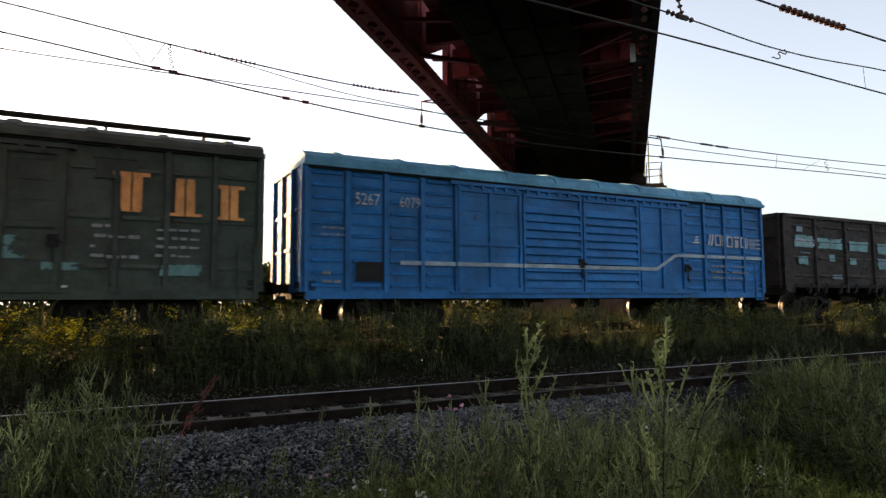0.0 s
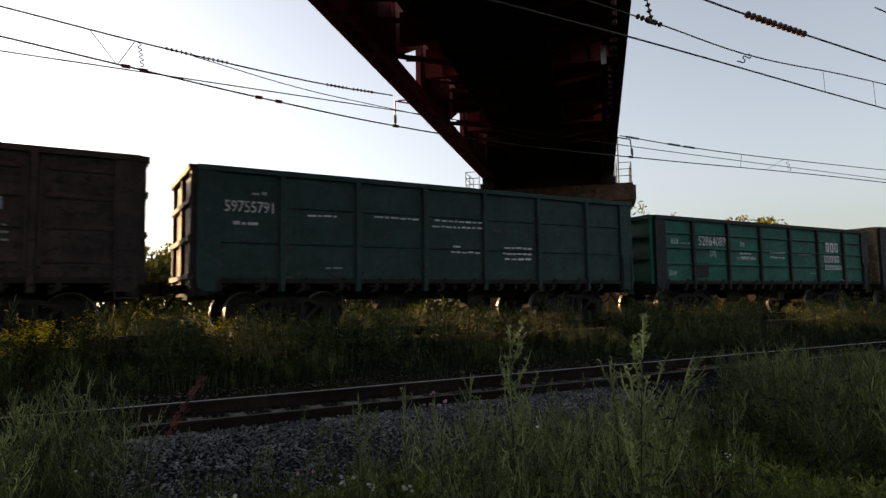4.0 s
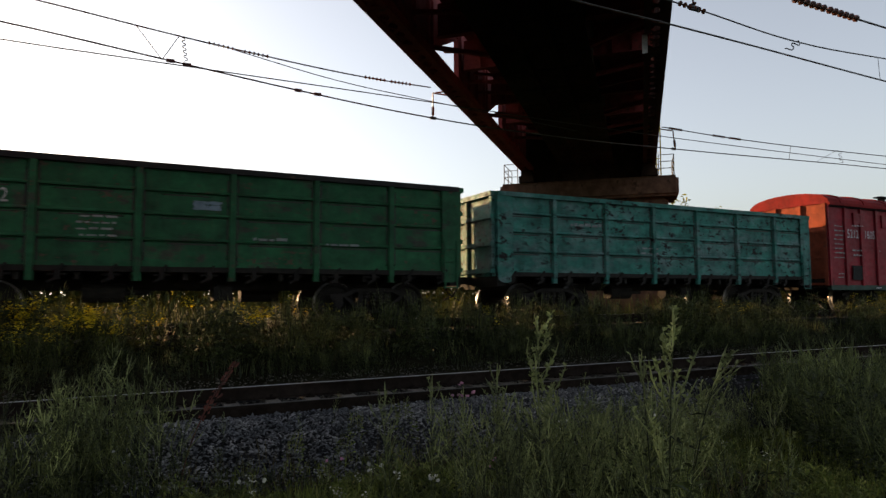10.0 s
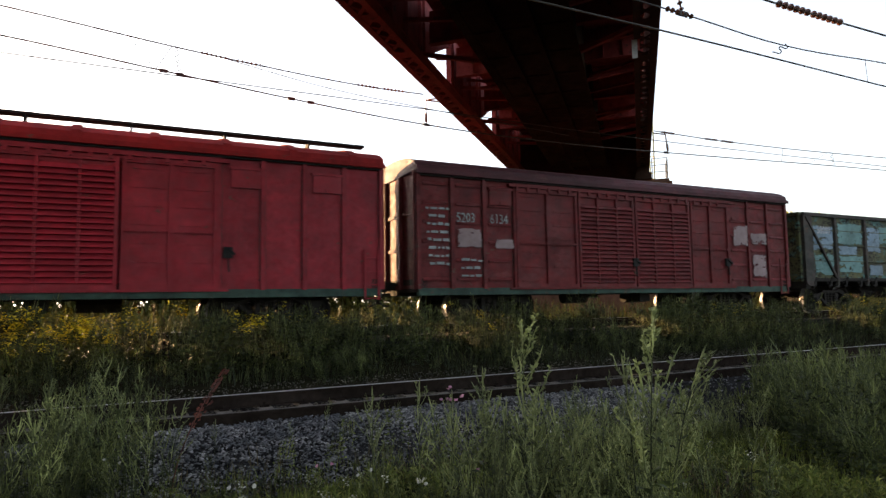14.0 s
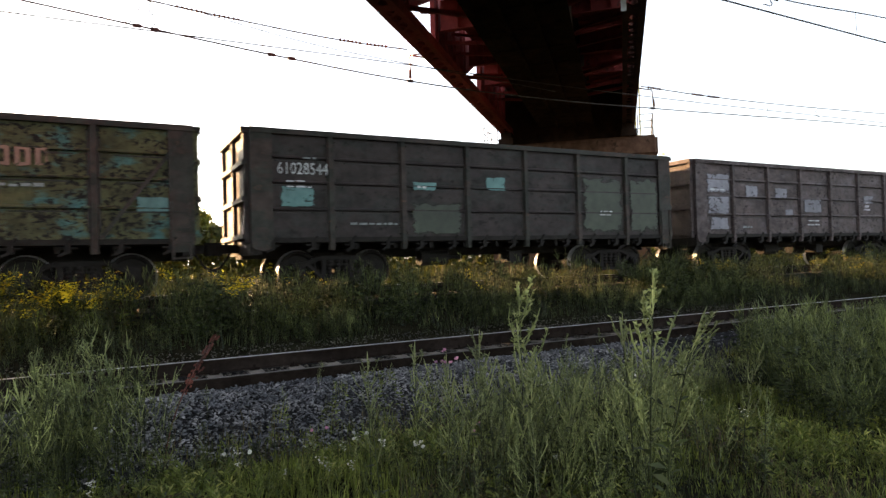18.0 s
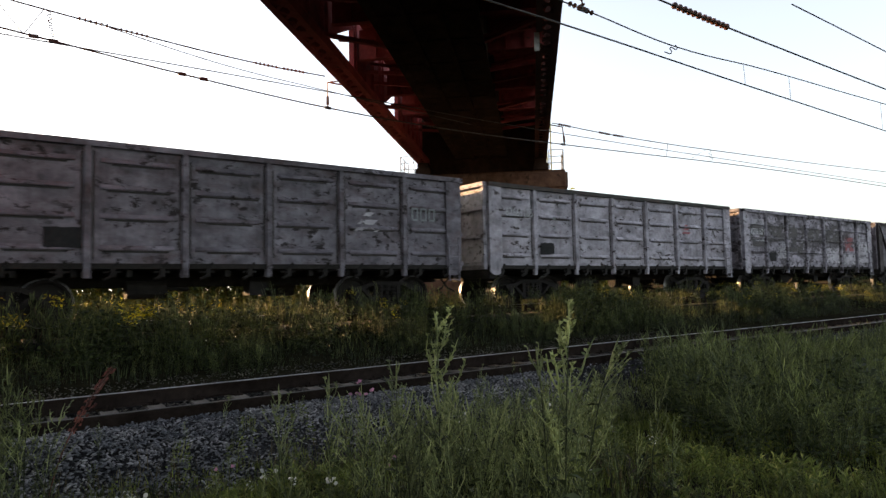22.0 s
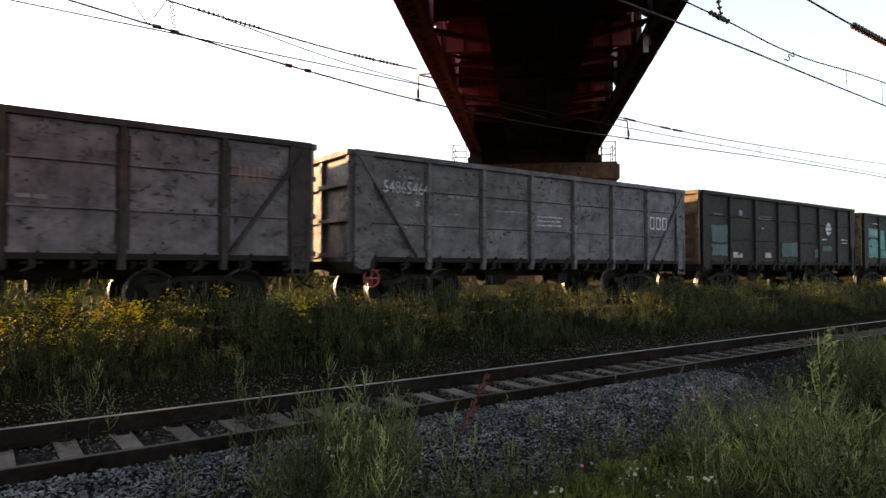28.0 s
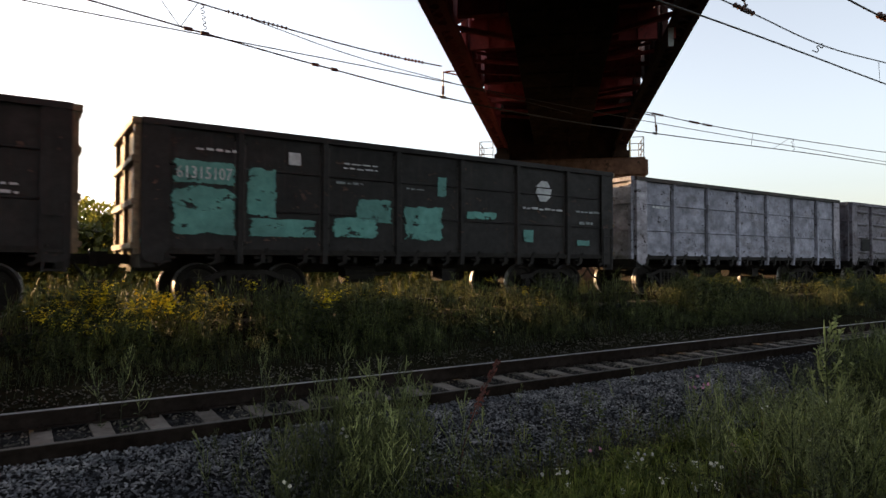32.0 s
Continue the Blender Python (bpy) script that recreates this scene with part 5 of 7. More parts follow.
SLATE = wagon_paint("dark_green_grey_wagon_paint", (0.013, 0.037, 0.033), None, 0, 0.2, 5)
TEALG = wagon_paint("teal_green_wagon_paint", (0.007, 0.094, 0.064), None, 0, 0.15, 6)
DARK = wagon_paint("near_black_frame_paint", (0.012, 0.013, 0.012), None, 0, 0.3, 7)
BOTTLE = wagon_paint("bottle_green_wagon_paint", (0.0085, 0.0225, 0.018), (0.013, 0.015, 0.014), 0.06, 0.2, 8, (0.014, 0.012, 0.011))
GREEN = wagon_paint("grass_green_wagon_paint", (0.0095, 0.092, 0.037), (0.038, 0.041, 0.030), 0.15, 0.35, 9)
AQUA = wagon_paint("worn_aqua_wagon_paint", (0.020, 0.150, 0.120), (0.130, 0.185, 0.185), 0.18, 0.95, 10, (0.010, 0.008, 0.008), soft=0.12)
RED = wagon_paint("signal_red_wagon_paint", (0.225, 0.011, 0.020), None, 0, 0.05, 11, rough=0.5)
# brighter orange-red copy paints the sunlit look of the red wagon's ends
REDEND = wagon_paint("sunlit_red_end_paint", (0.27, 0.060, 0.030), None, 0, 0.1, 26, rough=0.9)
REDROOF = wagon_paint("signal_red_roof_paint", (0.215, 0.012, 0.012), None, 0, 0.1, 27, rough=0.92)
MAROON = wagon_paint("maroon_wagon_paint", (0.112, 0.011, 0.012), (0.112, 0.022, 0.022), 0.3, 0.25, 12)
GREENSILL = wagon_paint("dull_green_sill_paint", (0.024, 0.054, 0.041), None, 0, 0.4, 13)
KHAKI = wagon_paint("khaki_wagon_paint", (0.072, 0.074, 0.030), (0.045, 0.130, 0.122), 0.24, 1.5, 14, (0.009, 0.007, 0.006), fleck=7.5)
GREYBR = wagon_paint("grey_brown_wagon_paint", (0.030, 0.031, 0.025), (0.050, 0.036, 0.030), 0.40, 0.35, 15)
DUSK = wagon_paint("brown_pink_wagon_paint", (0.080, 0.060, 0.057), (0.118, 0.100, 0.104), 0.16, 0.85, 16, (0.022, 0.016, 0.015), soft=0.10, fleck=6.0)
LILAC = wagon_paint("pale_grey_wagon_paint", (0.165, 0.154, 0.175), (0.085, 0.062, 0.064), 0.25, 0.9, 17, (0.026, 0.021, 0.021), soft=0.10)
WHITE = wagon_paint("off_white_wagon_paint", (0.345, 0.328, 0.358), (0.215, 0.190, 0.198), 0.22, 0.8, 18, (0.034, 0.024, 0.020), soft=0.12)
SCRAPED = wagon_paint("scraped_wagon_paint", (0.290, 0.270, 0.300), (0.040, 0.032, 0.034), 0.40, 1.1, 19, (0.020, 0.016, 0.016), soft=0.05)
RUSTY = wagon_paint("rusty_grey_wagon_paint", (0.146, 0.134, 0.148), (0.052, 0.043, 0.042), 0.10, 0.72, 20, (0.026, 0.019, 0.017), fleck=7.0)
ASH = wagon_paint("ash_grey_wagon_paint", (0.132, 0.121, 0.130), (0.050, 0.043, 0.042), 0.06, 0.72, 21, (0.016, 0.012, 0.012), fleck=7.5)
UMBER = wagon_paint("rusted_frame_paint", (0.040, 0.031, 0.029), (0.075, 0.068, 0.070), 0.15, 0.8, 25, (0.022, 0.015, 0.013))
PINE = wagon_paint("black_green_wagon_paint", (0.0165, 0.0145, 0.0135), None, 0, 0.2, 22)
CHAR = wagon_paint("charcoal_wagon_paint", (0.0165, 0.0145, 0.0135), None, 0, 0.2, 23)
ICE = wagon_paint("pale_blue_grey_wagon_paint", (0.275, 0.278, 0.325), (0.215, 0.21, 0.235), 0.25, 0.55, 24, (0.035, 0.028, 0.028))

# warm, raised colour paints low sunlight onto the ends of dark wagons
TAN = wagon_paint("sunlit_tan_end_paint", (0.170, 0.125, 0.075), (0.10, 0.08, 0.055), 0.3, 0.4, 30)

ROSE = wagon_paint("brown_rose_wagon_paint", (0.035, 0.0265, 0.0245), (0.030, 0.029, 0.026), 0.3, 0.6, 31, (0.016, 0.013, 0.012))
MOSS = worn_coat("moss_green_repaint", (0.022, 0.030, 0.018), (0.040, 0.050, 0.031), 5.0)
BARE = worn_coat("bare_dark_sheet", (0.028, 0.024, 0.023), (0.055, 0.046, 0.043), 5.0, 0.37)

PLUM = wagon_paint("dull_plum_roof_paint", (0.060, 0.014, 0.018), None, 0, 0.4, 32)

BOXDOOR = dict(door0=-15.65 / 2 + 3.86, doorw=(1.99, 2.05, 2.15, 1.89), louvre=(0, 1, 1, 0), cells=(4, 4), length=15.65)
SPECS = [
    ("box", dict(BOXDOOR, label="dark olive green covered wagon with faded orange marks and teal patches", paint=OLIVE, ribs=12, eaves=3.92, roof=4.33, ridges=3, catwalk=(-5, 7.7), hatches=(-5.2, 5.0),
                 locks=((4.0, 1.9),), patch=[(M_TEAL, 7.6, 10.2, 1.55, 2.0), (M_TEAL, 12.2, 13.0, 1.25, 1.5), (M_TEAL, 10.4, 11.0, 1.35, 1.5)],
                 marks=[("tall_head", 11.46, 2.53, 0.80, M_ORANGE), ("tall_foot", 12.36, 2.49, 0.78, M_ORANGE), ("tall_both", 13.16, 2.46, 0.74, M_ORANGE)],
                 bars=[(11.1, 11.9, 1.55, 2.35, 4, M_GREYTXT), (12.1, 12.9, 1.6, 2.3, 4, M_GREYTXT), (9.6, 10.9, 0.98, 1.12, 1, M_WHITE)])),
    ("box", dict(BOXDOOR, label="bright blue covered wagon with a white stripe and louvred double doors", paint=BLUE, roof_paint=BLUE_ROOF, ribs=10, pitch=0.225, louvre=(0, 2, 2, 0), ridges=10, eaves=3.89, roof=4.36,
                 locks=((-0.02, 1.75), (4.15, 1.7)), text=[("5267", 1.02, 3.00, 0.40, M_NUMBER), ("6079", 2.03, 3.00, 0.37, M_NUMBER)],
                 patch=[(M_DKPLATE, 1.05, 1.65, 1.2, 1.65)],
                 patch_label="dark steel plate", stripe=[(2.05, 3.45, 1.65, 1.65, -1.570), (3.45, 5.23, 1.65, 1.65, -1.606), (5.23, 8.99, 1.65, 1.65, -1.632), (8.99, 9.55, 1.65, 1.65, -1.606), (9.55, 10.3, 1.65, 2.09, -1.606), (10.3, 10.68, 2.09, 2.09, -1.606), (10.68, 13.95, 2.09, 2.09, -1.570)], bars=[(0.3, 0.8, 1.1, 1.5, 2), (11.7, 12.5, 1.35, 1.9, 3), (12.6, 13.3, 1.35, 1.9, 3), (0.3, 0.8, 2.2, 2.5, 2)],
                 marks=[("slash", 11.0, 2.5, 0.30, M_WHITE), ("block_voi", 11.62, 2.45, 0.36, M_NUMBER), ("block_obo", 12.42, 2.42, 0.36, M_NUMBER), ("block_vie", 13.14, 2.40, 0.33, M_NUMBER)])),
    ("gon", dict(label="brown-black open wagon with teal repainted patches", paint=BROWN, kind="ribs", top=3.74, text=[("52745262", 0.375, 2.63, 0.355)],
                 patch=[(M_FRESHTEAL, 0.30, 0.97, 2.56, 3.02), (M_FRESHTEAL, 1.05, 1.92, 2.55, 2.95), (M_FRESHTEAL, 2.08, 2.82, 2.50, 2.90), (M_FRESHTEAL, 3.1, 3.9, 2.45, 2.88), (M_FRESHTEAL, 3.1, 3.8, 1.85, 2.30), (M_FRESHTEAL, 4.25, 4.8, 2.4, 2.8), (M_FRESHTEAL, 4.2, 4.85, 1.8, 2.2), (M_FRESHTEAL, 0.42, 0.75, 1.95, 2.25), (M_LBLUE, 0.42, 0.62, 3.12, 3.32), (M_LBLUE, 1.5, 1.85, 1.45, 1.62), (M_FRESHTEAL, 2.1, 2.35, 2.0, 2.25), (M_LBLUE, 5.6, 5.75, 2.5, 2.75), (M_FRESHTEAL, 1.42, 1.62, 2.1, 2.35), (M_FRESHTEAL, 0.0, 0.22, 1.1, 1.32)],
                 bars=[(0.45, 0.9, 2.3, 2.5, 1, M_LBLUE), (5.2, 5.8, 1.6, 2.3, 5), (5.1, 5.4, 1.4, 1.55, 1, M_WHITE)])),
    ("gon", dict(label="dark grey-green open wagon with white stencils", paint=SLATE, kind="plain", top=3.68, end=BROWN, text=[("59755791", 0.3, 2.7, 0.36)],
                 bars=[(0.35, 0.75, 2.35, 2.6, 1, M_WHITE), (1.3, 1.7, 2.65, 2.8, 1, M_WHITE), (2.2, 2.9, 2.7, 2.85, 1, M_WHITE), (3.1, 3.95, 2.55, 2.85, 2, M_WHITE), (3.4, 3.9, 1.9, 2.2, 2, M_WHITE), (4.3, 4.85, 1.75, 2.2, 3, M_WHITE), (1.5, 1.9, 1.45, 1.58, 1), (0.6, 0.8, 3.05, 3.25, 1)])),
    ("gon", dict(label="teal green open wagon with black posts and white lettering", paint=TEALG, posts=DARK, kind="plank", top=3.36, text=[("52864089", 1.14, 2.44, 0.46), ("[27]", 1.45, 2.10, 0.24), ("23,4т", 0.32, 1.42, 0.22), ("70т", 2.35, 2.45, 0.24), ("КЗХ", 0.4, 2.45, 0.24), ("ст. КУЛЬСАРЫ", 2.22, 1.98, 0.20)],
                 patch=[(M_DKPLATE, 1.05, 1.4, 1.35, 1.85)], patch_label="dark steel plate", bars=[(2.3, 2.8, 2.0, 2.3, 2, M_WHITE), (3.3, 3.8, 2.05, 2.4, 2, M_WHITE), (4.3, 4.75, 2.2, 2.35, 1), (4.6, 4.9, 1.5, 1.62, 1), (5.7, 6.0, 1.25, 1.37, 1), (0.6, 0.95, 2.42, 2.6, 1)],
                 marks=[("word3", 5.30, 2.40, 0.38, M_WHITE), ("word5", 5.22, 1.99, 0.27, M_WHITE), ("word8", 5.24, 1.70, 0.18, M_WHITE)])),
    ("gon", dict(label="bottle green open wagon with pale blue repainted patches", paint=BOTTLE, posts=DARK, kind="plain", top=3.60, end=TAN, rim=DARK, text=[("52731452", 0.245, 2.58, 0.40), ("20", 0.78, 2.32, 0.19), ("70т", 1.35, 2.66, 0.27), ("23,4т", 1.28, 1.55, 0.24)],
                 patch=[(M_DULLBLUE, 0.35, 0.75, 1.95, 2.40), (M_DULLBLUE, 2.1, 2.55, 2.45, 2.80), (M_DULLBLUE, 2.7, 2.9, 2.5, 2.75), (M_DULLBLUE, 2.1, 2.35, 1.9, 2.2), (M_DULLBLUE, 1.6, 1.95, 1.3, 1.45), (M_TEAL, 0.75, 0.95, 1.65, 1.8), (M_DKPLATE, 4.55, 4.8, 1.5, 1.85), (M_PALE, 0.0, 0.25, 1.1, 1.28), (M_DULLBLUE, 0.3, 0.5, 3.0, 3.15), (M_TEAL, 0.75, 0.97, 1.32, 1.45), (M_TEAL, 1.03, 1.22, 1.32, 1.45), (M_DULLTEAL, 4.1, 4.18, 2.2, 2.6), (M_TEAL, 1.78, 1.96, 1.3, 1.4)],
                 post_patch=[(M_DULLTEAL, 1, 2.05, 2.85), (M_GREYTXT, 2, 2.2, 2.85), (M_GREYTXT, 2, 1.05, 1.35), (M_TEAL, 5, 2.0, 2.75), (M_TEAL, 6, 1.95, 2.7), (M_DULLBLUE, 5, 1.05, 1.3), (M_GREYTXT, 4, 1.05, 1.4)],
                 bars=[(0.55, 0.85, 3.0, 3.12, 1), (3.2, 3.9, 1.8, 2.3, 5), (4.2, 4.9, 2.0, 2.3, 2), (0.85, 1.0, 2.4, 2.55, 1)])),
    ("gon", dict(label="grass green open wagon with scuffed panels and white number", paint=GREEN, kind="plank", top=3.38, text=[("52866142", 1.15, 2.42, 0.38)], rim=DARK, patch=[(M_LBLUE, 3.55, 3.9, 2.45, 2.65)],
                 bars=[(2.4, 2.8, 1.8, 2.3, 4), (5.1, 5.6, 1.75, 1.9, 1), (0.4, 0.8, 1.7, 1.85, 1), (4.2, 4.7, 1.8, 2.0, 1)])),
    ("gon", dict(label="worn aqua open wagon with dark chipped paint", paint=AQUA, kind="plank", top=3.38, bars=[(1.3, 1.9, 2.5, 2.75, 1), (2.7, 3.1, 1.8, 2.1, 2)])),
    ("box", dict(BOXDOOR, label="signal red covered wagon with green sill and louvred doors", paint=RED, end=REDEND, roof_paint=REDROOF, ribs=11, ridges=0, eaves=3.92, roof=4.41, sill=GREENSILL, sill_label="dull green side sill", catwalk=(-3.6, 7.6), hatches=(-6.0, -4.2, 4.7, 6.5),
                 locks=((0.0, 1.8), (4.3, 1.75)), text=[("5212", 0.92, 2.70, 0.45, M_NUMBER), ("1605", 1.85, 2.70, 0.44, M_NUMBER)], patch=[(M_DKPLATE, 1.15, 1.8, 1.15, 1.68)], patch_label="dark steel plate",
                 bars=[(0.2, 0.75, 1.9, 3.2, 8, M_GREYTXT), (1.15, 1.7, 2.0, 2.35, 2, M_GREYTXT), (2.6, 2.8, 2.2, 2.35, 1), (0.3, 0.7, 1.2, 1.45, 2), (1.2, 1.8, 3.1, 3.25, 1, M_WHITE), (2.4, 2.7, 0.82, 0.93, 1, M_WHITE)])),
    ("box", dict(door0=-14.02 / 2 + 2.84, doorw=(2.1, 2.12, 2.3, 1.75), louvre=(0, 1, 1, 0), cells=(3, 3), length=14.02, label="weathered maroon covered wagon with pale repainted patches", paint=MAROON, roof_paint=PLUM, roof_label="dull plum-coloured arched roof", ribs=0, ridges=6, eaves=3.90, roof=4.39, sill=GREENSILL,
                 end=MAROON, locks=((0.0, 1.7), (3.95, 1.75)), hatches=(-4.6, 4.3), text=[("5203", 1.05, 2.65, 0.36, M_GREYTXT), ("6134", 2.05, 2.65, 0.36, M_GREYTXT)],
                 patch=[(M_BLUSH, 11.3, 12.05, 2.3, 3.0), (M_BLUSH, 12.15, 13.0, 2.35, 2.75), (M_BLUSH, 12.2, 12.9, 1.25, 2.05), (M_BLUSH, 1.05, 1.8, 2.0, 2.5), (M_BLUSH, 2.2, 2.8, 2.0, 2.25)], bars=[(0.2, 0.85, 1.5, 3.1, 8), (1.1, 1.8, 1.2, 1.8, 3)])),
    ("gon", dict(label="khaki open wagon with cyan patches and diagonal end braces", paint=KHAKI, posts=GREYBR, kind="plank", top=3.60, diag=True, text=[("58009", 0.42, 2.86, 0.40, M_NUMBER)], patch=[(M_LBLUE, 0.28, 0.95, 2.25, 3.15), (M_TEAL, 0.28, 0.93, 1.35, 2.15), (M_PALE, 0.03, 0.20, 1.12, 1.4), (M_TEAL, 1.06, 1.93, 2.5, 3.3), (M_LBLUE, 1.06, 1.75, 2.12, 2.45), (M_TEAL, 1.06, 1.93, 1.45, 2.1), (M_LBLUE, 2.06, 2.55, 2.2, 3.25), (M_TEAL, 2.5, 2.93, 2.55, 3.25), (M_LBLUE, 2.1, 2.6, 1.35, 1.75), (M_PALE, 3.55, 3.8, 2.75, 2.95), (M_TEAL, 3.06, 3.93, 1.95, 2.7), (M_TEAL, 4.06, 4.9, 1.4, 1.75), (M_LBLUE, 4.3, 4.8, 1.78, 2.0), (M_TEAL, 6.4, 6.75, 1.8, 2.1)], marks=[("word3", 5.12, 2.62, 0.40, M_SIENNA)], bars=[(5.15, 5.6, 2.2, 2.4, 1)])),
    ("gon", dict(label="brown and moss green open wagon with faint stencils", paint=ROSE, posts=GREYBR, kind="plank", top=3.68, text=[("61028544", 0.32, 2.68, 0.38)], patch=[(M_TEAL, 0.35, 0.8, 1.95, 2.4), (M_TEAL, 2.15, 2.5, 2.4, 2.6), (M_TEAL, 3.3, 3.65, 2.45, 2.8), (MOSS, 5.08, 5.92, 1.3, 2.95), (MOSS, 6.08, 6.72, 1.3, 2.95), (MOSS, 2.1, 2.9, 1.3, 2.1)], bars=[(0.6, 0.9, 3.0, 3.15, 1), (0.4, 0.75, 2.35, 2.6, 2, M_WHITE), (2.2, 2.8, 2.4, 2.6, 1, M_WHITE), (1.2, 1.9, 1.5, 1.65, 1), (5.4, 5.7, 1.8, 2.0, 2, M_WHITE)])),
    ("gon", dict(label="brown-pink open wagon covered in pale patches", paint=DUSK, kind="plank", top=3.68, patch=[(M_DOVE, 0.3, 0.92, 2.6, 3.25), (M_DOVE, 0.3, 0.9, 1.9, 2.5), (M_DOVE, 1.35, 1.7, 2.5, 2.9), (M_DOVE, 2.2, 2.6, 2.5, 2.85), (M_DOVE, 3.1, 3.7, 2.0, 2.5), (M_DOVE, 5.2, 5.6, 2.4, 2.7), (M_DOVE, 0.35, 0.85, 1.4, 1.8), (M_DOVE, 2.5, 2.75, 1.9, 2.1)], bars=[(0.35, 0.8, 2.65, 2.8, 1, M_WHITE), (3.2, 3.6, 1.5, 1.8, 2, M_WHITE), (1.2, 1.5, 1.4, 1.6, 1)], marks=[("slash", 5.15, 2.1, 0.5, M_PALE), ("block3", 6.1, 2.5, 0.3, M_PALE)])),
    ("gon", dict(label="pale grey open wagon with rusty scuffs and faded owner's mark", paint=LILAC, kind="ribs", top=3.68, posts=LILAC, text=[], patch=[(M_DKPLATE, 1.6, 1.95, 1.55, 1.95)], patch_label="dark steel plate", marks=[("slash", 5.15, 2.05, 0.75, M_PALE), ("hollow3", 6.12, 2.42, 0.34, M_GREYTXT)], bars=[(0.3, 0.9, 2.6, 2.9, 2)])),
    ("gon", dict(label="off-white open wagon with pressed ribs and a dark plate", paint=WHITE, kind="ribs", top=3.68, rim=GREYBR, text=[("62661185", 0.35, 2.72, 0.36, M_WHITE)], patch=[(M_DKPLATE, 1.12, 1.45, 1.6, 1.95)], patch_label="dark steel plate", marks=[("slash", 5.15, 2.45, 0.55, M_PINK)], bars=[(1.4, 1.5, 2.3, 2.9, 2, M_GREYTXT)])),
    ("gon", dict(label="scraped grey open wagon with dark bare areas and red paint", paint=SCRAPED, kind="plank", top=3.68, corner=WHITE, text=[("62761671", 0.32, 2.62, 0.38)], patch=[(M_PINK, 5.25, 5.8, 2.05, 2.75), (M_DKPLATE, 1.15, 1.45, 1.5, 1.95), (BARE, 0.1, 0.92, 2.1, 3.05), (BARE, 1.08, 1.92, 2.35, 3.2), (BARE, 2.08, 2.92, 1.9, 3.2), (BARE, 3.08, 3.92, 2.3, 3.1), (BARE, 4.08, 4.92, 2.45, 3.3), (M_PALE, 4.1, 4.9, 1.4, 2.2), (M_PALE, 5.1, 5.9, 1.35, 1.9), (M_PALE, 6.1, 6.8, 1.4, 2.6), (M_PALE, 0.35, 0.95, 3.05, 3.3), (M_PALE, 1.5, 1.95, 1.6, 2.3)], bars=[(0.6, 0.9, 2.3, 2.45, 1, M_WHITE), (6.15, 6.6, 2.7, 3.0, 2, M_WHITE)])),
    ("gon", dict(label="rust-streaked grey open wagon with diagonal end braces", paint=RUSTY, posts=UMBER, kind="plain", top=3.68, diag=True, text=[("52945607", 0.35, 2.8, 0.32)], patch=[(M_RAIL, 2.1, 2.8, 2.6, 2.9)], patch_label="rust-brown stain", marks=[("hollow3", 6.06, 2.72, 0.36, M_SIENNA)], bars=[(3.2, 3.9, 1.9, 2.4, 2), (2.3, 2.6, 1.4, 1.65, 2, M_DKPLATE), (4.1, 4.9, 2.1, 2.4, 1)])),
    ("gon", dict(label="ash grey open wagon, heavily chipped, with diagonal end braces", paint=ASH, kind="plain", top=3.68, diag=True, long_end=True, handwheel=True, text=[("54865464", 0.36, 2.76, 0.42), ("20", 0.80, 2.48, 0.18)], marks=[("hollow3", 6.06, 2.26, 0.42, M_WHITE)], bars=[(0.55, 0.9, 3.1, 3.25, 1), (1.3, 1.8, 2.7, 2.9, 1), (2.2, 2.9, 2.45, 2.6, 1), (3.1, 3.7, 2.15, 2.5, 3, M_WHITE), (1.3, 1.6, 2.3, 2.4, 1), (0.4, 0.7, 1.9, 2.05, 1)])),
    ("gon", dict(label="black-green open wagon with cyan patches and a round white mark", paint=PINE, kind="plain", top=3.79, end=TAN, patch=[(M_DULLTEAL, 0.3, 0.93, 1.9, 2.62), (M_DULLTEAL, 0.3, 0.93, 1.45, 1.88), (M_DULLTEAL, 3.1, 3.9, 1.45, 2.1), (M_PALE, 1.1, 1.5, 1.4, 1.6), (M_PALE, 2.4, 2.7, 1.42, 1.62), (M_DULLTEAL, 3.55, 3.9, 1.5, 1.9), (M_DULLTEAL, 5.15, 5.7, 1.75, 2.0), (M_DULLTEAL, 4.75, 4.95, 1.45, 1.85), (M_LBLUE, 1.35, 1.5, 3.0, 3.2)], marks=[("disc", 5.5, 2.45, 0.62, M_WHITE)], bars=[(5.1, 5.9, 2.2, 2.38, 1, M_WHITE), (6.2, 6.6, 2.1, 2.4, 2, M_WHITE), (2.1, 2.7, 2.9, 3.1, 2), (2.2, 2.7, 2.5, 2.7, 1), (0.4, 0.7, 2.9, 3.1, 1)])),
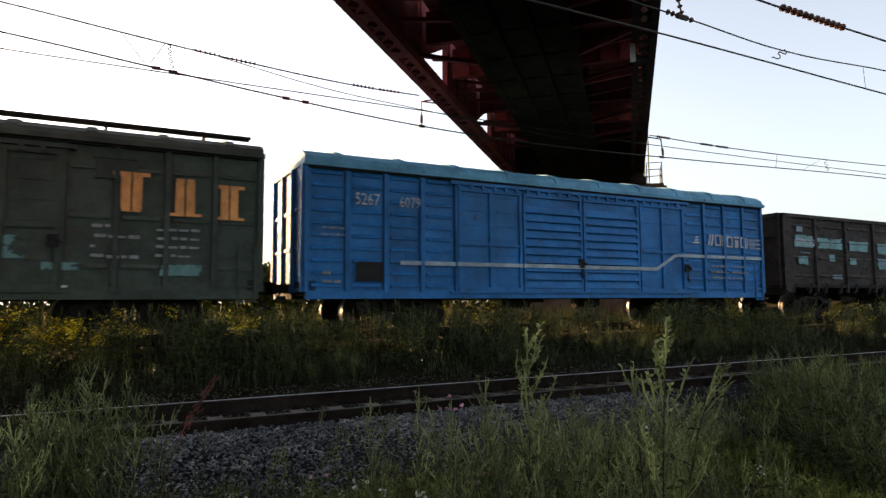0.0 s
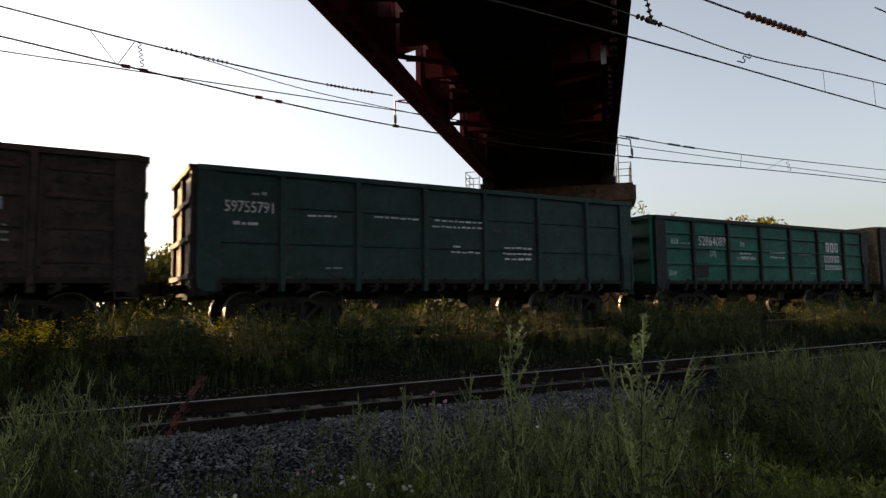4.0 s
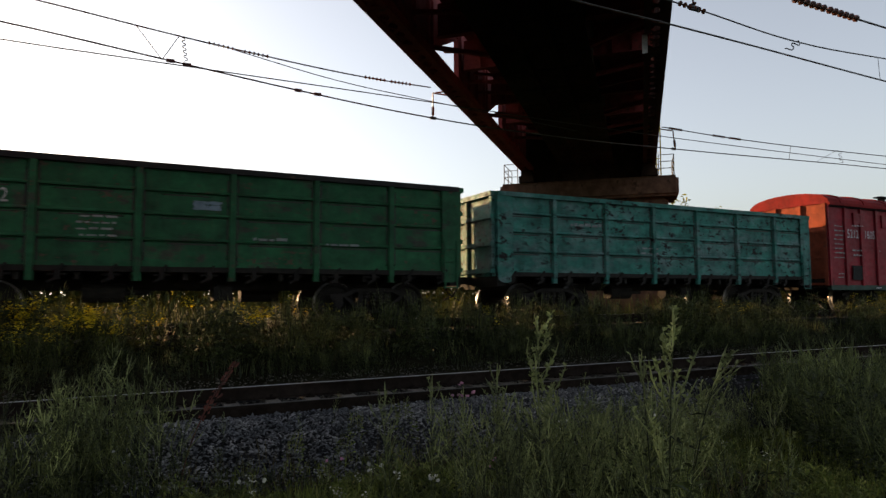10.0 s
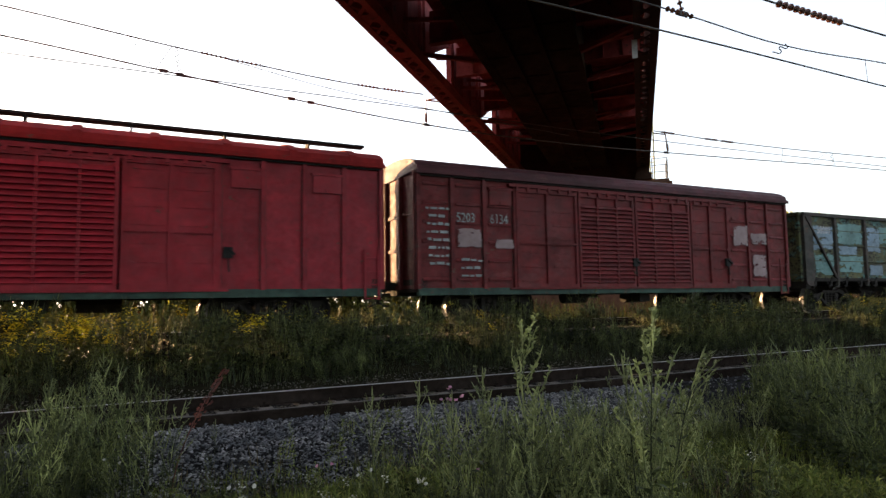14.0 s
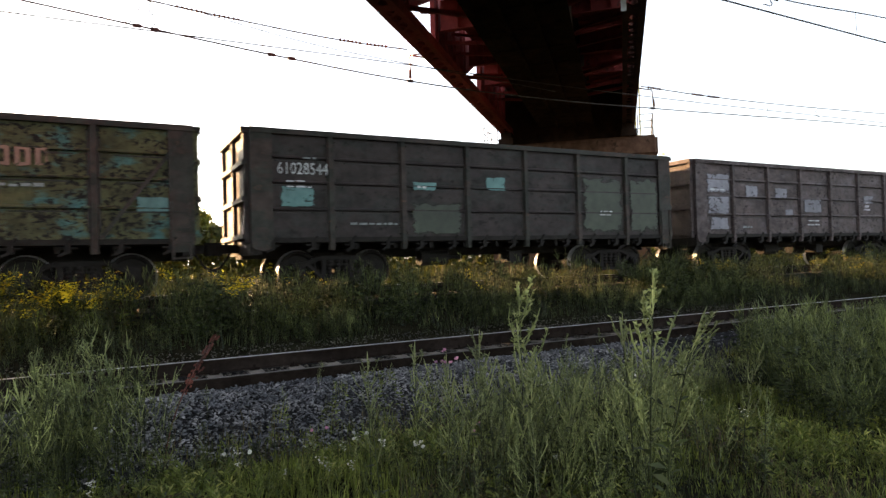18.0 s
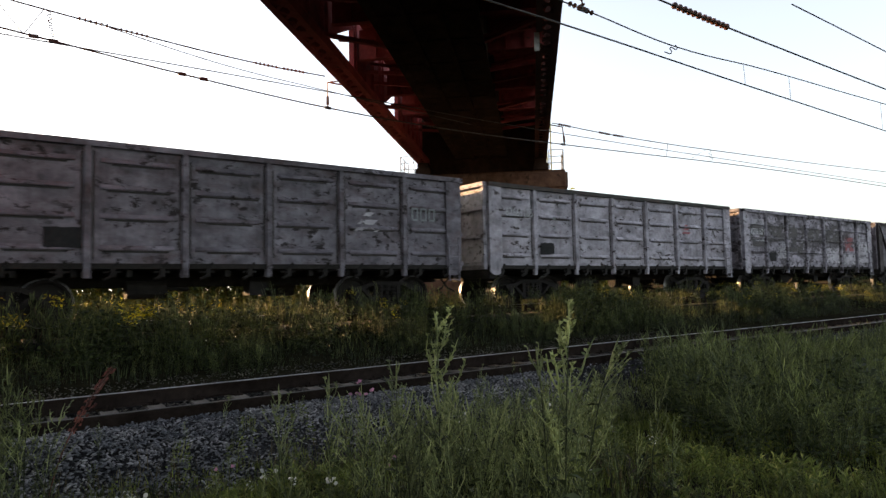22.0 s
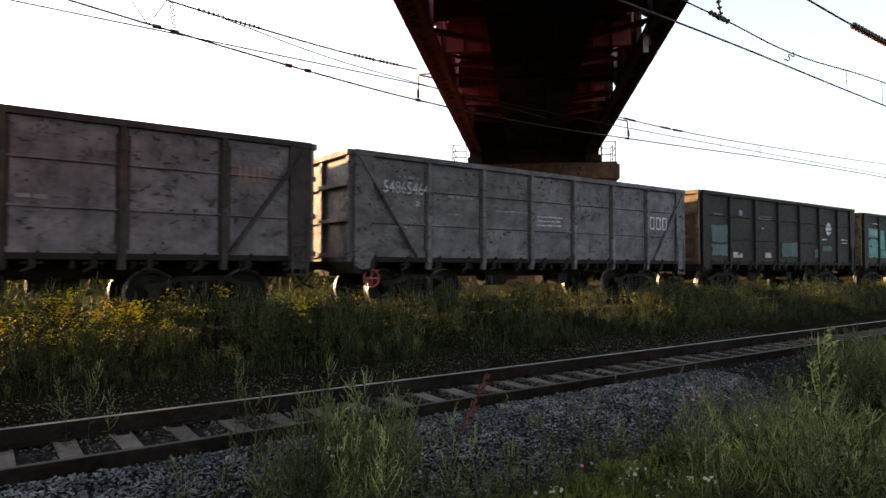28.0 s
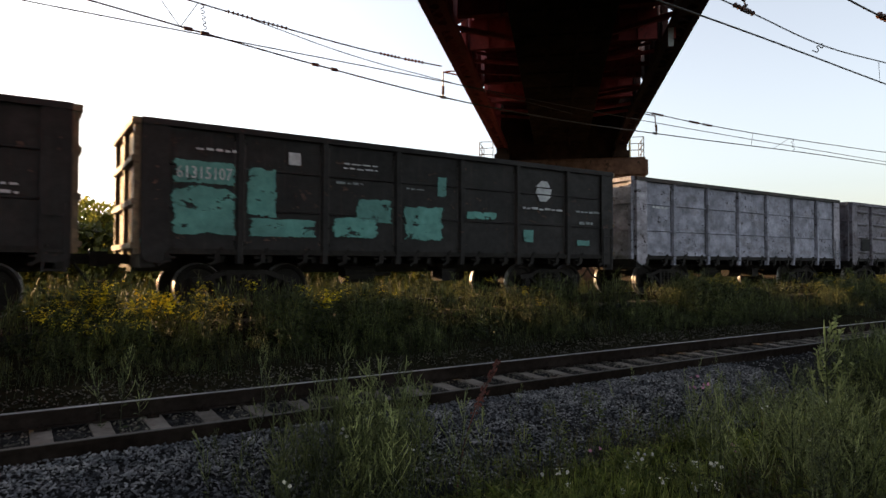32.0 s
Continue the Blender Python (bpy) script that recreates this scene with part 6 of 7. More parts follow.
    ("gon", dict(label="charcoal open wagon with large flaking turquoise patches", paint=CHAR, kind="plain", top=3.70, end=TAN, text=[("61315107", 0.33, 2.62, 0.34)], patch=[(M_TURQ, 0.30, 0.95, 2.52, 2.98), (M_TURQ, 0.28, 0.97, 1.52, 2.50), (M_TURQ, 1.07, 1.42, 1.90, 2.98), (M_TURQ, 1.07, 1.93, 1.52, 1.90), (M_TURQ, 2.08, 2.72, 1.52, 2.0), (M_TURQ, 2.4, 2.93, 1.9, 2.45), (M_TURQ, 3.08, 3.7, 1.52, 2.35), (M_TURQ, 4.08, 4.6, 2.1, 2.3), (M_TURQ, 5.1, 5.3, 1.55, 1.9), (M_TURQ, 0.0, 0.24, 1.1, 1.6), (M_TURQ, 3.6, 3.75, 2.6, 3.1), (M_TURQ, 6.2, 6.5, 1.5, 1.65)], marks=[("disc", 5.5, 2.65, 0.62, M_WHITE), ("square", 1.55, 3.05, 0.26, M_WHITE)], bars=[(0.5, 0.95, 3.15, 3.3, 1, M_WHITE), (5.1, 5.9, 2.4, 2.58, 1, M_WHITE), (6.15, 6.75, 2.4, 2.56, 1), (2.2, 2.7, 3.05, 3.25, 2, M_WHITE), (2.1, 2.5, 2.7, 2.85, 1), (3.1, 3.5, 2.7, 2.8, 1), (6.2, 6.6, 2.05, 2.3, 1)])),
    ("gon", dict(label="pale blue-grey open wagon with flaking paint", paint=ICE, kind="plain", top=3.68, rim=GREYBR, corner=WHITE, bars=[(0.4, 0.9, 2.7, 2.9, 1, M_WHITE)])),
    ("gon", dict(label="grey open wagon with a dark plate", paint=LILAC, kind="ribs", top=3.68, patch=[(M_DKPLATE, 0.5, 0.9, 1.6, 2.1)], patch_label="dark steel plate")),
]
# distance of each wagon's leading end along the line when the clip starts
LEAD = [-16.02, 0.66, 17.49, 31.38, 45.25, 59.14, 73.04, 86.98, 100.9, 117.53, 132.56, 146.51, 160.48, 174.38, 188.24, 202.09, 215.89, 229.76, 243.68, 257.6, 271.48, 285.4]
WAGONS = []
for i, (kind, s) in enumerate(SPECS):
    w = gondola(i, s) if kind == "gon" else boxcar(i, s)
    w.location = (LEAD[i] + (GON_L if kind == "gon" else s["length"]) / 2, TRACK_Y, RAIL_Z)
    WAGONS.append(w)

# ---- plants ----
RNG = np.random.default_rng(7)
M_GRASS = leaf_mat("meadow_grass", (0.042, 0.058, 0.010), (0.220, 0.258, 0.056), 0.28)
M_DRYGRASS = leaf_mat("dry_grass", (0.065, 0.052, 0.024), (0.15, 0.118, 0.06), 0.35)
# leaf colours darkened and pale spikes lifted to paint shade deep in the growth
M_MUG = leaf_mat("grey_green_mugwort_leaf", (0.0115, 0.0165, 0.0055), (0.054, 0.070, 0.0235), 0.1)
M_SPIKE = leaf_mat("pale_mugwort_spike", (0.090, 0.112, 0.043), (0.282, 0.315, 0.145), 0.1)
M_VERGE = leaf_mat("dull_green_verge_weed", (0.0110, 0.0175, 0.0055), (0.054, 0.075, 0.0225), 0.12)
M_VERGETIP = leaf_mat("green_verge_spike", (0.062, 0.084, 0.026), (0.185, 0.218, 0.080), 0.1)
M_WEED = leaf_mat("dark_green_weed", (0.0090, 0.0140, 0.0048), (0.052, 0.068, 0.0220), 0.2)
# raised to paint light on the weed tops
M_WEEDTIP = leaf_mat("lit_weed_spike", (0.046, 0.060, 0.020), (0.152, 0.172, 0.064), 0.18)
M_BROWNWEED = leaf_mat("dry_brown_weed", (0.045, 0.032, 0.018), (0.095, 0.070, 0.040), 0.25)
M_FRESH = leaf_mat("fresh_green_shoot", (0.055, 0.080, 0.015), (0.175, 0.212, 0.050), 0.25)
M_FRESHTIP = leaf_mat("yellow_green_shoot", (0.140, 0.160, 0.042), (0.275, 0.275, 0.092), 0.25)
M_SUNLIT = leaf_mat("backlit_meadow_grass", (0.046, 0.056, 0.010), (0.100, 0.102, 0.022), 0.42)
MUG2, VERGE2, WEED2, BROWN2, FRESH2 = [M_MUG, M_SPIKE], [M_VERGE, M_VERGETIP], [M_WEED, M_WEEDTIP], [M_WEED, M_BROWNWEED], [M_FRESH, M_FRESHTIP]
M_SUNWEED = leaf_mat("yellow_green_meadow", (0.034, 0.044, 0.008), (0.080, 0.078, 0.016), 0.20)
M_YFLOWER = leaf_mat("yellow_flower", (0.60, 0.47, 0.015), (0.80, 0.66, 0.04), 0.40)
M_WFLOWER = leaf_mat("white_flower", (0.42, 0.41, 0.42), (0.60, 0.59, 0.60), 0.3)
M_PINKFLOWER = leaf_mat("pink_flower", (0.36, 0.13, 0.27), (0.50, 0.24, 0.38), 0.3)
M_DOCK = leaf_mat("red_brown_dock", (0.085, 0.027, 0.023), (0.150, 0.050, 0.042), 0.3)
M_BARK = rough_mat("grey_bark", (0.05, 0.04, 0.03), (0.11, 0.09, 0.07), 6, 0.95)
M_TREELEAF = leaf_mat("tree_leaf", (0.105, 0.122, 0.020), (0.270, 0.258, 0.050), 0.62)


def np_mesh(name, verts, tris, material, index=None):
    """material: one, or a list that index picks from triangle by triangle."""
    me = bpy.data.meshes.new(name)
    me.vertices.add(len(verts))
    me.vertices.foreach_set("co", np.asarray(verts, dtype=np.float32).ravel())
    me.loops.add(3 * len(tris))
    me.loops.foreach_set("vertex_index", np.asarray(tris, dtype=np.int32).ravel())
    me.polygons.add(len(tris))
    me.polygons.foreach_set("loop_start", np.arange(0, 3 * len(tris), 3, dtype=np.int32))
    for m in material if isinstance(material, (list, tuple)) else [material]:
        me.materials.append(m)
    if index is not None:
        me.polygons.foreach_set("material_index", np.asarray(index, dtype=np.int32))
    me.update(calc_edges=True)
    me.validate()
    return me


def strip_tris(n):
    """Triangles of a blade made of n pairs and a tip."""
    t = []
    for k in range(n - 1):
        t += [(2 * k, 2 * k + 1, 2 * k + 3), (2 * k, 2 * k + 3, 2 * k + 2)]
    return t + [(2 * n - 2, 2 * n - 1, 2 * n)]


def blades(xy, heights, width, bend, rng, levels=((0.0, 1.0), (0.4, 0.85), (0.75, 0.5))):
    """Grass blades at xy: tapered, bent strips."""
    n = len(xy)
    az, lean = rng.uniform(0, 2 * np.pi, n), rng.uniform(0.15, 1.0, n) * bend
    side = np.stack([-np.sin(az), np.cos(az)], 1)
    to = np.stack([np.cos(az), np.sin(az)], 1)
    z0 = np.array([ground_z(y) for y in xy[:, 1]]) - 0.03
    rows = []
    for f, w in levels:
        c = xy + to * (heights * lean * f ** 2)[:, None]
        z = z0 + heights * f * (1 - 0.25 * lean * f)
        for s in (-1, 1):
            rows.append(np.column_stack([c + side * (s * width * w / 2)[:, None], z]))
    rows.append(np.column_stack([xy + to * (heights * lean)[:, None], z0 + heights * (1 - 0.3 * lean)]))
    v = np.stack(rows, 1).reshape(-1, 3)
    t = np.array(strip_tris(len(levels)))
    tri = (np.arange(n)[:, None, None] * (2 * len(levels) + 1) + t[None]).reshape(-1, 3)
    return v, tri


class Plant:
    """Collects tubes and leaves of one herb, each piece with the number of its material."""

    def __init__(self, rng):
        self.v, self.t, self.m, self.rng = [], [], [], rng

    def tube(self, pts, radii, mat):
        n = len(self.v)
        for p, r in zip(pts, radii):
            for k in range(3):
                self.v.append((p[0] + r * math.cos(2.1 * k), p[1] + r * math.sin(2.1 * k), p[2]))
        for i in range(len(pts) - 1):
            for k in range(3):
                a, b = n + 3 * i + k, n + 3 * i + (k + 1) % 3
                self.t += [(a, b, b + 3), (a, b + 3, a + 3)]
                self.m += [mat, mat]

    def leaf(self, p, d, size, w, mat):
        d = np.array(d) / np.linalg.norm(d)
        s = np.cross(d, self.rng.normal(size=3))
        s /= np.linalg.norm(s) + 1e-6
        n, mid = len(self.v), np.array(p) + d * size * 0.5
        self.v += [tuple(p), tuple(mid + s * size * w / 2), tuple(mid - s * size * w / 2), tuple(np.array(p) + d * size - np.array((0, 0, 0.15 * size)))]
        self.t += [(n, n + 2, n + 1), (n + 1, n + 2, n + 3)]
        self.m += [mat, mat]

    def done(self):
        return np.array(self.v), np.array(self.t), np.array(self.m)


def mugwort(rng, branches=15, beads=3, leaves=16, low=0.35, thick=1.0, reach=1.0, segs=3):
    """A mugwort one metre tall: branches rise close to the stem and end in lumpy flower spikes. Materials: 0 leaves and stem, 1 spikes."""
    p = Plant(rng)
    bend = rng.normal(0, 0.06, 2)

    def stem(f):
        return np.array((bend[0] * f * f, bend[1] * f * f, f))
    p.tube([stem(f) for f in (0, 0.35, 0.7, 0.88)], [0.0048, 0.004, 0.0032, 0.0022], 0)
    p.tube([stem(f) for f in (0.84, 0.91, 0.96, 1.0)], [0.0025 * thick, 0.0055 * thick, 0.0050 * thick, 0.0012], 1)
    for k in range(branches):
        f = low + (0.92 - low) * (k + rng.uniform(0, 1)) / branches
        az = rng.uniform(0, 6.283)
        out = np.array((math.cos(az), math.sin(az), 0.0))
        size = (0.09 + 0.30 * (1 - f)) * rng.uniform(0.6, 1.25)
        q = stem(f)
        pts, d = [q], out * rng.uniform(0.35, 0.75) * reach + np.array((0, 0, 0.75))
        for j in range(segs):
            q = q + d / np.linalg.norm(d) * size / segs
            pts.append(q)
            d = d * np.array((0.6, 0.6, 1.0)) + rng.normal(0, 0.10, 3)
        rad = [0.0014, 0.0034, 0.0040, 0.0012] if segs == 3 else [0.0015, 0.0042, 0.0012]
        p.tube(pts, [r * thick * rng.uniform(0.75, 1.25) for r in rad], 1)
        for j in range(beads):
            g = rng.uniform(0.3, 0.95) * segs
            i = min(segs - 1, int(g))
            a2 = rng.uniform(0, 6.283)
            p.leaf(pts[i] + (pts[i + 1] - pts[i]) * (g - i), (math.cos(a2) * 0.8, math.sin(a2) * 0.8, 0.8), 0.026 * thick, 0.42, 1)
    for k in range(leaves):
        f = rng.uniform(0.05, 0.85)
        a2 = rng.uniform(0, 6.283)
        p.leaf(stem(f), (math.cos(a2), math.sin(a2), rng.uniform(-0.1, 0.8)), rng.uniform(0.05, 0.10) * (1.2 - 0.7 * f), 0.26, 0)
    return p.done()


def mound(rng, leaves=110, size=0.10, top=14):
    """A leafy herb one metre tall and as broad: leaves thick on the outside of a rounded body, thin shoots above it."""
    p = Plant(rng)
    for k in range(leaves):
        az, f = rng.uniform(0, 6.283), rng.uniform(0.06, 0.92)
        r = 0.30 * math.sin(math.pi * min(1.0, 0.22 + 0.78 * f)) ** 0.7 * rng.uniform(0.45, 1.0)
        p.leaf((r * math.cos(az), r * math.sin(az), f), (math.cos(az), math.sin(az), rng.uniform(-0.2, 0.9)), size * rng.uniform(0.6, 1.3), rng.uniform(0.28, 0.5), 0)
    for k in range(top):
        az, r = rng.uniform(0, 6.283), rng.uniform(0.0, 0.24)
        a, z = np.array((r * math.cos(az), r * math.sin(az), 0.55)), rng.uniform(0.85, 1.12)
        e = np.array((1.25 * a[0], 1.25 * a[1], z))
        p.tube([a, (a + e) / 2, e], [0.0025, 0.0045, 0.0015], 1)
    return p.done()


def shoot(rng, leaves=16):
    """A fresh low shoot one metre tall before scaling: upright, with narrow leaves all round."""
    p = Plant(rng)
    p.tube([(0, 0, 0), (rng.normal(0, 0.05), rng.normal(0, 0.05), 0.9)], [0.02, 0.008], 0)
    for k in range(leaves):
        f, az = rng.uniform(0.15, 1.0), rng.uniform(0, 6.283)
        p.leaf((0, 0, f * 0.85), (math.cos(az) * 0.7, math.sin(az) * 0.7, rng.uniform(0.4, 1.0)), rng.uniform(0.22, 0.42), 0.20, int(rng.uniform() < 0.3))
    return p.done()


def scatter(name, kinds, xy, heights, material, label, category, lean=0.12):
    """Sets copies of the given herbs at xy, joined into one mesh."""
    V, T, M, n = [], [], [], 0
    pick = RNG.integers(0, len(kinds), len(xy))
    for (x, y), h, k in zip(xy, heights, pick):
        v, t, *m = kinds[k]
        a = RNG.uniform(0, 2 * np.pi)
        c, s = math.cos(a), math.sin(a)
        w = h * RNG.uniform(0.8, 1.1)
        lx, ly = RNG.normal(0, lean, 2)
        q = np.column_stack([x + w * (v[:, 0] * c - v[:, 1] * s) + lx * v[:, 2] ** 2 * h, y + w * (v[:, 0] * s + v[:, 1] * c) + ly * v[:, 2] ** 2 * h, ground_z(y) - 0.04 + h * v[:, 2]])
        V.append(q)
        T.append(t + n)
        if m:
            M.append(m[0])
        n += len(v)
    me = np_mesh(name, np.concatenate(V), np.concatenate(T), material, np.concatenate(M) if M else None)
    return tagged(new(name, me), label, category, kind="stuff")


def rand_xy(n, x0, x1, y0, y1):
    return np.column_stack([RNG.uniform(x0, x1, n), RNG.uniform(y0, y1, n)])


def clumpy(xy, scale, keep):
    """Keeps the points that lie in the thicker patches."""
    v = np.array([noise.noise((x * scale, y * scale, 3.0)) for x, y in xy])
    return xy[v > keep]


FULL = [mugwort(RNG, 16, 6, 18, 0.35, 1.0, 1.2) for _ in range(10)]
BUSHY = [mugwort(RNG, 13, 0, 36, 0.36, 1.25, 1.3, 2) for _ in range(8)]
SLIM = [mugwort(RNG, 6, 0, 12, 0.45, 1.7, 0.8, 2) for _ in range(6)]
MOUND = [mound(RNG) for _ in range(6)]
SHOOT = [shoot(RNG) for _ in range(8)]


LOW = ((0.0, 1.0), (0.55, 0.75))


def grass(name, n, box, h0, h1, w, bend, material, label, patch=None):
    xy = rand_xy(n, *box)
    if patch is not None:
        xy = clumpy(xy, 0.8, patch)
    hs = RNG.uniform(h0, h1, len(xy)) * np.array([0.75 + 0.5 * noise.noise((x * 0.9, y * 0.9, 1.0)) for x, y in xy])
    v, t = blades(xy, hs, np.full(len(xy), w) * RNG.uniform(0.6, 1.3, len(xy)), bend, RNG, *([LOW] if w > 0.0095 else []))
    return tagged(new(name, np_mesh(name, v, t, material)), label, "grass", kind="stuff")


# foreground verge: short grass, fresh low shoots, straw in dry patches
grass("grass", 34000, (-4.8, 3.9, -7.5, -3.1), 0.08, 0.26, 0.0095, 0.55, M_GRASS, "fresh green grass on the verge beside the track")
grass("grass", 9000, (-4.8, 3.9, -7.5, -2.9), 0.14, 0.40, 0.006, 0.6, M_DRYGRASS, "thin dry straw among the green grass", 0.0)
grass("grass", 12000, (4.5, 18, -8.5, -2.7), 0.2, 0.5, 0.014, 0.5, M_GRASS, "taller grass along the near track")
grass("grass", 9000, (-16, -6.5, -6, -3.0), 0.2, 0.5, 0.012, 0.5, M_GRASS, "grass on the verge beside the track")
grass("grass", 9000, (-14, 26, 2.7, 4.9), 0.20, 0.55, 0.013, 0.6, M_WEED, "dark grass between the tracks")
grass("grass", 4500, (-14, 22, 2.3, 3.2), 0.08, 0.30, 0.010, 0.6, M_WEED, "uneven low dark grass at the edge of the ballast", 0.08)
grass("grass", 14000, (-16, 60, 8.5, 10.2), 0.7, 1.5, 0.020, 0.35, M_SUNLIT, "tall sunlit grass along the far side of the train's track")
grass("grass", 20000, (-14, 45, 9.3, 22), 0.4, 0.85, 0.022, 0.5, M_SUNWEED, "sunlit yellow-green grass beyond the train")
grass("grass", 14000, (-40, 70, 18, 60), 0.5, 1.0, 0.06, 0.5, M_SUNWEED, "sunlit meadow grass far beyond the train")

xy = clumpy(rand_xy(8200, -4.4, 3.7, -7.4, -3.5), 0.7, -0.12)
scatter("low_shoots", SHOOT, xy, RNG.uniform(0.07, 0.24, len(xy)) * np.array([0.9 + 0.7 * noise.noise((x * 1.3, y * 1.3, 8.0)) for x, y in xy]), FRESH2, "fresh green shoots crowding the low verge", "weeds")
xy = clumpy(rand_xy(2600, -4.0, 1.5, -6.8, -3.4), 0.8, 0.10)
scatter("dry_shoots", SHOOT, xy, RNG.uniform(0.08, 0.24, len(xy)), BROWN2, "dry brownish patches in the low verge", "weeds")
xy = clumpy(rand_xy(900, -4.2, 3.5, -7.2, -3.3), 0.9, 0.0)
scatter("low_weeds", BUSHY, xy, RNG.uniform(0.14, 0.34, len(xy)), VERGE2, "grey-green low weeds among the grass", "weeds")
# bushy plants at the edge of the gravel
xy = np.array([(-2.35, -3.45), (-1.85, -3.15), (-1.35, -3.1), (-0.95, -3.3), (-1.1, -2.75), (-2.9, -3.7), (-0.3, -3.2), (-1.65, -3.6), (0.4, -3.0), (-0.6, -2.9)])
scatter("bushy_weeds", MOUND, xy, RNG.uniform(0.26, 0.52, len(xy)), FRESH2, "bright leafy weeds at the edge of the gravel", "weeds")
# thick mugwort in front
xy = np.column_stack([RNG.normal(-0.25, 0.55, 185), RNG.normal(-5.48, 0.42, 185)])
scatter("mugwort_clump", FULL, xy, 0.32 + 0.66 * RNG.random(len(xy)) ** 1.3, MUG2, "thick clump of grey-green mugwort on the verge", "weeds")
# clump by the gravel
xy = np.column_stack([RNG.normal(-3.64, 0.42, 205), RNG.normal(-3.14, 0.34, 205)])
scatter("mugwort_clump", BUSHY[:3] + FULL, xy, 0.38 + 0.60 * RNG.random(len(xy)) ** 1.4, WEED2, "clump of mugwort at the edge of the ballast", "weeds")
# tall growth along the verge, its near edge slanting away from the track
def past_edge(xy):
    return xy[xy[:, 0] > np.interp(xy[:, 1], (-6.9, -5.9, -4.55, -1.95), (2.6, 2.4, 3.4, 5.9))]


xy = past_edge(clumpy(rand_xy(1700, 2.4, 9.5, -6.6, -2.5), 0.6, -0.30))
scatter("verge_weeds", BUSHY, xy, RNG.uniform(0.55, 1.0, len(xy)) * np.interp(xy[:, 1], (-6.6, -5.2, -4.0, -2.5), (0.75, 1.08, 1.05, 0.85)) * np.interp(xy[:, 0], (3.0, 5.0, 9.0), (1.0, 0.98, 0.86)) * np.array([1.0 + 0.35 * noise.noise((x * 1.1, y * 1.1, 4.0)) for x, y in xy]), VERGE2, "tall grey-green weeds crowding the near track", "weeds")
xy = past_edge(rand_xy(260, 2.4, 7.0, -6.6, -2.9))
scatter("verge_mounds", MOUND, xy, RNG.uniform(0.4, 0.85, len(xy)), VERGE2, "leafy dark growth among the tall verge weeds", "weeds")
xy = clumpy(rand_xy(800, 9, 24, -6.5, -2.6), 0.6, -0.25)
scatter("verge_weeds", SLIM + BUSHY[:3], xy, RNG.uniform(0.5, 0.9, len(xy)) * (0.44 - 0.14 * xy[:, 1]), VERGE2, "tall dull green weeds farther along the near track", "weeds")
xy = rand_xy(240, 0.8, 4.6, -4.4, -2.9)
scatter("low_weeds", FULL, xy, RNG.uniform(0.25, 0.55, len(xy)), MUG2, "knee-high weeds at the edge of the ballast", "weeds")


# between the tracks: low in front, shoulder-high towards the train, in uneven mounds
def swell(xy):
    n = np.array([noise.noise((x * 0.55, y * 0.45, 2.0)) + 0.4 * noise.noise((x * 1.7, y * 1.2, 6.0)) for x, y in xy])
    return np.clip((xy[:, 1] - 1.75) / 2.3, 0.18, 1.0) * (0.91 + 0.50 * n)


xy = clumpy(np.concatenate([rand_xy(1400, -14, 16, 2.5, 4.8), rand_xy(500, 16, 40, 2.6, 4.9)]), 0.7, -0.22)
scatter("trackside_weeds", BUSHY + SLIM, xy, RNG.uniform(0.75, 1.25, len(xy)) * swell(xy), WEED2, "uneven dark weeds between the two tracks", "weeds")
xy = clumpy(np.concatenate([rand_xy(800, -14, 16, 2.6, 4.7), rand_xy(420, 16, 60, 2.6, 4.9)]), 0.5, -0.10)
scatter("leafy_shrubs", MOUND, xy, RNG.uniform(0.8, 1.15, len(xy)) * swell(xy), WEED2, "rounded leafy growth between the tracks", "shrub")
xy = clumpy(rand_xy(200, -14, 20, 2.5, 4.5), 0.9, 0.12)
scatter("dry_stalks", SLIM, xy, RNG.uniform(0.7, 1.2, len(xy)) * swell(xy), BROWN2, "dry brown stalks among the trackside weeds", "weeds")
xy = np.concatenate([np.column_stack([RNG.normal(cx, sx, n), RNG.normal(3.8, 0.4, n)]) for cx, sx, n in ((10.9, 0.8, 34), (13.6, 0.5, 14), (-2.0, 0.6, 14), (2.5, 0.6, 14), (21, 1.4, 24))])
scatter("leafy_shrubs", MOUND, xy, RNG.uniform(0.78, 1.15, len(xy)), [M_VERGE, M_WEEDTIP], "bushy dark green growth between the tracks", "shrub")
# yellow bloom
xy = np.concatenate([np.column_stack([RNG.normal(cx, sx, n), RNG.normal(cy, 0.4, n)]) for cx, sx, cy, n in ((-4.9, 0.5, 3.7, 26), (-3.4, 0.3, 3.9, 12), (0.5, 0.4, 4.3, 5), (4.5, 0.5, 4.4, 6), (13.4, 0.7, 4.2, 12), (20.5, 1.2, 4.0, 16), (28, 2, 4.2, 20))])
scatter("yellow_flowering_weeds", MOUND[:3] + SLIM, xy, RNG.uniform(0.5, 0.85, len(xy)), [M_SUNWEED, M_FRESH], "yellow-green flowering weeds by the train's track", "weeds")
BLOOM = []
for _ in range(4):
    V, T = [], []
    for k in range(34):
        p = np.array((RNG.normal(0, 0.07), RNG.normal(0, 0.07), RNG.uniform(0.80, 1.0)))
        a = RNG.uniform(0, 6.28)
        d = np.array((math.cos(a), math.sin(a), RNG.uniform(-0.2, 0.6))) * 0.025
        s = np.cross(d, (0.3, 0.2, 1)) * 0.7
        n = len(V)
        V.extend([p - d, p + s, p - s, p + d])
        T.extend([(n, n + 2, n + 1), (n + 1, n + 2, n + 3)])
    BLOOM.append((np.array(V), np.array(T)))
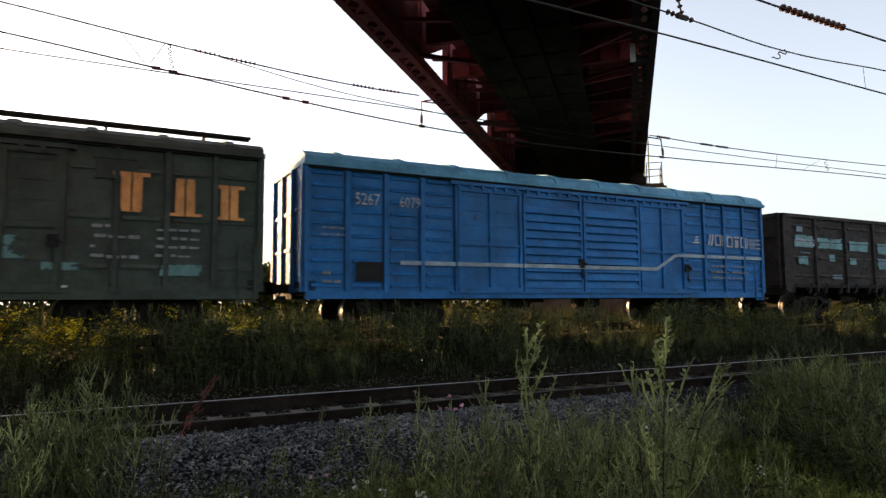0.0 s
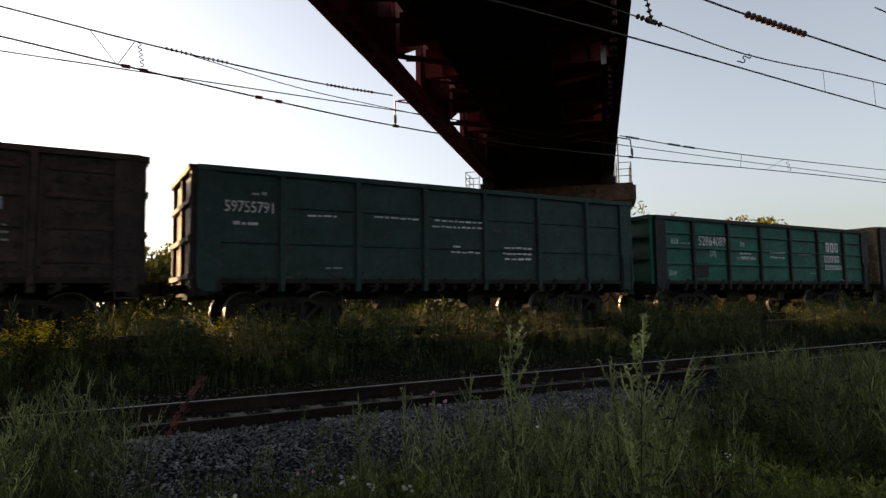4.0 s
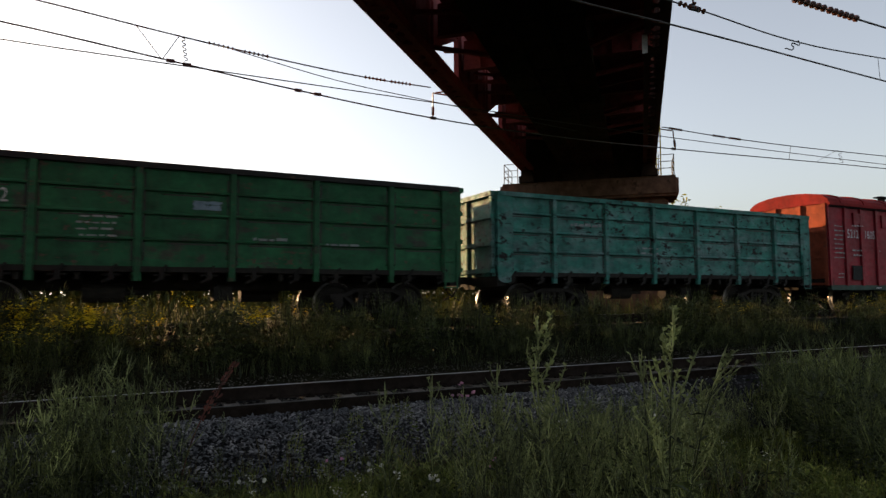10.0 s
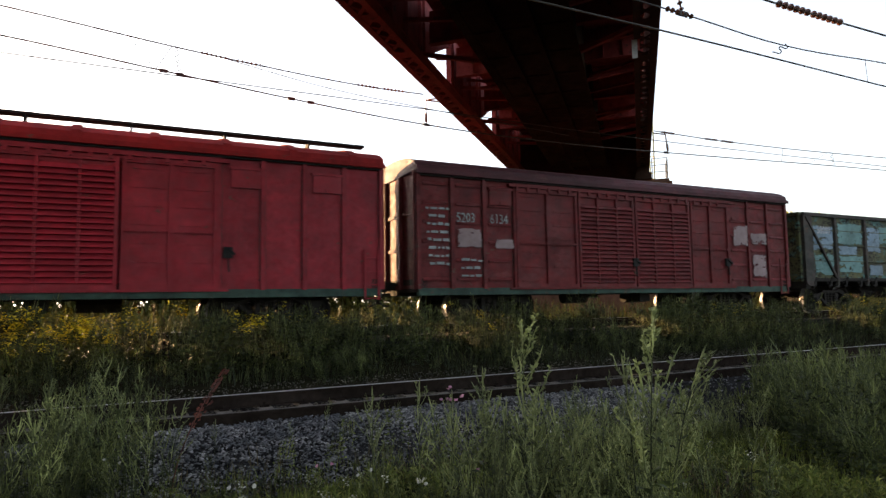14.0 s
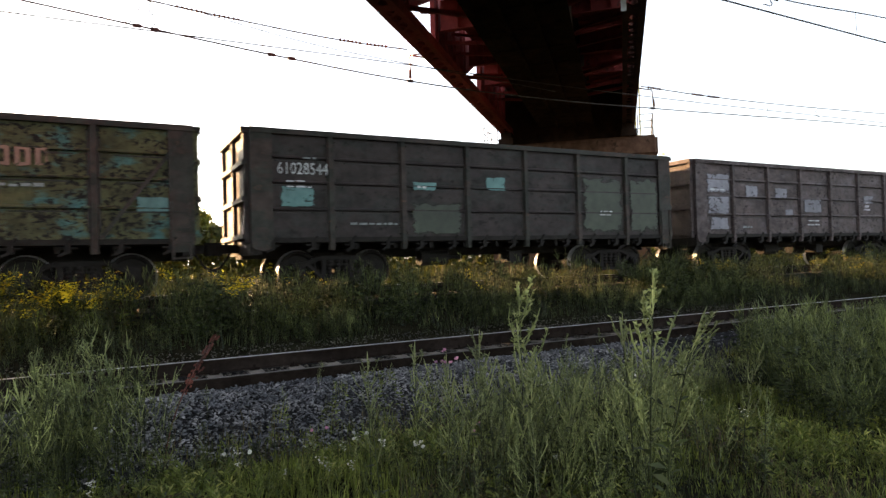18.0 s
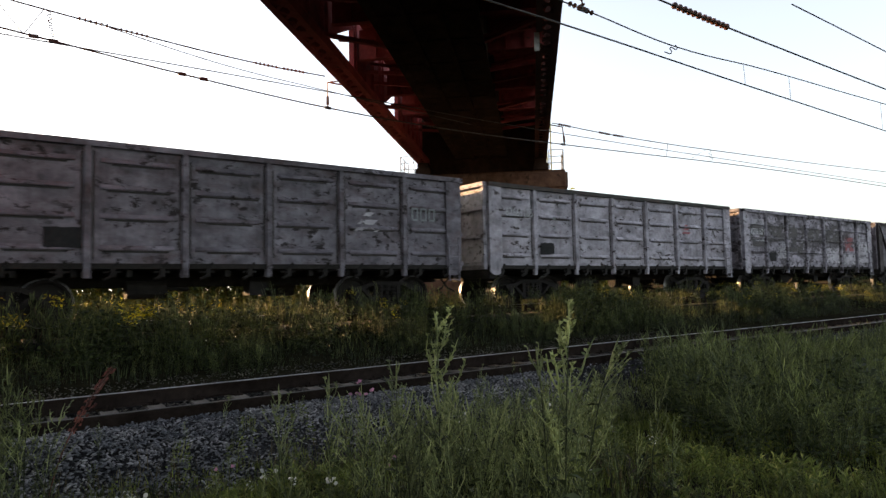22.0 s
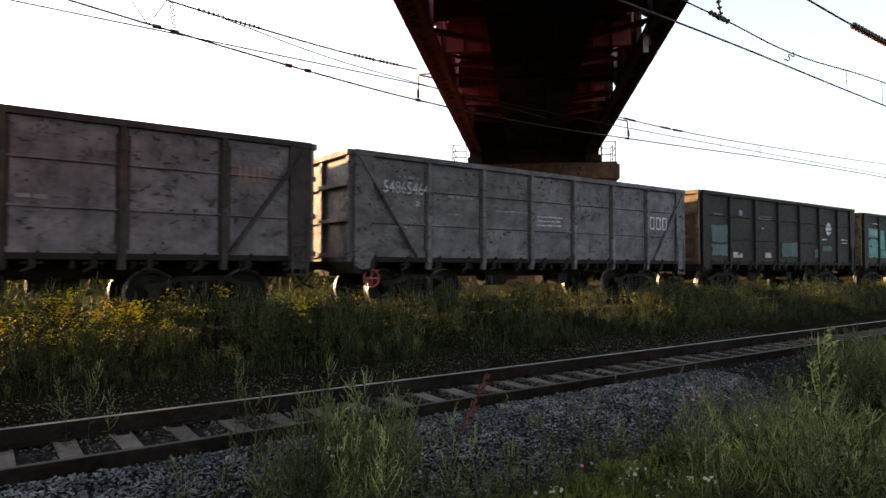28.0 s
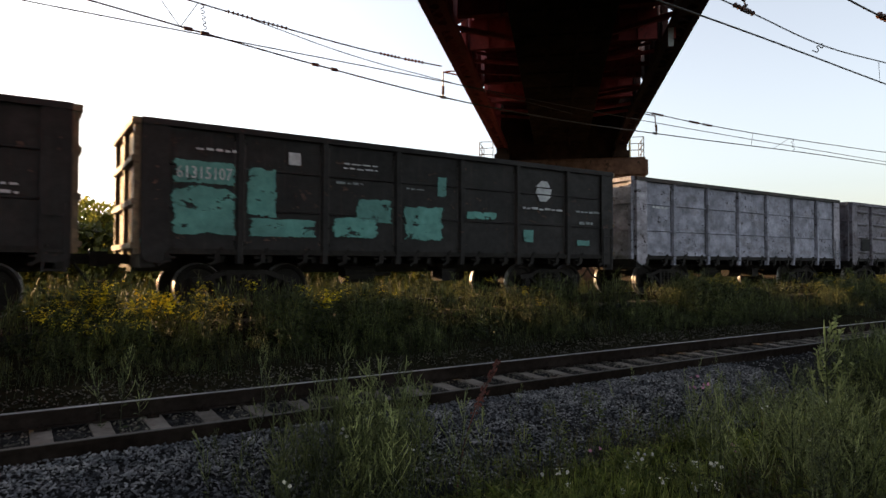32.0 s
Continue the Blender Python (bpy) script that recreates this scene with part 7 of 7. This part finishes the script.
scatter("yellow_blooms", BLOOM, xy, RNG.uniform(0.7, 1.05, len(xy)), M_YFLOWER, "small yellow blooms on the trackside weeds", "flowers")
xy = rand_xy(500, -14, 45, 9.4, 14)
scatter("meadow_weeds", SLIM, xy, RNG.uniform(0.8, 1.4, len(xy)), [M_SUNWEED, M_SUNLIT], "tall sunlit weeds right behind the train", "weeds")
# low hedge across the meadow
n = 48000
hx = RNG.uniform(-50, 120, n)
top = np.array([4.0 + 0.7 * noise.noise((x * 0.25, 0.0, 5.0)) + 0.5 * noise.noise((x * 0.9, 0.0, 9.0)) for x in hx])
P = np.column_stack([hx, RNG.normal(39, 0.8, n), top * RNG.uniform(0.0, 1.0, n) ** 0.8])
U, W = RNG.normal(size=(n, 3)), RNG.normal(size=(n, 3))
U *= 0.30 / np.linalg.norm(U, axis=1)[:, None]
W *= 0.20 / np.linalg.norm(W, axis=1)[:, None]
V = np.stack([P - U, P + W, P - W, P + U], 1).reshape(-1, 3)
T = (np.arange(n)[:, None, None] * 4 + np.array([(0, 2, 1), (1, 2, 3)])[None]).reshape(-1, 3)
tagged(new("hedge", np_mesh("hedge", V, T, M_SUNLIT)), "low sunlit hedge far across the meadow", "hedge", kind="stuff")
# a few weeds in the ballast of the near track
xy = np.array([(-5.1, -0.5), (-5.25, -0.3), (-4.95, -0.7), (-3.6, -0.5), (-3.45, -0.35), (-1.2, -2.3), (-0.4, -2.4), (0.9, -2.2), (-2.4, -2.6), (2.2, -2.3), (-3.0, -2.3), (3.1, -2.0), (0.2, -2.55), (-1.7, -2.8), (1.5, -2.6)])
scatter("ballast_weeds", FULL, xy, np.array([0.95, 0.8, 0.7, 0.85, 0.7, 0.4, 0.35, 0.4, 0.4, 0.45, 0.35, 0.4, 0.35, 0.4, 0.42]), MUG2, "thin weeds growing through the ballast", "weeds")


def herb(name, plant, x, y, h, material, label, category, lean=(0.0, 0.0)):
    v, t, *m = plant
    q = np.column_stack([h * v[:, 0] + lean[0] * v[:, 2] ** 2 * h, h * v[:, 1] + lean[1] * v[:, 2] ** 2 * h, h * v[:, 2]])
    tip = v[np.argmax(v[:, 2])]
    q[:, :2] -= h * v[:, 2:3] ** 2 * tip[None, :2]
    ob = tagged(new(name), label, category)
    ob.location = (x, y, ground_z(y) - 0.03)
    me = np_mesh("shoot", q, t, material, m[0] if m else None)
    s = new("shoot", me)
    s.parent = ob
    return ob


r2 = np.random.default_rng(21)
herb("tall_mugwort", mugwort(r2, 26, 12, 26, 0.30, 1.1, 1.0), -0.70, -5.47, 1.55, MUG2, "tall slender mugwort with grey-green flower spikes", "plant", (0.05, 0.0))
herb("tall_mugwort", mugwort(r2, 28, 12, 26, 0.30, 1.1, 1.2), -0.45, -6.38, 1.60, MUG2, "tall mugwort with a forked top", "plant", (0.05, -0.02))
herb("tall_mugwort", mugwort(r2, 20, 12, 22, 0.40, 1.1, 1.0), -0.38, -6.42, 1.40, MUG2, "mugwort leaning over beside a taller one", "plant", (0.16, -0.12))
herb("tall_mugwort", mugwort(r2, 24, 6, 22, 0.35, 1.0, 1.0), -0.10, -5.9, 1.30, MUG2, "slender mugwort in the thick clump", "plant", (-0.04, 0.03))
herb("tall_mugwort", mugwort(r2, 22, 6, 22, 0.35, 1.0, 1.0), -0.95, -5.30, 1.22, MUG2, "slender mugwort in the thick clump", "plant", (-0.02, 0.03))


def dock_build():
    """Dried seed stalk one metre tall, densest at its top, with two thinner side spikes."""
    V, T = [], []
    for lo, hi, off, cnt in ((0.60, 1.0, 0.0, 84), (0.55, 0.8, 0.04, 16)):
        for k in range(cnt):
            f = lo + (hi - lo) * r2.uniform(0, 1) ** 0.7
            a = r2.uniform(0, 6.28)
            p = np.array((off * (f - lo) / (hi - lo), 0.0, f)) + np.array((math.cos(a), math.sin(a), 0)) * 0.012
            d = np.array((math.cos(a) * 0.7, math.sin(a) * 0.7, 0.8)) * 0.022
            s = np.cross(d, (math.sin(a), -math.cos(a), 0.2)) * 0.5
            n = len(V)
            V.extend([p, p + d * 0.5 + s, p + d * 0.5 - s, p + d])
            T.extend([(n, n + 2, n + 1), (n + 1, n + 2, n + 3)])
    for i in range(8):
        n = len(V)
        for f in (i / 8, (i + 1) / 8):
            for k in range(3):
                V.append(np.array((0.006 * math.cos(2.1 * k), 0.006 * math.sin(2.1 * k), f)))
        for k in range(3):
            a, b = n + k, n + (k + 1) % 3
            T.extend([(a, b, b + 3), (a, b + 3, a + 3)])
    return np.array(V), np.array(T)


herb("red_dock", dock_build(), -2.86, -3.46, 1.17, M_DOCK, "dried red-brown dock stalk rising from the gravel", "plant", (0.355, 0.0))


def flower_thing(x, y, h, material, heads, label):
    ob = tagged(new("wild_flower"), label, "flower", "wild flowers on the verge")
    ob.location = (x, y, ground_z(y) - 0.03)
    v, t, m = FULL[heads % len(FULL)]
    s = new("stem", np_mesh("stem", np.column_stack([v[:, 0] * h * 0.7, v[:, 1] * h * 0.7, v[:, 2] * h]), t, MUG2, m))
    s.parent = ob
    for k in range(heads):
        V, T = [(0, 0, 0.008)], []
        for j in range(8):
            a = 2 * math.pi * j / 8
            rr = 0.016 * RNG.uniform(0.8, 1.2)
            V.append((rr * math.cos(a), rr * math.sin(a), RNG.uniform(-0.006, 0.012)))
        for j in range(8):
            T.append((0, 1 + j, 1 + (j + 1) % 8))
        b = new("flower_head", np_mesh("flower_head", np.array(V), np.array(T), material))
        b.parent = ob
        b.location = (RNG.normal(0, 0.05), RNG.normal(0, 0.05), h * RNG.uniform(0.9, 1.03))
        b.rotation_euler = (RNG.uniform(0.2, 1.2), 0, RNG.uniform(-1.2, 0.4))


for x, y, h, m, k, lab in ((-3.75, -3.2, 0.62, M_WFLOWER, 3, "white wild flower on a thin stem"), (-3.3, -3.6, 0.55, M_WFLOWER, 2, "white wild flower on a thin stem"), (-1.5, -4.3, 0.36, M_WFLOWER, 4, "white wild flowers in the grass"),
                           (-1.75, -3.9, 0.40, M_PINKFLOWER, 2, "pale violet wild flower in the grass"), (-0.1, -5.0, 0.42, M_WFLOWER, 7, "fluffy white seed head in the grass"), (-1.2, -4.8, 0.36, M_WFLOWER, 5, "white wild flowers in the grass"), (-2.4, -4.2, 0.34, M_WFLOWER, 3, "white wild flower in the grass"),
                           (-0.63, -4.24, 0.93, M_PINKFLOWER, 8, "pink thistle flowers by the track"), (0.4, -4.4, 0.55, M_WFLOWER, 3, "white wild flower among the mugwort"), (1.2, -4.6, 0.6, M_WFLOWER, 3, "white wild flower among the weeds"), (-4.4, -3.6, 0.5, M_WFLOWER, 2, "white wild flower by the mugwort"), (-0.5, -4.6, 0.33, M_PINKFLOWER, 3, "pale violet wild flower in the grass")):
    flower_thing(x, y, h, m, k, lab)

# loose stones of the ballast


def stone_mesh(k):
    bm = bmesh.new()
    r = random.Random(k)
    v = [bm.verts.new(p) for p in ((1, 0, 0), (0, 1, 0), (-1, 0, 0), (0, -1, 0), (0, 0, 0.8), (0, 0, -0.7))]
    for i in range(4):
        bm.faces.new((v[i], v[(i + 1) % 4], v[4]))
        bm.faces.new((v[(i + 1) % 4], v[i], v[5]))
    for q in v:
        q.co = Vector((q.co.x * r.uniform(0.7, 1.2) + r.uniform(-0.25, 0.25), q.co.y * r.uniform(0.7, 1.2) + r.uniform(-0.25, 0.25), q.co.z * r.uniform(0.6, 1.0) + r.uniform(-0.2, 0.2)))
    me = bpy.data.meshes.new("stone")
    bm.to_mesh(me)
    bm.free()
    me.materials.append(M_STONE)
    return me


STONES = [stone_mesh(k) for k in range(6)]
tmpl = []
for me in STONES:
    tmpl.append((np.array([v.co for v in me.vertices]), np.array([p.vertices for p in me.polygons])))


def loose_stones(pts, material, parent):
    V, T, n = [], [], 0
    for x, y in pts:
        v, t = tmpl[RNG.integers(0, 6)]
        s = RNG.uniform(0.010, 0.023)
        a = RNG.uniform(0, 6.28)
        c, sn = math.cos(a), math.sin(a)
        u, w = v[:, 0] * RNG.uniform(0.9, 1.6), v[:, 1] * RNG.uniform(0.55, 1.0)
        V.append(np.column_stack([x + s * (u * c - w * sn), y + s * (u * sn + w * c), ground_z(y) + 0.012 + s * (0.9 * v[:, 2] + RNG.uniform(-0.4, 0.4) * u) + RNG.uniform(0, 0.022)]))
        T.append(t + n)
        n += len(v)
    o = new("loose_stones", np_mesh("loose_stones", np.concatenate(V), np.concatenate(T), material))
    o["kind"] = "stuff"
    o.parent = parent


ballast = tagged(new("ballast"), "loose crushed grey stone beside the near track", "gravel", kind="structure")
loose_stones(np.concatenate([rand_xy(27000, -7, 4, -3.5, -1.66), rand_xy(2600, 4, 24, -3.3, -1.7)]), M_STONE, ballast)
# darker, oily stones between the rails, none on the sleepers, and beyond the far rail
pts = rand_xy(9500, -9, 10, -1.42, -0.06)
pts = pts[np.abs((pts[:, 0] - 0.21 + 0.2725) % 0.545 - 0.2725) > 0.13]
loose_stones(np.concatenate([pts, rand_xy(10500, -9, 13, 0.1, 2.7), rand_xy(900, -9, 12, 4.3, 5.4)]), M_OILSTONE, ballast)
for k in range(260):
    x, y = RNG.uniform(-5.5, 3.5), RNG.uniform(-3.3, -1.7)
    o = new("stone", STONES[k % 6])
    o.parent = ballast
    o.location = (x, y, ground_z(y) + 0.05)
    sc = RNG.uniform(0.022, 0.034)
    o.scale = (sc, sc, sc)
    o.rotation_euler = (RNG.uniform(0, 1), RNG.uniform(0, 1), RNG.uniform(0, 6))

# ---- trees and bushes behind the train ----


def crown_mesh(rng, n, rx, rz, zc, leaf):
    """Many small leaf clumps gathered on lobes, with gaps between."""
    lobes = [(rng.normal(0, rx * 0.42), rng.normal(0, rx * 0.42), zc + rng.uniform(-0.55, 0.6) * rz, rng.uniform(0.28, 0.5)) for _ in range(15)]
    V, T = [], []
    for k in range(n):
        cx, cy, cz, r = lobes[rng.integers(0, len(lobes))]
        d = rng.normal(size=3)
        d /= np.linalg.norm(d)
        p = np.array((cx, cy, cz)) + d * np.array((rx, rx, rz)) * r * rng.uniform(0.6, 1.08)
        u = rng.normal(size=3)
        u /= np.linalg.norm(u)
        w = np.cross(u, rng.normal(size=3))
        w /= np.linalg.norm(w)
        s = leaf * rng.uniform(0.6, 1.3)
        m = len(V)
        V.extend([p - u * s, p + w * s * 0.45, p - w * s * 0.45, p + u * s])
        T.extend([(m, m + 2, m + 1), (m + 1, m + 2, m + 3)])
    return np.array(V), np.array(T), lobes


def tree(x, y, h, r, label, seed, n=3600, leaf=0.16, kind="tree"):
    rng = np.random.default_rng(seed)
    ob = tagged(new("tree" if kind == "tree" else "bush"), label, kind, "trees beyond the railway")
    ob.location = (x, y, 0)
    v, t, lobes = crown_mesh(rng, n, r, h * 0.5, h * 0.56, leaf)
    c = new("crown", np_mesh("crown", v, t, M_TREELEAF))
    c.parent = ob

    def trunk(bm):
        bm_tube(bm, (0, 0, -0.2), (0.1, 0.05, h * 0.45), 0.035 * h, 8, 0.02 * h)
        for a, b, z, _ in lobes[:9]:
            bm_tube(bm, (0.05, 0.03, h * 0.22), (a, b, z), 0.014 * h, 6, 0.005 * h)
    built("trunk", trunk, M_BARK, ob)


for k, (x, y, h, r) in enumerate(((-15, 47, 4.6, 2.6), (-10.5, 44, 5.2, 2.4), (-6.6, 46, 6.0, 2.5), (-3.4, 44, 4.8, 2.1), (0.2, 46, 5.4, 2.4), (4.0, 45, 5.0, 2.3), (8.5, 47, 4.6, 2.4))):
    tree(x, y, h * 1.2, r * 1.15, "sunlit bushy young tree in the meadow", 40 + k, 4600, 0.21)
tree(38.7, 32.0, 9.2, 3.0, "tree behind the bridge pier", 60, 3600, 0.2)
tree(46.0, 31.0, 8.6, 2.8, "tree behind the bridge pier", 61, 3000, 0.2)
tree(85, 50, 14.0, 4.5, "distant tree rising above the wagons", 62, 3000, 0.35)
tree(92, 51, 13.0, 4.0, "distant tree rising above the wagons", 63, 3000, 0.35)
tree(112, 20, 10.5, 5.0, "distant tree at the end of the line", 64, 3000, 0.4)
tree(122, 24, 9.0, 5.0, "distant tree at the end of the line", 65, 3000, 0.4)


# lower verge grass round and behind the standpoint, in uneven tufts
xy = np.concatenate([rand_xy(30000, -14, 8, -13.5, -7.3), rand_xy(9000, -26, 24, -24, -12), rand_xy(6500, -7.0, -4.5, -7.6, -3.3)])
xy = clumpy(xy, 0.5, -0.32)
clear = np.minimum(np.hypot(xy[:, 0] + 3.3, xy[:, 1] + 9.1), np.hypot(xy[:, 0] + 6.0, xy[:, 1] + 7.8))
xy = xy[clear > 0.8]
v, t = blades(xy, RNG.uniform(0.12, 0.34, len(xy)), RNG.uniform(0.010, 0.026, len(xy)), 0.7, RNG, LOW)
tagged(new("grass", np_mesh("grass", v, t, M_GRASS)), "low uneven grass on the open verge", "grass", kind="stuff")

# fuller yellow bloom by the train's track
xy = np.column_stack([np.concatenate([RNG.uniform(-5.4, -3.6, 34), RNG.uniform(-3.6, 0.0, 8)]), RNG.normal(4.2, 0.35, 42)])
scatter("yellow_flowering_weeds", SLIM + MOUND[:3], xy, RNG.uniform(0.7, 1.0, len(xy)), [M_SUNWEED, M_FRESH], "yellow-green weeds in bloom by the train's track", "weeds")
V, T = [], []
for k in range(46):
    p = np.array((RNG.normal(0, 0.09), RNG.normal(0, 0.09), RNG.uniform(0.72, 1.0)))
    d = np.array((math.cos(k * 2.4), math.sin(k * 2.4), RNG.uniform(-0.3, 0.8))) * 0.032
    s = np.cross(d, (0.3, 0.2, 1)) * 0.75
    V.extend([p - d, p + s, p - s, p + d])
    T.extend([(4 * k, 4 * k + 2, 4 * k + 1), (4 * k + 1, 4 * k + 2, 4 * k + 3)])
scatter("yellow_blooms", [(np.array(V), np.array(T))], xy, RNG.uniform(0.65, 1.08, len(xy)), M_YFLOWER, "bunches of yellow blooms on the trackside weeds", "flowers")

# tallest stems of the mugwort and scattered white blooms in front
xy = np.concatenate([np.column_stack([RNG.normal(-0.45, 0.6, 30), RNG.normal(-5.3, 0.45, 30)]), np.column_stack([RNG.normal(-3.7, 0.4, 30), RNG.normal(-3.4, 0.3, 30)])])
scatter("mugwort_stems", FULL, xy, RNG.uniform(0.75, 1.12, len(xy)), MUG2, "tall pale mugwort stems standing out of the grass", "weeds")
xy = np.concatenate([rand_xy(16, -3.6, -0.6, -5.6, -4.1), rand_xy(14, -0.6, 1.6, -6.0, -4.6)])
V, T = [], []
for k in range(14):
    p = np.array((RNG.normal(0, 0.05), RNG.normal(0, 0.05), RNG.uniform(0.85, 1.0)))
    d = np.array((math.cos(k * 2.4), math.sin(k * 2.4), RNG.uniform(0.0, 0.6))) * 0.028
    s = np.cross(d, (0.3, 0.2, 1)) * 0.8
    V.extend([p - d, p + s, p - s, p + d])
    T.extend([(4 * k, 4 * k + 2, 4 * k + 1), (4 * k + 1, 4 * k + 2, 4 * k + 3)])
hs = RNG.uniform(0.30, 0.48, len(xy))
scatter("flower_stems", SLIM, xy, hs, FRESH2, "thin green stems of small white flowers", "weeds", 0.0)
scatter("white_blooms", [(np.array(V), np.array(T))], xy, hs, M_WFLOWER, "small white blooms scattered in the grass", "flowers", 0.0)

# uneven clumps of paler weeds between the tracks
M_MIDWEED = leaf_mat("grey_green_trackside_weed", (0.030, 0.042, 0.015), (0.085, 0.105, 0.038), 0.30)
xy = np.concatenate([np.column_stack([RNG.normal(cx, 0.28, 9), RNG.normal(cy, 0.22, 9)]) for cx, cy in zip(RNG.uniform(-10, 16, 20), RNG.uniform(2.6, 3.7, 20))])
scatter("trackside_clumps", BUSHY + MOUND[:2], xy, RNG.uniform(0.35, 0.75, len(xy)), [M_MIDWEED, M_VERGETIP], "paler clumps of weeds between the two tracks", "weeds")

# ---- what moves ----
RUN = [(0, 0.03), (2, 16.35), (4, 32.55), (6, 48.99), (8, 65.21), (9, 73.37), (10, 81.6), (11, 89.7), (12, 97.86), (13, 106.11), (14, 114.25), (16, 130.63), (18, 146.91), (19, 155.12), (21, 171.42), (23, 187.93), (24, 196.16), (25, 204.34), (26, 212.55), (28, 228.92), (30, 245.35), (31, 253.65), (32, 261.73)]


def run_at(t):
    for (a, xa), (b, xb) in zip(RUN, RUN[1:]):
        if t <= b:
            return xa + (xb - xa) * (t - a) / (b - a)
    return RUN[-1][1]


def motions():
    for w in WAGONS:
        x, y, z = w.location
        walk(w, [(t, pose(x - d, y, z)) for t, d in RUN])
    # wheels roll without slipping
    steps = [k / 15 for k in range(32 * 15 + 1)]
    turns = [math.degrees(run_at(t) / 0.478) for t in steps]
    for w, dx in WHEELSETS:
        walk(w, [(t, pose(dx, 0, 0.478, 0, -a, 0)) for t, a in zip(steps, turns)])


motions()
